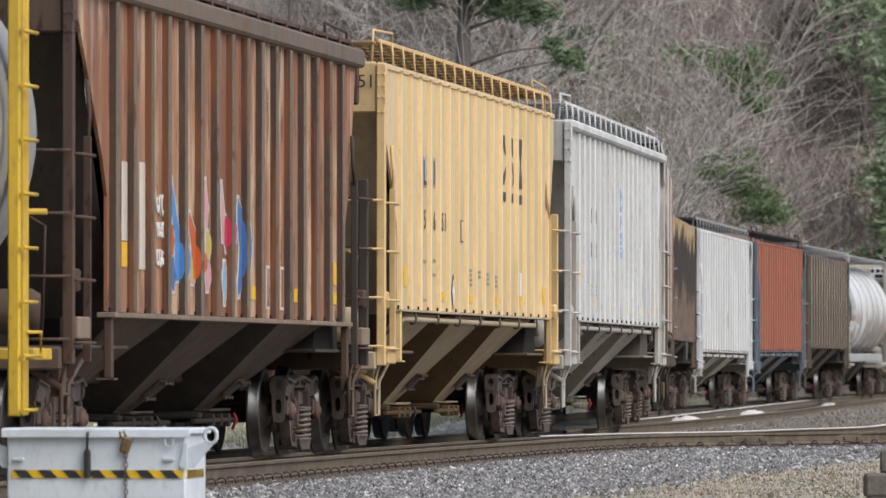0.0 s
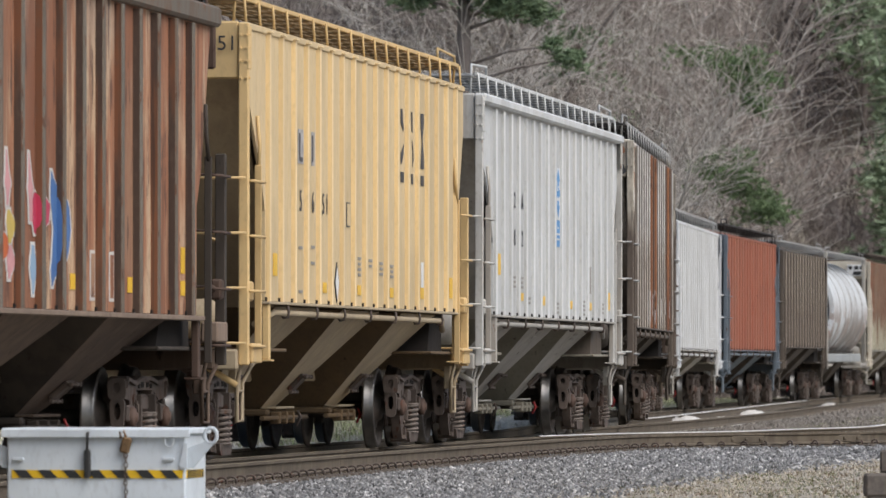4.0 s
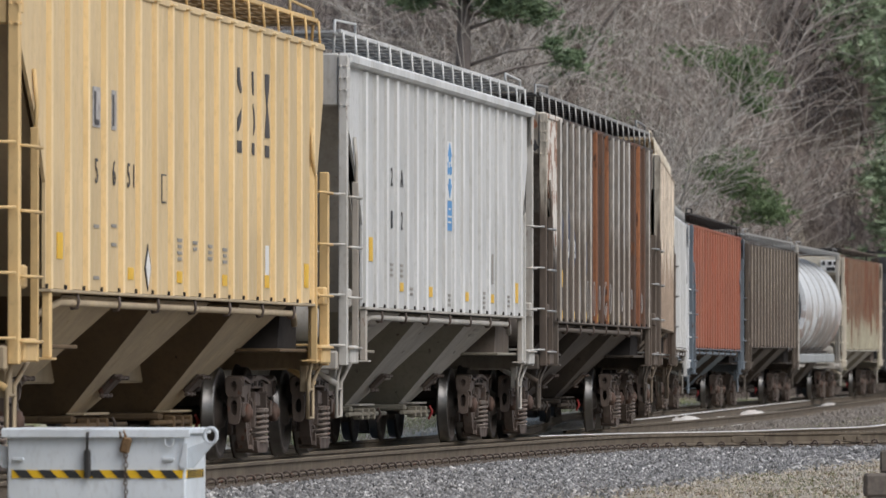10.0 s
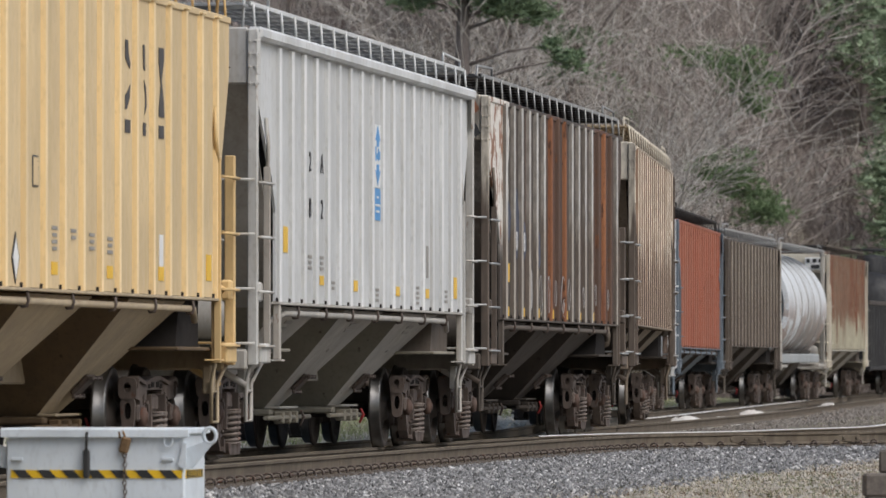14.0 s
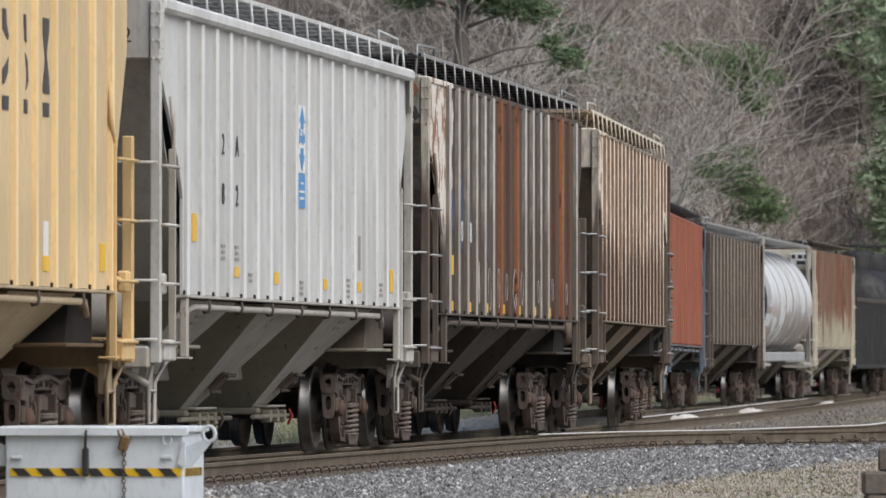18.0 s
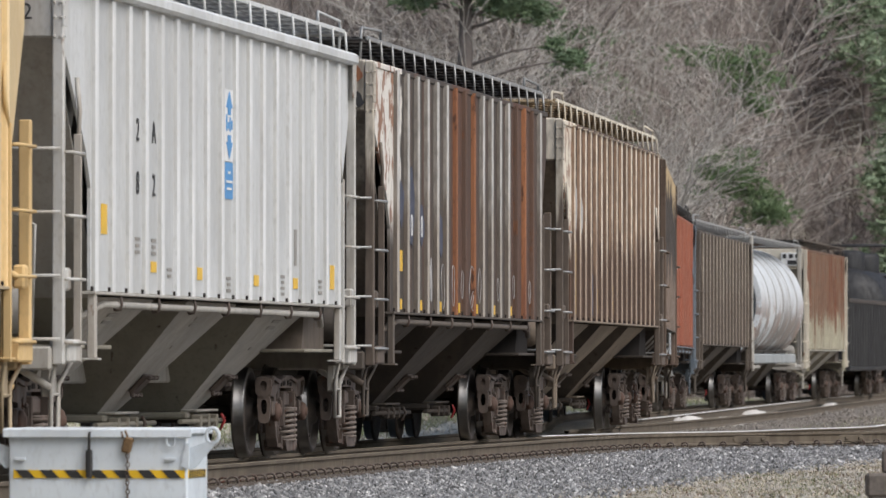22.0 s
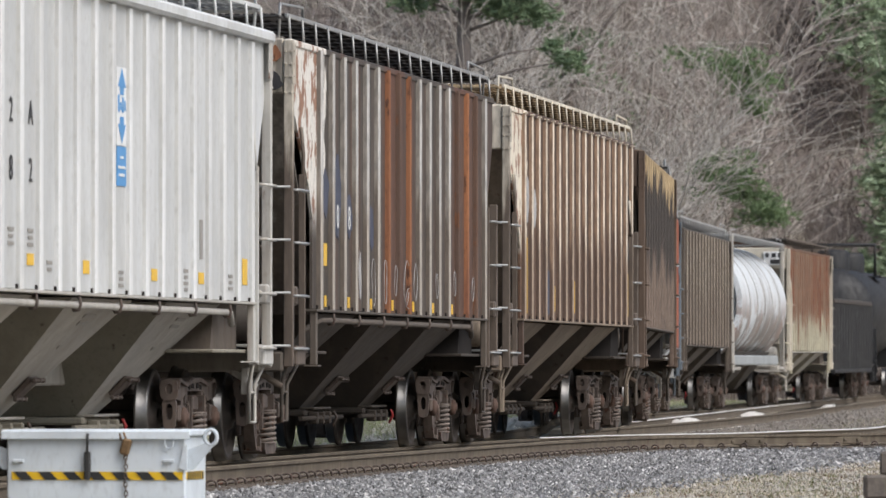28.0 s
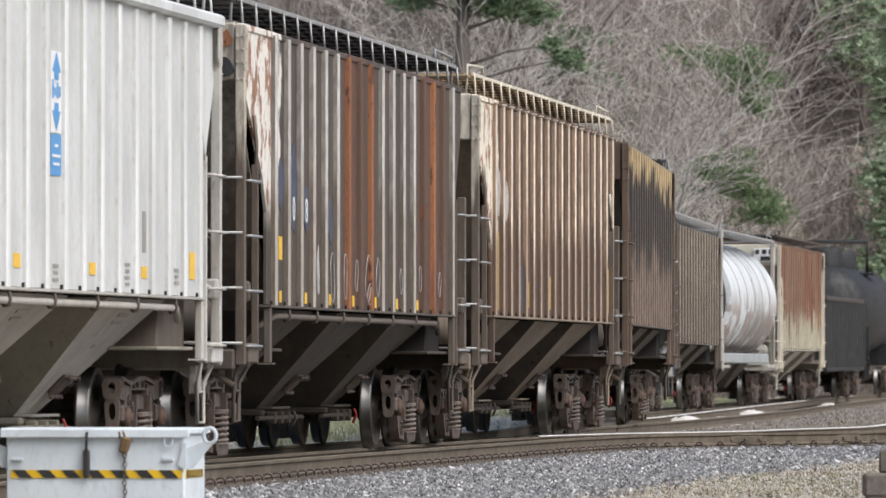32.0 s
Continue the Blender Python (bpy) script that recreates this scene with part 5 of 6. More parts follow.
def tank_car(label, offset, mat, zc, r, rail_mat, dome=True, tall=False, py=1.45):
    car = thing("tank_car", label, "freight car", "cars of the train")
    round_side(car, mat, r, zc, -7.2, 7.2, 0.75)
    if dome:
        for x in (-6.2, 0.0):
            part("dome", Geo().lathe([(0.55, 0), (0.55, 0.55), (0.48, 0.68), (0.0, 0.72)], 28, "z", at=(x, 0, zc + r - 0.1)), mat, car)
        part("platform_rail", Geo().tube([(-1.15, 1.15, zc + r - 0.2), (-1.15, 1.15, zc + r + 0.85), (-1.15, -1.0, zc + r + 0.85), (-1.15, -1.0, zc + r - 0.2)], 0.06, 6), mat, car)
        part("platform", Geo().box(-1.2, 1.2, -1.2, 1.2, zc + r - 0.25, zc + r - 0.2, 0.005), mat, car)
    part("centre_sill", Geo().box(-8.5, 8.5, -0.35, 0.35, 0.80, 1.15, 0.02), BLACK_SHADE, car)
    for e in (-1, 1):
        part("saddle", Geo().box(e * 6.6, e * 7.3, -1.2, 1.2, 1.0, zc - r * 0.75, 0.03), mat, car)
        part("end_platform", Geo().box(e * 7.7, e * 8.45, -1.5, 1.5, 1.02, 1.12, 0.01), rail_mat, car)
        for s in (-1, 1):
            top = 4.45 if tall else 4.6 if s > 0 else 2.3
            lx = 6.2 if tall else 8.16
            part("corner_post", Geo().box(e * lx, e * (lx + (0.2 if tall else 0.12)), s * (py - 0.06), s * (py + 0.06), 0.55, top, 0.012), rail_mat, car)
            part("corner_post", Geo().box(e * (lx - 0.44), e * (lx - 0.36), s * (py + 0.01), s * (py + 0.11), 0.55, 4.45 if tall else 2.3, 0.012), rail_mat, car)
            for z in (0.6, 1.05, 1.5, 1.95, 2.4, 2.85, 3.3, 3.75) if tall else (0.6, 1.05, 1.5, 1.95):
                part("rung", Geo().tube([(e * (lx - 0.46), s * (py + 0.14), z), (e * (lx + 0.14), s * (py + 0.14), z)], 0.018, 6), rail_mat, car)
            part("grab_handle", Geo().tube([(e * (lx + 0.08), s * (py + 0.05), 1.25), (e * (lx + 0.3), s * (py + 0.14), 1.25), (e * (lx + 0.3), s * (py + 0.14), 1.05), (e * (lx + 0.08), s * (py + 0.05), 1.05)], 0.02, 6), rail_mat, car)
        part("handrail", Geo().tube([(e * 8.22, -1.5, 2.3), (e * 8.22, 1.5, 2.3)], 0.03, 6), rail_mat, car)
        part("coupler", COUPLER, None, car, at=Matrix.Translation((e * 8.54, 0, 0)) @ Matrix.Rotation(0 if e > 0 else math.pi, 4, "Z"))
    running_gear(car, offset)
    return car


tank_car("black tank car with a round dome", 11 * L + 0.1, BLACK, 2.85, 1.45, BLACK)
tank_car("silver-grey tank car with yellow end ladders", -2 * L + 0.1 + OFF, SILVER, 2.95, 1.62, BRIGHT_YELLOW, dome=False, tall=True, py=1.66)

# ---------------- markings ----------------
INK_DARK = plain("worn dark paint", (0.085, 0.08, 0.08), 0.6, 0.0, 0.45, 14)
REFLECT_WORN = painted("worn yellow reflector", (0.62, 0.37, 0.05), (0.35, 0.25, 0.12), (0.2, 0.12, 0.06), 0.15, 0.6, 0.6, seed=51)
PALE_LABEL = painted("scuffed cream label", (0.66, 0.60, 0.53), (0.42, 0.34, 0.28), (0.2, 0.1, 0.06), 0.2, 0.6, 0.6, seed=52)
PALE_WORN = plain("worn pale paint", (0.50, 0.48, 0.47), 0.7, 0.0, 0.5, 9)


def mark_cars():
    # brown car: paint marks and graffiti between the posts
    paints = {k: plain(k + " spray paint", c, 0.55, 0.0, 0.25, 10) for k, c in (
        ("blue", (0.09, 0.27, 0.60)), ("dark blue", (0.07, 0.17, 0.40)), ("orange", (0.60, 0.13, 0.03)), ("pink", (0.66, 0.33, 0.34)),
        ("yellow", (0.62, 0.46, 0.12)), ("crimson", (0.55, 0.05, 0.11)), ("chalk", (0.66, 0.63, 0.60)), ("light blue", (0.30, 0.45, 0.62)))}

    def p(car, dim, name, u, z0, z1, w, mat, label="", out=0.0, shape="box"):
        ob = patch(car, dim, name, at_u(dim, u), (z0 + z1) / 2, w, z1 - z0, mat, label, shape)
        ob.location.y -= out
        return ob

    p(brown_car, d, "paper_strip", -6.33, 2.11, 2.83, 0.27, PALE_LABEL, "worn white label strip")
    p(brown_car, d, "reflector", -6.33, 1.87, 2.10, 0.27, REFLECT)
    p(brown_car, d, "paper_strip", -5.43, 1.86, 2.85, 0.30, PALE_LABEL, "worn white label strip")
    rng = random.Random(12)
    for z, h, n in ((2.47, 0.19, 4), (2.24, 0.15, 5), (1.98, 0.17, 4)):
        for k in range(n):
            x, w = -4.58 + 0.52 * k / n, 0.035 + 0.03 * rng.random()
            pts = [(x + w * math.cos(t) * rng.uniform(0.6, 1.2), d["y"] - 0.006, z + h / 2 * math.sin(t) * rng.uniform(0.7, 1.1)) for t in np.linspace(rng.uniform(0, 2), rng.uniform(5, 7), 9)]
            part("chalk_writing", Geo().tube(pts, 0.011, 4), paints["chalk"], brown_car)

    def spray(c, *stops):
        """A sprayed stroke with a chalky outline: stops are its middle, height and width from top to bottom."""
        y = d["y"]
        hs = np.linspace(0, len(stops) - 1, 17)
        us, zs, ws = (np.interp(hs, range(len(stops)), [q[k] for q in stops]) for k in range(3))
        ws = np.where(ws > 0.15, ws * 1.35, ws)
        for grow, mat, out, nm in ((0.055, paints["chalk"], 0.003, "graffiti_outline"), (0.0, paints[c], 0.006, "graffiti_fill")):
            ends_z = [grow * 0.5] + [0.0] * 15 + [-grow * 0.5]
            left = [(u - w / 2 - grow + 0.015 * math.sin(5 * z + u), z + e) for u, z, w, e in zip(us, zs, ws, ends_z)]
            right = [(u + w / 2 + grow + 0.015 * math.sin(4 * z), z + e) for u, z, w, e in zip(us, zs, ws, ends_z)]
            left, right = [(q + 0.2, z) for q, z in left], [(q + 0.2, z) for q, z in right]
            part(nm, Geo().prism(left + right[::-1], "y", y - out, y - out + 0.004), mat, brown_car, (c + " sprayed shape") if grow == 0 else "chalky spray outline")

        # the same stroke where it runs over the flanks of the posts
        for post_x in BROWN_POSTS:
            over = [z for u, z, w in zip(us, zs, ws) if abs(u - post_x - 0.05) < w / 2 + 0.12]
            if len(over) > 1:
                lo, hi = min(over), max(over)
                h = hi - lo
                part("graffiti_fill", Geo().prism([(-1.588, lo + 0.25 * h), (-1.588, hi - 0.3 * h), (-1.57, hi - 0.1 * h), (y, hi), (y, lo), (-1.57, lo + 0.08 * h)], "x", post_x - 0.058, post_x - 0.051), paints[c], brown_car, c + " sprayed shape")

    spray("blue", (-4.0, 2.74, 0.04), (-3.92, 2.5, 0.20), (-3.78, 2.3, 0.2), (-3.62, 2.2, 0.28), (-3.42, 2.1, 0.6), (-3.4, 1.9, 0.64), (-3.45, 1.78, 0.4))
    spray("dark blue", (-3.95, 2.0, 0.06), (-3.92, 1.8, 0.2), (-3.9, 1.68, 0.06))
    spray("orange", (-3.98, 2.3, 0.08), (-3.95, 2.15, 0.16), (-3.97, 2.02, 0.06))
    spray("orange", (-3.02, 2.44, 0.05), (-2.9, 2.3, 0.24), (-2.75, 2.16, 0.28), (-2.5, 2.06, 0.62), (-2.42, 1.92, 0.6), (-2.6, 1.80, 0.25))
    spray("yellow", (-2.9, 2.02, 0.04), (-2.88, 1.9, 0.14), (-2.84, 1.76, 0.1))
    spray("pink", (-2.1, 2.78, 0.03), (-2.04, 2.5, 0.18), (-2.06, 2.32, 0.06))
    spray("yellow", (-2.02, 2.28, 0.1), (-1.92, 2.16, 0.28), (-1.98, 2.0, 0.1))
    spray("pink", (-2.0, 1.98, 0.12), (-1.92, 1.84, 0.26), (-2.0, 1.7, 0.06))
    spray("pink", (-1.16, 2.78, 0.03), (-1.08, 2.5, 0.16), (-1.06, 2.2, 0.1))
    spray("crimson", (-0.72, 2.45, 0.3), (-0.62, 2.36, 0.56), (-0.64, 2.2, 0.5), (-0.85, 2.1, 0.1))
    spray("light blue", (-1.0, 2.0, 0.08), (-0.97, 1.8, 0.22), (-0.98, 1.58, 0.05))
    spray("dark blue", (-0.18, 2.65, 0.04), (-0.05, 2.5, 0.25), (0.2, 2.4, 0.6), (0.3, 2.15, 0.55), (0.2, 1.9, 0.5), (-0.08, 1.78, 0.2), (-0.15, 1.66, 0.04))
    for u in (2.1, 3.05):
        p(brown_car, d, "stencil_frame", u, 1.55, 2.0, 0.22, paints["chalk"])
        p(brown_car, d, "stencil_field", u, 1.58, 1.97, 0.15, RUSTED, "", 0.004)
    for u in (1.16, 4.0, 6.4):
        p(brown_car, d, "reflector", u, 1.64, 1.78, 0.22, REFLECT)
    p(brown_car, d, "reflector", 6.4, 1.85, 2.1, 0.2, REFLECT)
    # yellow car: dark emblem pieces, digits, stencils and reflectors
    for u, shapes in ((3.1, ([(-0.12, 3.95), (0.02, 3.95), (0.05, 3.82), (0.13, 3.73), (0.1, 3.69), (-0.12, 3.78)], [(0.13, 3.55), (0.1, 3.42), (-0.04, 3.32), (-0.12, 3.31), (-0.12, 3.44), (0.04, 3.50)])),
                      (3.9, ([(-0.1, 3.94), (0.0, 3.94), (0.02, 3.70), (-0.06, 3.72)], [(-0.04, 3.62), (0.06, 3.55), (0.1, 3.38), (0.0, 3.30), (0.03, 3.45)])),
                      (4.75, ([(-0.13, 3.95), (0.13, 3.95), (0.13, 3.84), (0.02, 3.64), (0.13, 3.44), (0.15, 3.30), (-0.13, 3.30), (-0.13, 3.36), (-0.03, 3.60), (-0.13, 3.80)],))):
        for poly in list(shapes) + [[(-0.13, 3.10), (0.13, 3.10), (0.13, 3.22), (-0.13, 3.22)] if u != 3.9 else [(-0.08, 3.10), (0.06, 3.10), (0.06, 3.22), (-0.08, 3.22)]]:
            x = at_u(dy, u)
            part("emblem_piece", Geo().prism([(x + q, z) for q, z in poly], "y", dy["y"] - 0.004, dy["y"]), INK_DARK, yellow_car, "dark grey emblem paint")
    for u, w in ((-4.81, 0.36), (-4.05, 0.22)):
        p(yellow_car, dy, "faded_patch", u, 3.10, 3.46, w, PALE_WORN)
        p(yellow_car, dy, "emblem_piece", u, 3.14, 3.42, 0.07, INK_DARK, "", 0.005).location.x -= w * 0.25
    p(yellow_car, dy, "emblem_piece", -4.81, 3.12, 3.17, 0.2, INK_DARK, "", 0.005)
    for u, t, dx in ((-4.81, "5", 0.0), (-4.0, "6", 0.0), (-3.19, "5", -0.12), (-3.19, "1", 0.14)):
        lettering(yellow_car, t, at_u(dy, u) + dx, dy["y"] - 0.004, 2.70, 0.32, INK_DARK)
    p(yellow_car, dy, "stencil_frame", -1.49, 2.50, 2.77, 0.24, INK_DARK)
    p(yellow_car, dy, "stencil_field", -1.49, 2.515, 2.755, 0.19, YELLOW, "", 0.004)
    for car, dim, rows in ((yellow_car, dy, ((-4.8, 2.2, 1), (-4.0, 2.22, 1), (-4.0, 2.05, 1), (-0.5, 2.15, 4), (0.3, 2.14, 2), (1.3, 2.12, 3), (2.2, 2.10, 3), (-4.8, 1.74, 1))),
                           (grey_car, dg_, ((-4.8, 2.12, 3), (-4.0, 2.12, 3), (-3.2, 1.86, 2), (0.4, 1.82, 3), (3.9, 1.88, 4), (6.0, 1.86, 3)))):
        for u, z, n in rows:
            for j in range(n):
                p(car, dim, "stencil_line", u, z - 0.06 * j, z - 0.06 * j + 0.032, 0.24 - 0.05 * (j % 2), INK_FADED)
    for u, z0, z1 in ((-6.33, 1.90, 2.13), (-3.19, 1.76, 1.87), (-0.53, 1.76, 1.87), (2.17, 1.76, 1.87), (4.85, 1.77, 1.90), (7.2, 1.80, 2.05)):
        p(yellow_car, dy, "reflector", u, z0, z1, 0.26, REFLECT)
    p(yellow_car, dy, "label_strip", 4.85, 1.90, 2.2, 0.2, WHITE_SIGN)
    x0 = at_u(dy, -2.3)
    part("warning_diamond", Geo().prism([(x0, 1.66), (x0 + 0.16, 1.88), (x0, 2.10), (x0 - 0.16, 1.88)], "y", dy["y"] - 0.006, dy["y"]), INK, yellow_car)
    part("warning_diamond_field", Geo().prism([(x0, 1.70), (x0 + 0.12, 1.88), (x0, 2.04), (x0 - 0.12, 1.88)], "y", dy["y"] - 0.01, dy["y"] - 0.007), WHITE_SIGN, yellow_car)
    lettering(yellow_car, "51", -8.45 - 0.055, -1.385, 4.19, 0.21, INK, Matrix.Rotation(-math.pi / 2, 4, "Z") @ Matrix.Rotation(math.pi / 2, 4, "X"))
    # grey car: blue and white strip, digits, reflectors
    p(grey_car, dg_, "emblem_field", 0.43, 2.99, 3.70, 0.46, WHITE_SIGN, "white emblem strip with blue arrows")
    x, y = at_u(dg_, 0.43), dg_["y"] - 0.009
    for tip, base, stem in ((3.69, 3.52, 3.45), (3.01, 3.18, 3.25)):
        part("emblem_arrow", Geo().prism([(x, tip), (x + 0.19, base), (x + 0.09, base), (x + 0.09, stem), (x - 0.09, stem), (x - 0.09, base), (x - 0.19, base)], "y", y, y + 0.003), BLUE_SIGN, grey_car)
    for dx, z0, z1 in ((-0.15, 3.29, 3.45), (-0.05, 3.31, 3.38), (0.05, 3.29, 3.43), (0.15, 3.31, 3.40)):
        p(grey_car, dg_, "emblem_bar", 0.43, z0, z1, 0.06, BLUE_SIGN, "", 0.005).location.x += dx
    p(grey_car, dg_, "emblem_panel", 0.43, 2.62, 2.98, 0.46, BLUE_SIGN)
    for z, bw in ((2.72, 0.26), (2.79, 0.36), (2.88, 0.14)):
        p(grey_car, dg_, "emblem_bar", 0.43, z - 0.012, z + 0.012, bw, WHITE_SIGN, "", 0.005)
    for u, t, z in ((-4.85, "2", 3.13), (-4.1, "A", 3.13), (-4.85, "8", 2.64), (-4.1, "2", 2.64)):
        lettering(grey_car, t, at_u(dg_, u), dg_["y"] - 0.004, z, 0.30, INK)
    for u, z0, z1 in ((-6.4, 2.15, 2.42), (-3.97, 1.84, 1.94), (-1.46, 1.80, 1.92), (2.27, 1.78, 1.89), (4.91, 1.78, 1.89), (7.06, 1.80, 2.06)):
        p(grey_car, dg_, "reflector", u, z0, z1, 0.28, REFLECT)
    p(grey_car, dg_, "label_strip", 4.91, 2.02, 2.4, 0.16, INK_FADED)
    lettering(grey_car, "2", -8.45 - 0.055, -1.28, 4.03, 0.2, INK, Matrix.Rotation(-math.pi / 2, 4, "Z") @ Matrix.Rotation(math.pi / 2, 4, "X"))
    # striped car: worn lettering, pale streaks and reflectors
    navy = plain("worn navy paint", (0.075, 0.085, 0.13), 0.6, 0.0, 0.5, 12)
    for u, z0, z1 in ((-5.6, 2.6, 3.1), (-4.9, 2.35, 3.3), (-4.2, 2.4, 2.9), (-2.6, 2.3, 2.8)):
        p(striped_car, ds, "worn_patch", u, z0, z1, 0.42, navy, "worn navy lettering patch", 0.0, "blob")
    for u, t in ((-4.9, "0"), (-4.1, "8")):
        lettering(striped_car, t, at_u(ds, u), ds["y"] - 0.009, 2.6, 0.36, WHITE_SIGN)
    chalk_ring = lambda u, z0, z1, w: part("chalk_scrawl", Geo().tube([(u + w * math.cos(t) * (1 + 0.3 * math.sin(2 * t + u)), ds["y"] - 0.03, (z0 + z1) / 2 + (z1 - z0) / 2 * math.sin(t)) for t in np.linspace(0, 2 * math.pi, 15)[:-1]], 0.0045, 4, closed=True), PALE_WORN, striped_car, "white sprayed scrawl")
    for u, z0, z1, w in ((-2.35, 1.66, 2.2, 0.16), (-1.4, 1.7, 2.2, 0.14), (-0.56, 1.8, 2.15, 0.12), (0.36, 1.7, 2.22, 0.22), (0.5, 1.66, 1.9, 0.2), (1.11, 1.75, 2.2, 0.12), (2.98, 1.8, 2.1, 0.1), (4.6, 1.85, 2.15, 0.12), (6.32, 1.8, 2.1, 0.1)):
        chalk_ring(u, z0, z1, w)
    p(striped_car, ds, "paint_streak", -3.11, 1.72, 2.25, 0.18, PALE_WORN, "", 0.0, "blob")
    p(striped_car, ds, "reflector", -6.3, 2.07, 2.31, 0.22, REFLECT)
    for u in (-5.55, -4.01, -2.35, -0.56, 1.26, 3.03, 4.63):
        p(striped_car, ds, "reflector", u, 1.63, 1.75, 0.15, REFLECT)
    # tan car
    for u, z0, z1 in ((-5.6, 2.9, 3.5), (-4.8, 2.85, 3.35)):
        p(tan_car, dt, "worn_patch", u, z0, z1, 0.4, PALE_WORN, "worn white patch", 0.0, "blob")
    for u, z0, z1 in ((-6.3, 1.7, 2.7), (-2.9, 1.75, 2.1), (0.2, 1.75, 2.2), (7.5, 1.75, 2.4)):
        p(tan_car, dt, "reflector", u, z0, z1, 0.10, REFLECT_WORN)
    p(tan_car, dt, "worn_patch", -3.5, 1.7, 2.3, 0.3, navy)
    for z in (2.6, 3.3):
        p(tan_car, dt, "worn_patch", 7.2, z, z + 0.25, 0.3, INK)
    # dark car, white car and rusty car
    for u in (3.0, 4.0, 5.0):
        p(dark_car, dd, "paint_streak", u, 1.8, 2.3, 0.3, PALE_WORN, "", 0.0, "blob")
    p(sooty_car, dk, "label_strip", 2.6, 1.7, 2.2, 0.24, PALE_WORN)
    p(white_car, dw, "label_strip", 0.5, 2.0, 2.4, 0.24, INK_FADED)
    part("name_board", Geo().box(-8.53, -8.50, -1.44, -0.86, 3.92, 4.30, 0.005), WHITE_SIGN, rust_car, "white lettered board")
    for y, z, w in ((-0.96, 4.20, 0.10), (-1.15, 4.20, 0.12), (-1.32, 4.20, 0.10), (-1.18, 4.02, 0.26)):
        part("board_bar", Geo().box(-8.545, -8.53, y - w / 2, y + w / 2, z - 0.06, z + 0.06), INK, rust_car)
    # rust and soot on the striped car's end
    for y, z, w, h, mt in ((-1.40, 4.24, 0.14, 0.16, RUST_RED), (-1.28, 4.14, 0.12, 0.16, RUST_RED), (-1.36, 3.95, 0.26, 0.18, INK), (-1.1, 4.0, 0.3, 0.14, INK)):
        rng = random.Random(int(z * 100))
        poly = [(y + w / 2 * (1 + rng.uniform(-0.3, 0.3)) * math.cos(t), z + h / 2 * (1 + rng.uniform(-0.3, 0.3)) * math.sin(t)) for t in np.linspace(0, 2 * math.pi, 15)[:-1]]
        part("worn_patch", Geo().prism(poly, "x", -8.515, -8.50), mt, striped_car)


mark_cars()

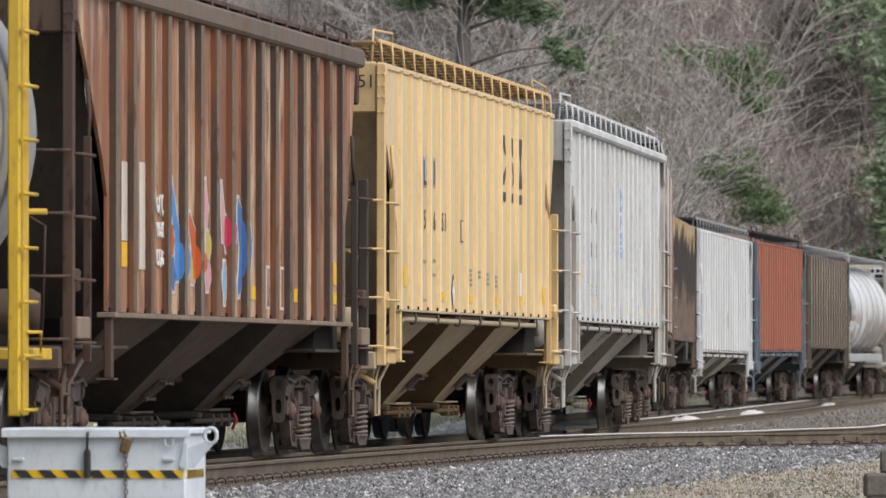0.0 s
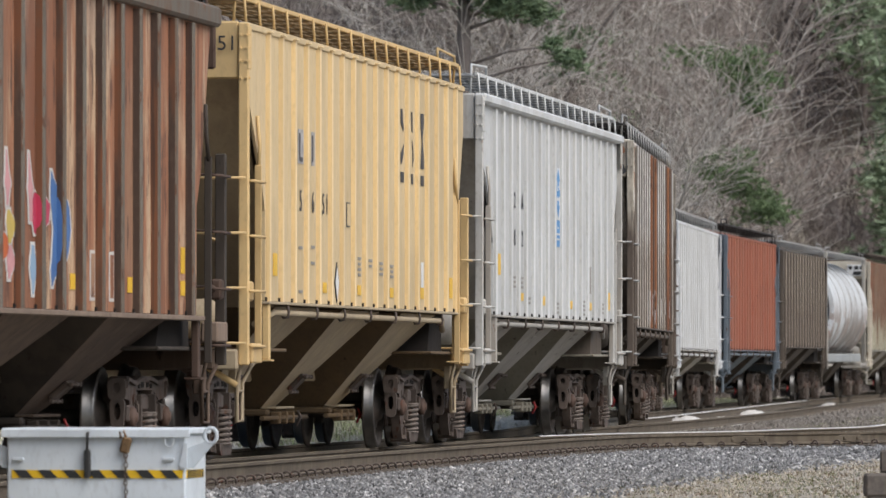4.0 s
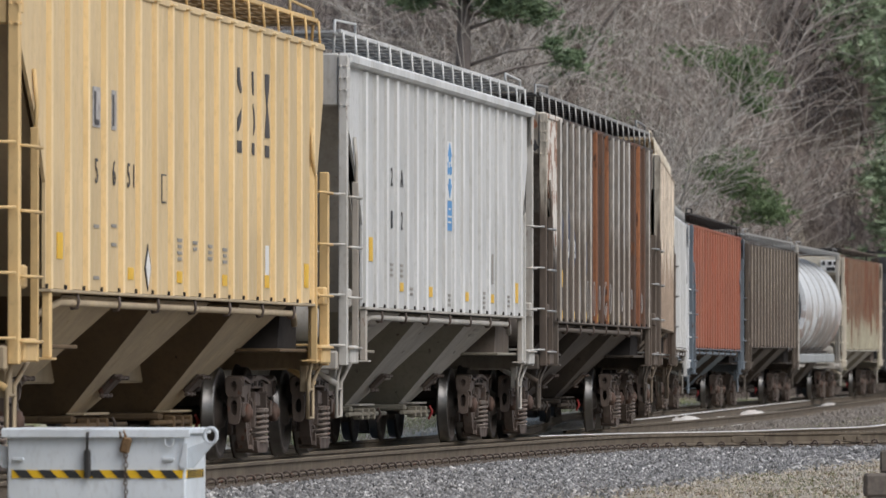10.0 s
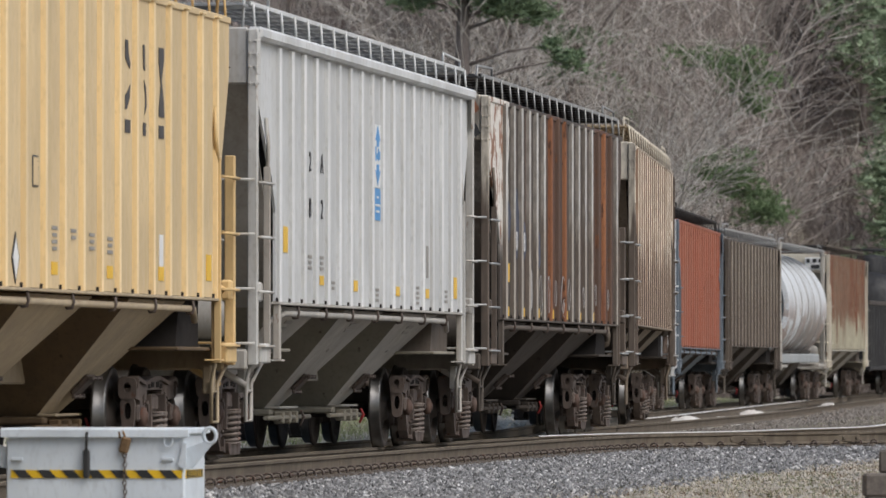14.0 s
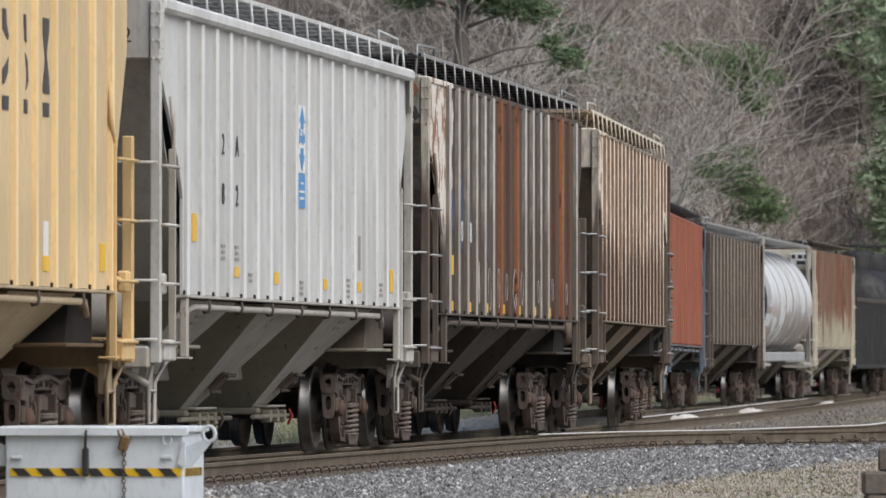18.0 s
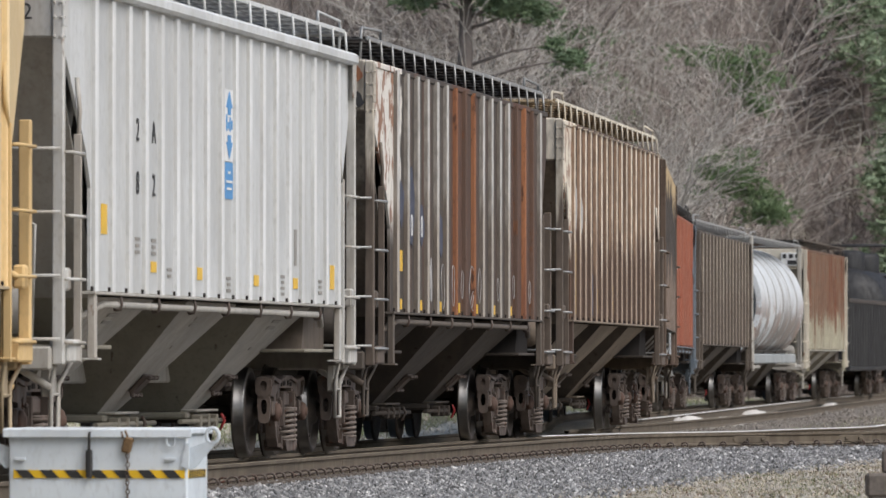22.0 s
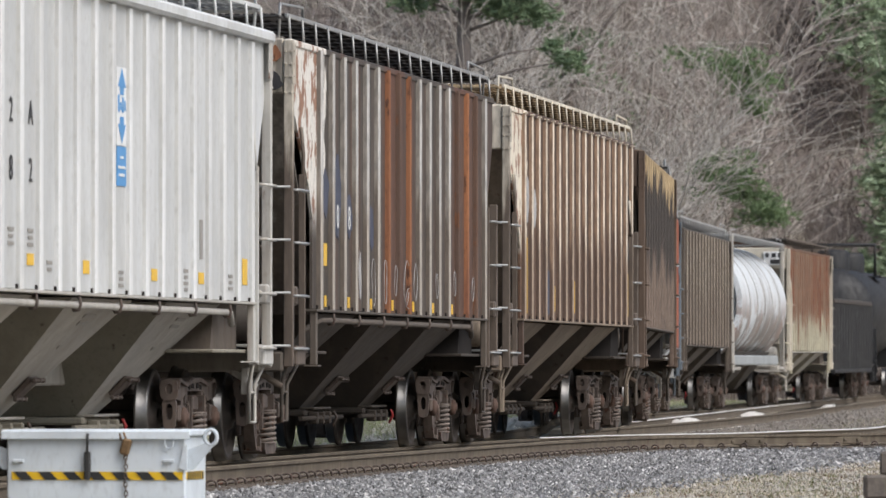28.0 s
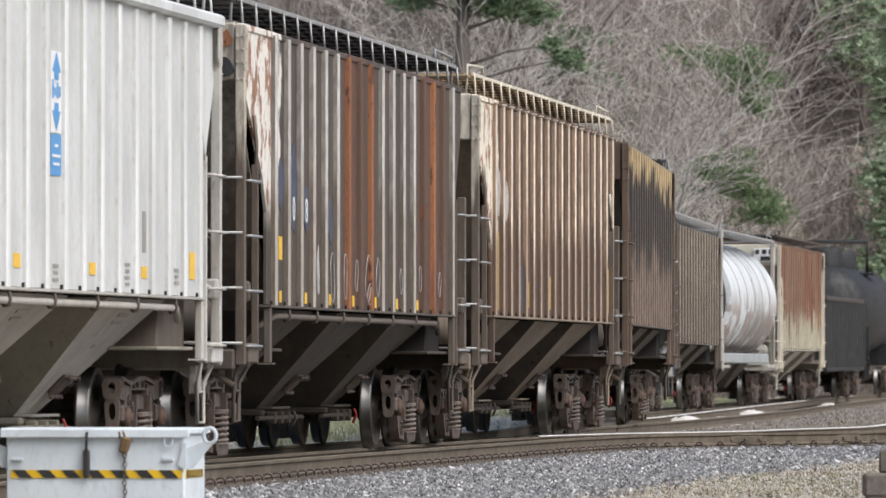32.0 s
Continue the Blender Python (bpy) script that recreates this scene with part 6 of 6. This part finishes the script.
# ---------------- steel bin beside the track ----------------
def steel_bin():
    white = painted("white bin paint", (0.71, 0.775, 0.83), (0.60, 0.64, 0.67), (0.25, 0.13, 0.08), 0.05, 0.25, 0.45, seed=31)
    black = plain("black tape", (0.03, 0.03, 0.03), 0.6)
    hazard = plain("yellow tape", (0.80, 0.50, 0.02), 0.5, 0.0, 0.15)
    brass = plain("tarnished brass", (0.25, 0.16, 0.085), 0.55, 0.6, 0.4, 30)
    at = Matrix.Translation((-3.51, 58.0, -0.36)) @ Matrix.Rotation(radians(-8), 4, "Z")
    bin_ob = thing("storage_bin", "white steel storage bin with a yellow and black hazard band", "storage bin", at=at)
    w, dpt, h = 1.49, 0.95, 0.83
    part("body", Geo().box(0.02, w - 0.02, 0.02, dpt, 0, h - 0.05, 0.012), white, bin_ob)
    part("lid", Geo().box(-0.02, w + 0.02, -0.02, dpt + 0.03, h - 0.05, h, 0.01).box(-0.02, w + 0.02, -0.028, -0.012, h - 0.075, h - 0.01, 0.004), white, bin_ob, "white lid with chipped edge")
    part("hazard_band", Geo().box(0.06, w - 0.04, 0.012, 0.018, 0.43, 0.495), hazard, bin_ob)
    part("hazard_band", Geo().box(w - 0.021, w - 0.016, 0.05, dpt - 0.1, 0.43, 0.495), hazard, bin_ob)
    bar = Geo().prism([(0, 0.43), (0.10, 0.43), (0.04, 0.495), (-0.06, 0.495)], "y", 0.006, 0.014).mesh("hazard_stripe", black)
    for k in range(7):
        part("hazard_stripe", bar, None, bin_ob, at=(0.135 + k * 0.198, 0, 0))
    side_bar = Geo().box(-0.003, 0.003, 0, 0.05, 0.43, 0.495).mesh("hazard_stripe", black)
    for k in range(7):
        part("hazard_stripe", side_bar, None, bin_ob, at=(w - 0.014, 0.09 + 0.11 * k, 0))
    g = Geo().tube([(0.70, 0.0, h - 0.02), (0.685, -0.03, h - 0.04), (0.68, -0.03, h - 0.19)], 0.012, 6).box(0.655, 0.705, -0.04, 0.015, h - 0.40, h - 0.17, 0.012)
    part("lid_stay", g, black, bin_ob, "black lid latch handle")
    g = Geo().box(0.955, 1.03, -0.05, 0.015, h - 0.20, h - 0.07, 0.014, rot=Matrix.Rotation(radians(15), 3, "Y")).tube([(0.955, -0.02, h - 0.08), (0.945, -0.02, h - 0.03), (0.975, -0.02, h - 0.02), (0.995, -0.02, h - 0.07)], 0.013, 6)
    part("padlock", g, brass, bin_ob, "rusty brass padlock")
    link = Geo().tube([(0.014 * math.cos(t), 0, 0.022 * math.sin(t)) for t in np.linspace(0, 2 * math.pi, 9)[:-1]], 0.005, 5, closed=True).mesh("chain_link", IRON)
    for k in range(16):
        part("chain_link", link, None, bin_ob, at=Matrix.Translation((0.988 + 0.003 * math.sin(k), -0.004, h - 0.22 - 0.036 * k)) @ Matrix.Rotation(math.pi / 2 * (k % 2), 4, "Z"))
    for x, s in ((w - 0.02, 1), (0.02, -1)):
        g = Geo()
        y0 = 0.10
        ringp = [(x + s * 0.19 + 0.05 * math.cos(t), y0, h - 0.06 + 0.062 * math.sin(t)) for t in np.linspace(0, 2 * math.pi, 17)[:-1]]
        g.tube(ringp, 0.017, 6, closed=True)
        g.prism([(x, h - 0.32), (x + s * 0.05, h - 0.32), (x + s * 0.21, h - 0.13), (x + s * 0.16, h - 0.10), (x, h - 0.16)], "y", y0 - 0.012, y0 + 0.012)
        part("lifting_lug", g, white, bin_ob)
    part("corner_bracket", Geo().prism([(w - 0.07, h - 0.30), (w - 0.03, h - 0.12), (w - 0.005, h - 0.12), (w - 0.005, h - 0.33)], "y", -0.004, 0.016), white, bin_ob)
    part("lug_ring", Geo().tube([(w - 0.15 + 0.035 * math.cos(t), -0.01, h - 0.10 + 0.05 * math.sin(t)) for t in np.linspace(0, 2 * math.pi, 13)[:-1]], 0.007, 5, closed=True), white, bin_ob)
    for x in (0.07, w - 0.20):
        part("hinge_tab", Geo().box(x, x + 0.09, -0.01, 0.015, h - 0.26, h - 0.235, 0.004), white, bin_ob)


steel_bin()


def timbers():
    wood = plain("grey weathered timber", (0.17, 0.145, 0.125), 0.9, 0.0, 0.45, 16, 0.6)
    for x, y, z, l, r in ((3.73, 62.0, -0.13, 1.2, 4), (3.71, 62.0, 0.07, 1.2, 2), (3.86, 62.2, 0.27, 1.0, -6)):
        g = Geo().box(-0.11, l, -0.12, 0.12, -0.12, 0.08, 0.02)
        t = thing("timber", "grey weathered timber block on the gravel", "timber", "stacked timbers", geo=g, material=wood)
        t.matrix_world = Matrix.Translation((x, y, z - 0.1)) @ Matrix.Rotation(radians(r), 4, "Z")


timbers()


def pale_stones():
    """Heaps of pale spilled grain and stone between the far rails."""
    pale = plain("pale spilled grain", (0.78, 0.75, 0.70), 0.9, 0.0, 0.3, 14)
    rng = random.Random(8)
    for x, y, l, w, h in ((5.0, 148, 4, 0.4, 0.10), (5.9, 153, 3, 0.3, 0.07), (7.6, 178, 4, 0.35, 0.07), (10.9, 204, 6, 0.4, 0.09)):
        g = Geo()
        n, m = 22, 8
        vs = []
        for i in range(n + 1):
            for j in range(m + 1):
                u, v = i / n * 2 - 1, j / m * 2 - 1
                k = max(0.0, 1 - u * u) * max(0.0, 1 - v * v)
                vs.append((v * w + rng.uniform(-0.05, 0.05), u * l / 2 + rng.uniform(-0.1, 0.1), 1.5 * h * k * rng.uniform(0.35, 1.4) + (rng.uniform(0, 0.03) if k > 0 else -0.04)))
        g.add(vs, [(i * (m + 1) + j, i * (m + 1) + j + 1, (i + 1) * (m + 1) + j + 1, (i + 1) * (m + 1) + j) for i in range(n) for j in range(m)], 0, True)
        t = thing("grain_spill", "low lumpy patch of pale spilled grain between the rails", "grain spill", "spilled grain", geo=g, material=pale)
        t.matrix_world = Matrix.Translation((x, y, -0.2)) @ Matrix.Rotation(-0.1, 4, "Z")


pale_stones()

# ---------------- the wooded slope ----------------
BARK_PALE = plain("pale bark", (0.54, 0.50, 0.45), 0.85, 0.0, 0.35, 6)
BARK_DARK = plain("dark pine bark", (0.20, 0.17, 0.155), 0.9, 0.0, 0.4, 8)
TWIG = plain("grey brown twigs", (0.33, 0.285, 0.255), 0.9, 0.0, 0.35, 3)
TWIG_DIM = plain("dull brown twigs", (0.25, 0.215, 0.19), 0.9, 0.0, 0.4, 3)
TWIG_RED = plain("reddish twigs", (0.27, 0.222, 0.195), 0.9, 0.0, 0.4, 3)


def leaf_mat(name, a, b):
    m = Mat(name, 0.7)
    isl = m.node("ShaderNodeNewGeometry").outputs["Random Per Island"]
    m.color(m.mix(isl, a, b))
    return m.m


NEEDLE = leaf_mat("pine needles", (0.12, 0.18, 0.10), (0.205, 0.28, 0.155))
# farther pines: haze put into the colour, paler than the near needles
NEEDLE_HAZE = leaf_mat("pine needles paled by painted haze", (0.24, 0.315, 0.20), (0.325, 0.405, 0.265))
IVY = leaf_mat("broad green leaves", (0.115, 0.172, 0.082), (0.185, 0.255, 0.12))


def slope_spot(bearing, run):
    """Place seen under a bearing (sideways per forward metre), so many metres beyond the foot of the slope."""
    ys = np.arange(200, 500, 0.5)
    y = float(ys[np.argmax(hill_run(bearing * ys, ys) > 0)]) + run
    x = bearing * y
    return Vector((x, y, float(ground_z(np.array(x), np.array(y)))))


def limb(g, p, d, length, r, level, rng, bend, finer=None):
    """One crooked branch and its children, spreading and arching over."""
    n = (8, 6, 5, 3)[level]
    pts, rs = [p.copy()], [r]
    q, dirn = p.copy(), d.normalized()
    for k in range(n):
        dirn = (dirn + Vector((rng.gauss(0, bend), rng.gauss(0, bend), rng.gauss((0.05, 0.03, -0.02, -0.05)[level], bend)))).normalized()
        q = q + dirn * length / n
        pts.append(q.copy())
        rs.append(max(r * (1 - 0.75 * (k + 1) / n), 0.011))
    g.tube(pts, rs, (6, 5, 4, 3)[level], 0, cap=False)
    if level < 3:
        for k in range((8, 5, 3)[level]):
            i = rng.randrange(max(1, n // 3 if level == 0 else 1), n + 1)
            a = rng.uniform(0, 6.28)
            here = (pts[i] - pts[i - 1]).normalized()
            side = Vector((math.cos(a), math.sin(a), rng.uniform(-0.25, 0.5)))
            limb(finer or g, pts[i], here * 0.75 + side * 0.7, length * rng.uniform(0.35, 0.62), max(rs[i] * 0.66, 0.013), level + 1, rng, bend * 1.12)


def bare_tree_mesh(seed, height, lean):
    """Several stems that fan out from one foot."""
    rng = random.Random(seed)
    trunk, limbs = Geo(), Geo()
    for k in range(3):
        limb(trunk, Vector((0, 0, -0.3)), Vector((lean + rng.gauss(0, 0.32), rng.gauss(0, 0.25), 1)), height * rng.uniform(0.75, 1.0), 0.10, 0, rng, 0.085, limbs)
    return trunk, limbs


def bare_trees():
    rng = random.Random(4)
    metas = []
    for k in range(6):
        gm = bare_tree_mesh(20 + k, 9.0 + k * 0.7, (-0.35, 0.5, 0.1, 0.7, -0.5, 0.3)[k])
        metas.append([(gm[0].mesh("trunk", mt), gm[1].mesh("crown", mt)) for mt in (BARK_PALE, TWIG)])
    front = [(-0.017, -6), (-0.013, -12), (-0.010, 0), (-0.006, -8), (-0.001, 6), (0.012, -2), (0.016, 3), (0.019, -5), (0.022, 2), (0.0245, -7), (0.027, 4), (0.029, -3),
             (0.0305, 1)]
    behind = [(rng.uniform(-0.03, 0.038), rng.uniform(8, 40)) for _ in range(30)]
    for i, (b, run) in enumerate(front + behind):
        p = slope_spot(b, run)
        wood = metas[rng.randrange(6)][0 if i < len(front) or i % 4 == 0 else 1]
        ob = new("bare_tree")
        part("trunk", wood[0], None, ob)
        part("crown", wood[1], None, ob)
        sc = rng.uniform(0.8, 1.3)
        ob.matrix_world = Matrix.Translation(p) @ Matrix.Rotation(rng.uniform(0, 6.28), 4, "Z") @ Matrix.Diagonal((sc, sc, sc, 1))
        tagged(ob, "leafless pale grey tree on the wooded slope", "tree", "bare trees on the slope")


bare_trees()


def brush(name, seed, stems, mat, label, size=1.0, lo=-0.024, hi=0.068):
    """Thickets of thin crooked stems along the slope."""
    rng = np.random.RandomState(seed)
    n = stems * 5
    b, y = rng.uniform(lo, hi, n), rng.uniform(256, 430, n)
    x = b * y
    z = ground_z(x, y)
    evergreen = (b > 0.061 + rng.normal(0, 0.002, n)) & (z > np.where(b > 0.064, 3.0, 7.0) + rng.normal(0, 1.5, n))
    ok = np.flatnonzero((hill_run(x, y) > -5) & (z < 0.053 * y + 2) & ~evergreen)[:stems]
    x, y = x[ok], y[ok]
    stems = len(x)
    q = np.stack([x, y, ground_z(x, y) - 0.1], -1)
    a = rng.uniform(0, 6.28, stems)
    l = rng.uniform(0.8, 3.4, stems) * size
    d = np.stack([np.cos(a) * rng.uniform(0.2, 0.9, stems), np.sin(a) * 0.6, rng.uniform(0.2, 1.1, stems)], -1)
    r = rng.uniform(0.010, 0.026, stems) * (y / 220)
    V = []
    for k in range(4):
        q2 = q + d * (l / 4)[:, None]
        side = np.cross(d, np.array([0.2, 1.0, 0.1]))
        side /= np.linalg.norm(side, axis=1)[:, None] + 1e-6
        w = np.cross(d, side)
        w /= np.linalg.norm(w, axis=1)[:, None] + 1e-6
        r2 = r * 0.72
        ring = []
        for c, rr in ((q, r), (q2, r2)):
            for t in (0.0, 2.094, 4.189):
                ring.append(c + rr[:, None] * (math.cos(t) * side + math.sin(t) * w))
        V.append(np.stack(ring, 1))
        q, r = q2, r2
        d = d + rng.normal(0, 0.24, (stems, 3))
    V = np.stack(V, 1).reshape(-1, 3)
    base = (6 * np.arange(stems * 4))[:, None, None]
    F = (base + np.array([[0, 1, 4, 3], [1, 2, 5, 4], [2, 0, 3, 5]])[None]).reshape(-1, 4)
    me = bpy.data.meshes.new(name)
    me.from_pydata(V.tolist(), [], F.tolist())
    me.materials.append(mat)
    tagged(new(name, me), label, "brush", kind="stuff")


brush("brush", 1, 8000, TWIG, "tangled leafless grey-brown brush on the slope", hi=0.03)
brush("brush", 4, 9500, TWIG_DIM, "tangled dull brown brush on the slope", lo=0.024)
brush("brush", 2, 7000, TWIG_RED, "tangled reddish leafless brush on the slope", hi=0.062)


def tuft_cloud(g, rng, centre, rx, rz, count, size, flat=0.5, broad=0.11):
    """Needle tufts in an uneven cloud."""
    for _ in range(count):
        u = Vector((rng.gauss(0, 0.5), rng.gauss(0, 0.5), rng.gauss(0, 0.42)))
        c = centre + Vector((u.x * rx, u.y * rx, u.z * rz))
        for _ in range(8):
            d = Vector((rng.gauss(0, 1), rng.gauss(0, 1), rng.gauss(0.25, flat))).normalized() * size * rng.uniform(0.6, 1.2)
            w = d.cross(Vector((rng.gauss(0, 1), rng.gauss(0, 1), rng.gauss(0, 1)))).normalized() * size * broad
            g.add([c - w, c + w, c + d], [(0, 1, 2)])


def pine(bearing, gap, height, trunk_r, crowns, mat, label, tuft=0.22, seed=1, many=260, broad=0.11):
    """A pine: trunk, limbs and clouds of needles. crowns: (sideways, height, width, depth of cloud)."""
    rng = random.Random(seed)
    p = slope_spot(bearing, gap)
    t = thing("pine_tree", label, "tree", "pines on the slope", at=Matrix.Translation(p))
    g = Geo().tube([(0, 0, -0.5), (0.05, 0, height * 0.3), (-0.06, 0.05, height * 0.6), (0.02, 0, height)], [trunk_r * 1.1, trunk_r, trunk_r * 0.85, trunk_r * 0.4], 12)
    part("trunk", g, BARK_DARK, t)
    g3 = Geo()
    for dx, z, rx, rz in crowns:
        c = Vector((dx, rng.uniform(-0.6, 0.3), z))
        a = Vector((0, 0, min(max(z - 0.25 * abs(dx), 0.5), height)))
        part("limb", Geo().tube([a, a.lerp(c, 0.5) + Vector((0, 0, 0.15)), c], [0.07, 0.045, 0.02], 5), BARK_DARK, t)
        tuft_cloud(g3, rng, c, rx, rz, int(many * rx * rz) + 30, tuft, 0.5, broad)
    part("crown", g3, mat, t)
    return t


pine(0.0030, -14.0, 17.5, 0.33, [(0.8, 14.0, 1.0, 0.5), (1.6, 13.6, 1.1, 0.5), (2.4, 13.4, 0.7, 0.4), (-0.9, 14.4, 1.1, 0.4), (-1.8, 13.8, 0.7, 0.4), (3.55, 11.8, 0.5, 0.4), (3.0, 12.3, 0.3, 0.25),
                              (0.4, 14.9, 1.4, 0.5), (2.0, 14.6, 1.2, 0.5)], NEEDLE, "tall dark pine with green boughs on the slope", 0.26, 5, 420, 0.13)


def greenery():
    for i, (b, run, z, rx, rz, mat) in enumerate((
            (0.0368, -14, 8.2, 0.5, 0.3, IVY), (0.0385, -14, 8.0, 0.6, 0.35, IVY), (0.0402, -14, 7.7, 0.7, 0.35, IVY), (0.0422, -14, 7.3, 0.7, 0.4, IVY), (0.0440, -14, 6.9, 0.6, 0.35, IVY), (0.0455, -14, 6.6, 0.4, 0.3, IVY),
            (0.0408, -12, 12.0, 0.7, 0.35, IVY), (0.0425, -12, 11.3, 0.6, 0.4, IVY), (0.0436, -12, 10.7, 0.4, 0.3, IVY), (0.0365, -10, 12.4, 0.8, 0.3, IVY), (0.0175, 3, 12.4, 0.6, 0.4, NEEDLE), (0.0150, 2, 13.6, 0.9, 0.4, NEEDLE))):
        p = Vector((b * (276 + run), 276 + run, float(ground_z(np.array(b * (276 + run)), np.array(276.0 + run)))))
        rng = random.Random(60 + i)
        t = thing("evergreen_bush", "green leafy bough among bare branches", "bush", "evergreen boughs", at=Matrix.Translation(p))
        g = Geo()
        zc = z - p.z
        part("stem", Geo().tube([(0.9, 1.0, -0.3), (1.1, 0.6, zc * 0.5), (0.5, 0.2, zc * 0.85), (-0.3, 0, zc)], [0.05, 0.035, 0.02, 0.01], 5), TWIG, t)
        for k in range(6):
            tuft_cloud(g, rng, Vector((rng.gauss(0, rx * 0.7), rng.gauss(-0.4, 0.5), zc + rng.gauss(0, rz * 0.7))), rx, rz, 45, 0.17, 0.8, 0.14)
        part("crown", g, mat, t)


greenery()


def undergrowth(name, seed, count, lo, hi, mat, label, size):
    """Loose green sprigs hanging among the bare branches."""
    rng = np.random.RandomState(seed)
    n = count
    b = lo + (hi - lo) * rng.uniform(0, 1, n) ** 0.8
    y = rng.uniform(258, 300, n)
    x = b * y
    high = rng.uniform(0.0, 1.0, n) ** 1.3 * 8.0
    keep = (np.sin(x * 0.55 + seed) + np.sin(y * 0.31 + x * 0.2) + np.sin(high * 0.9 + x) + rng.normal(0, 0.5, n) > 0.55) & (hill_run(x, y) > -4)
    x, y, high = x[keep], y[keep], high[keep]
    c = np.stack([x, y, ground_z(x, y) + 0.3 + high], -1)
    blades = []
    for k in range(7):
        d = rng.normal(0, 1, (len(c), 3))
        d = d / np.linalg.norm(d, axis=1)[:, None] * size * rng.uniform(0.5, 1.2, (len(c), 1))
        w = np.cross(d, rng.normal(0, 1, (len(c), 3)))
        w = w / (np.linalg.norm(w, axis=1)[:, None] + 1e-6) * size * 0.22
        q = c + rng.normal(0, 0.16, c.shape)
        blades.append(np.stack([q - w, q + w, q + d], 1))
    v = np.concatenate(blades).reshape(-1, 3)
    me = bpy.data.meshes.new(name)
    me.from_pydata(v.tolist(), [], np.arange(len(v)).reshape(-1, 3).tolist())
    me.materials.append(mat)
    tagged(new(name, me), label, "foliage", kind="stuff")


undergrowth("foliage", 31, 5200, 0.022, 0.046, IVY, "sparse green sprigs among bare branches", 0.2)
undergrowth("foliage", 32, 7000, 0.0535, 0.068, NEEDLE_HAZE, "soft green needle sprigs on the slope", 0.24)
for i, (b, run, h) in enumerate(((0.0625, -6, 17), (0.0560, 30, 13), (0.0635, 12, 15), (0.0580, 22, 13), (0.0615, 24, 13), (0.0590, 34, 14), (0.0625, 36, 14), (0.0610, 44, 14), (0.0565, 32, 14), (0.0640, 28, 14))):
    rng = random.Random(90 + i)
    pine(b, run, h, 0.17, [(rng.uniform(-1.8, 1.8) * (1.2 - z / h), z, 1.7 * (1.3 - z / h), 0.7) for z in np.linspace(h * 0.3, h, 14)], NEEDLE_HAZE, "dark green pine standing on the slope", 0.38, 100 + i, 190, 0.15)


# ---------------- what moves ----------------
def motions():
    times = [0.5 * k for k in range(65)]
    for car, off, bogies in CARS:
        rows, swing = [], ([], [])
        for t in times:
            s = travelled(t) + off
            m = car_pose(s)
            rows.append((t, m))
            for j, e in enumerate((-1, 1)):
                q = s + e * PIVOT
                rot = Matrix.Rotation(math.pi / 2 - heading(q), 4, "Z")
                local = m.to_3x3().inverted() @ rot.to_3x3()
                swing[j].append((t, Matrix.Translation((e * PIVOT, 0, 0)) @ Matrix.Rotation(local.to_euler().z, 4, "Z")))
        walk(car, rows)
        for (b, wheels), r in zip(bogies, swing):
            walk(b, r)
    # the wheels roll without slip: rows at even steps of turn
    start, total = travelled(0), travelled(0) - travelled(32)
    fine = np.linspace(0, 32, 961)
    gone = np.array([start - travelled(t) for t in fine])
    n = int(total / WHEEL_R / radians(50)) + 1
    stops = [(float(np.interp(total * k / n, gone, fine)), total * k / n / WHEEL_R) for k in range(n + 1)]
    stops[0], stops[-1] = (0.0, 0.0), (32.0, total / WHEEL_R)
    for car, off, bogies in CARS:
        for b, wheels in bogies:
            for w in wheels:
                x = w.location.x
                walk(w, [(t, Matrix.Translation((x, 0, WHEEL_R)) @ Matrix.Rotation(-a, 4, "Y")) for t, a in stops])


motions()
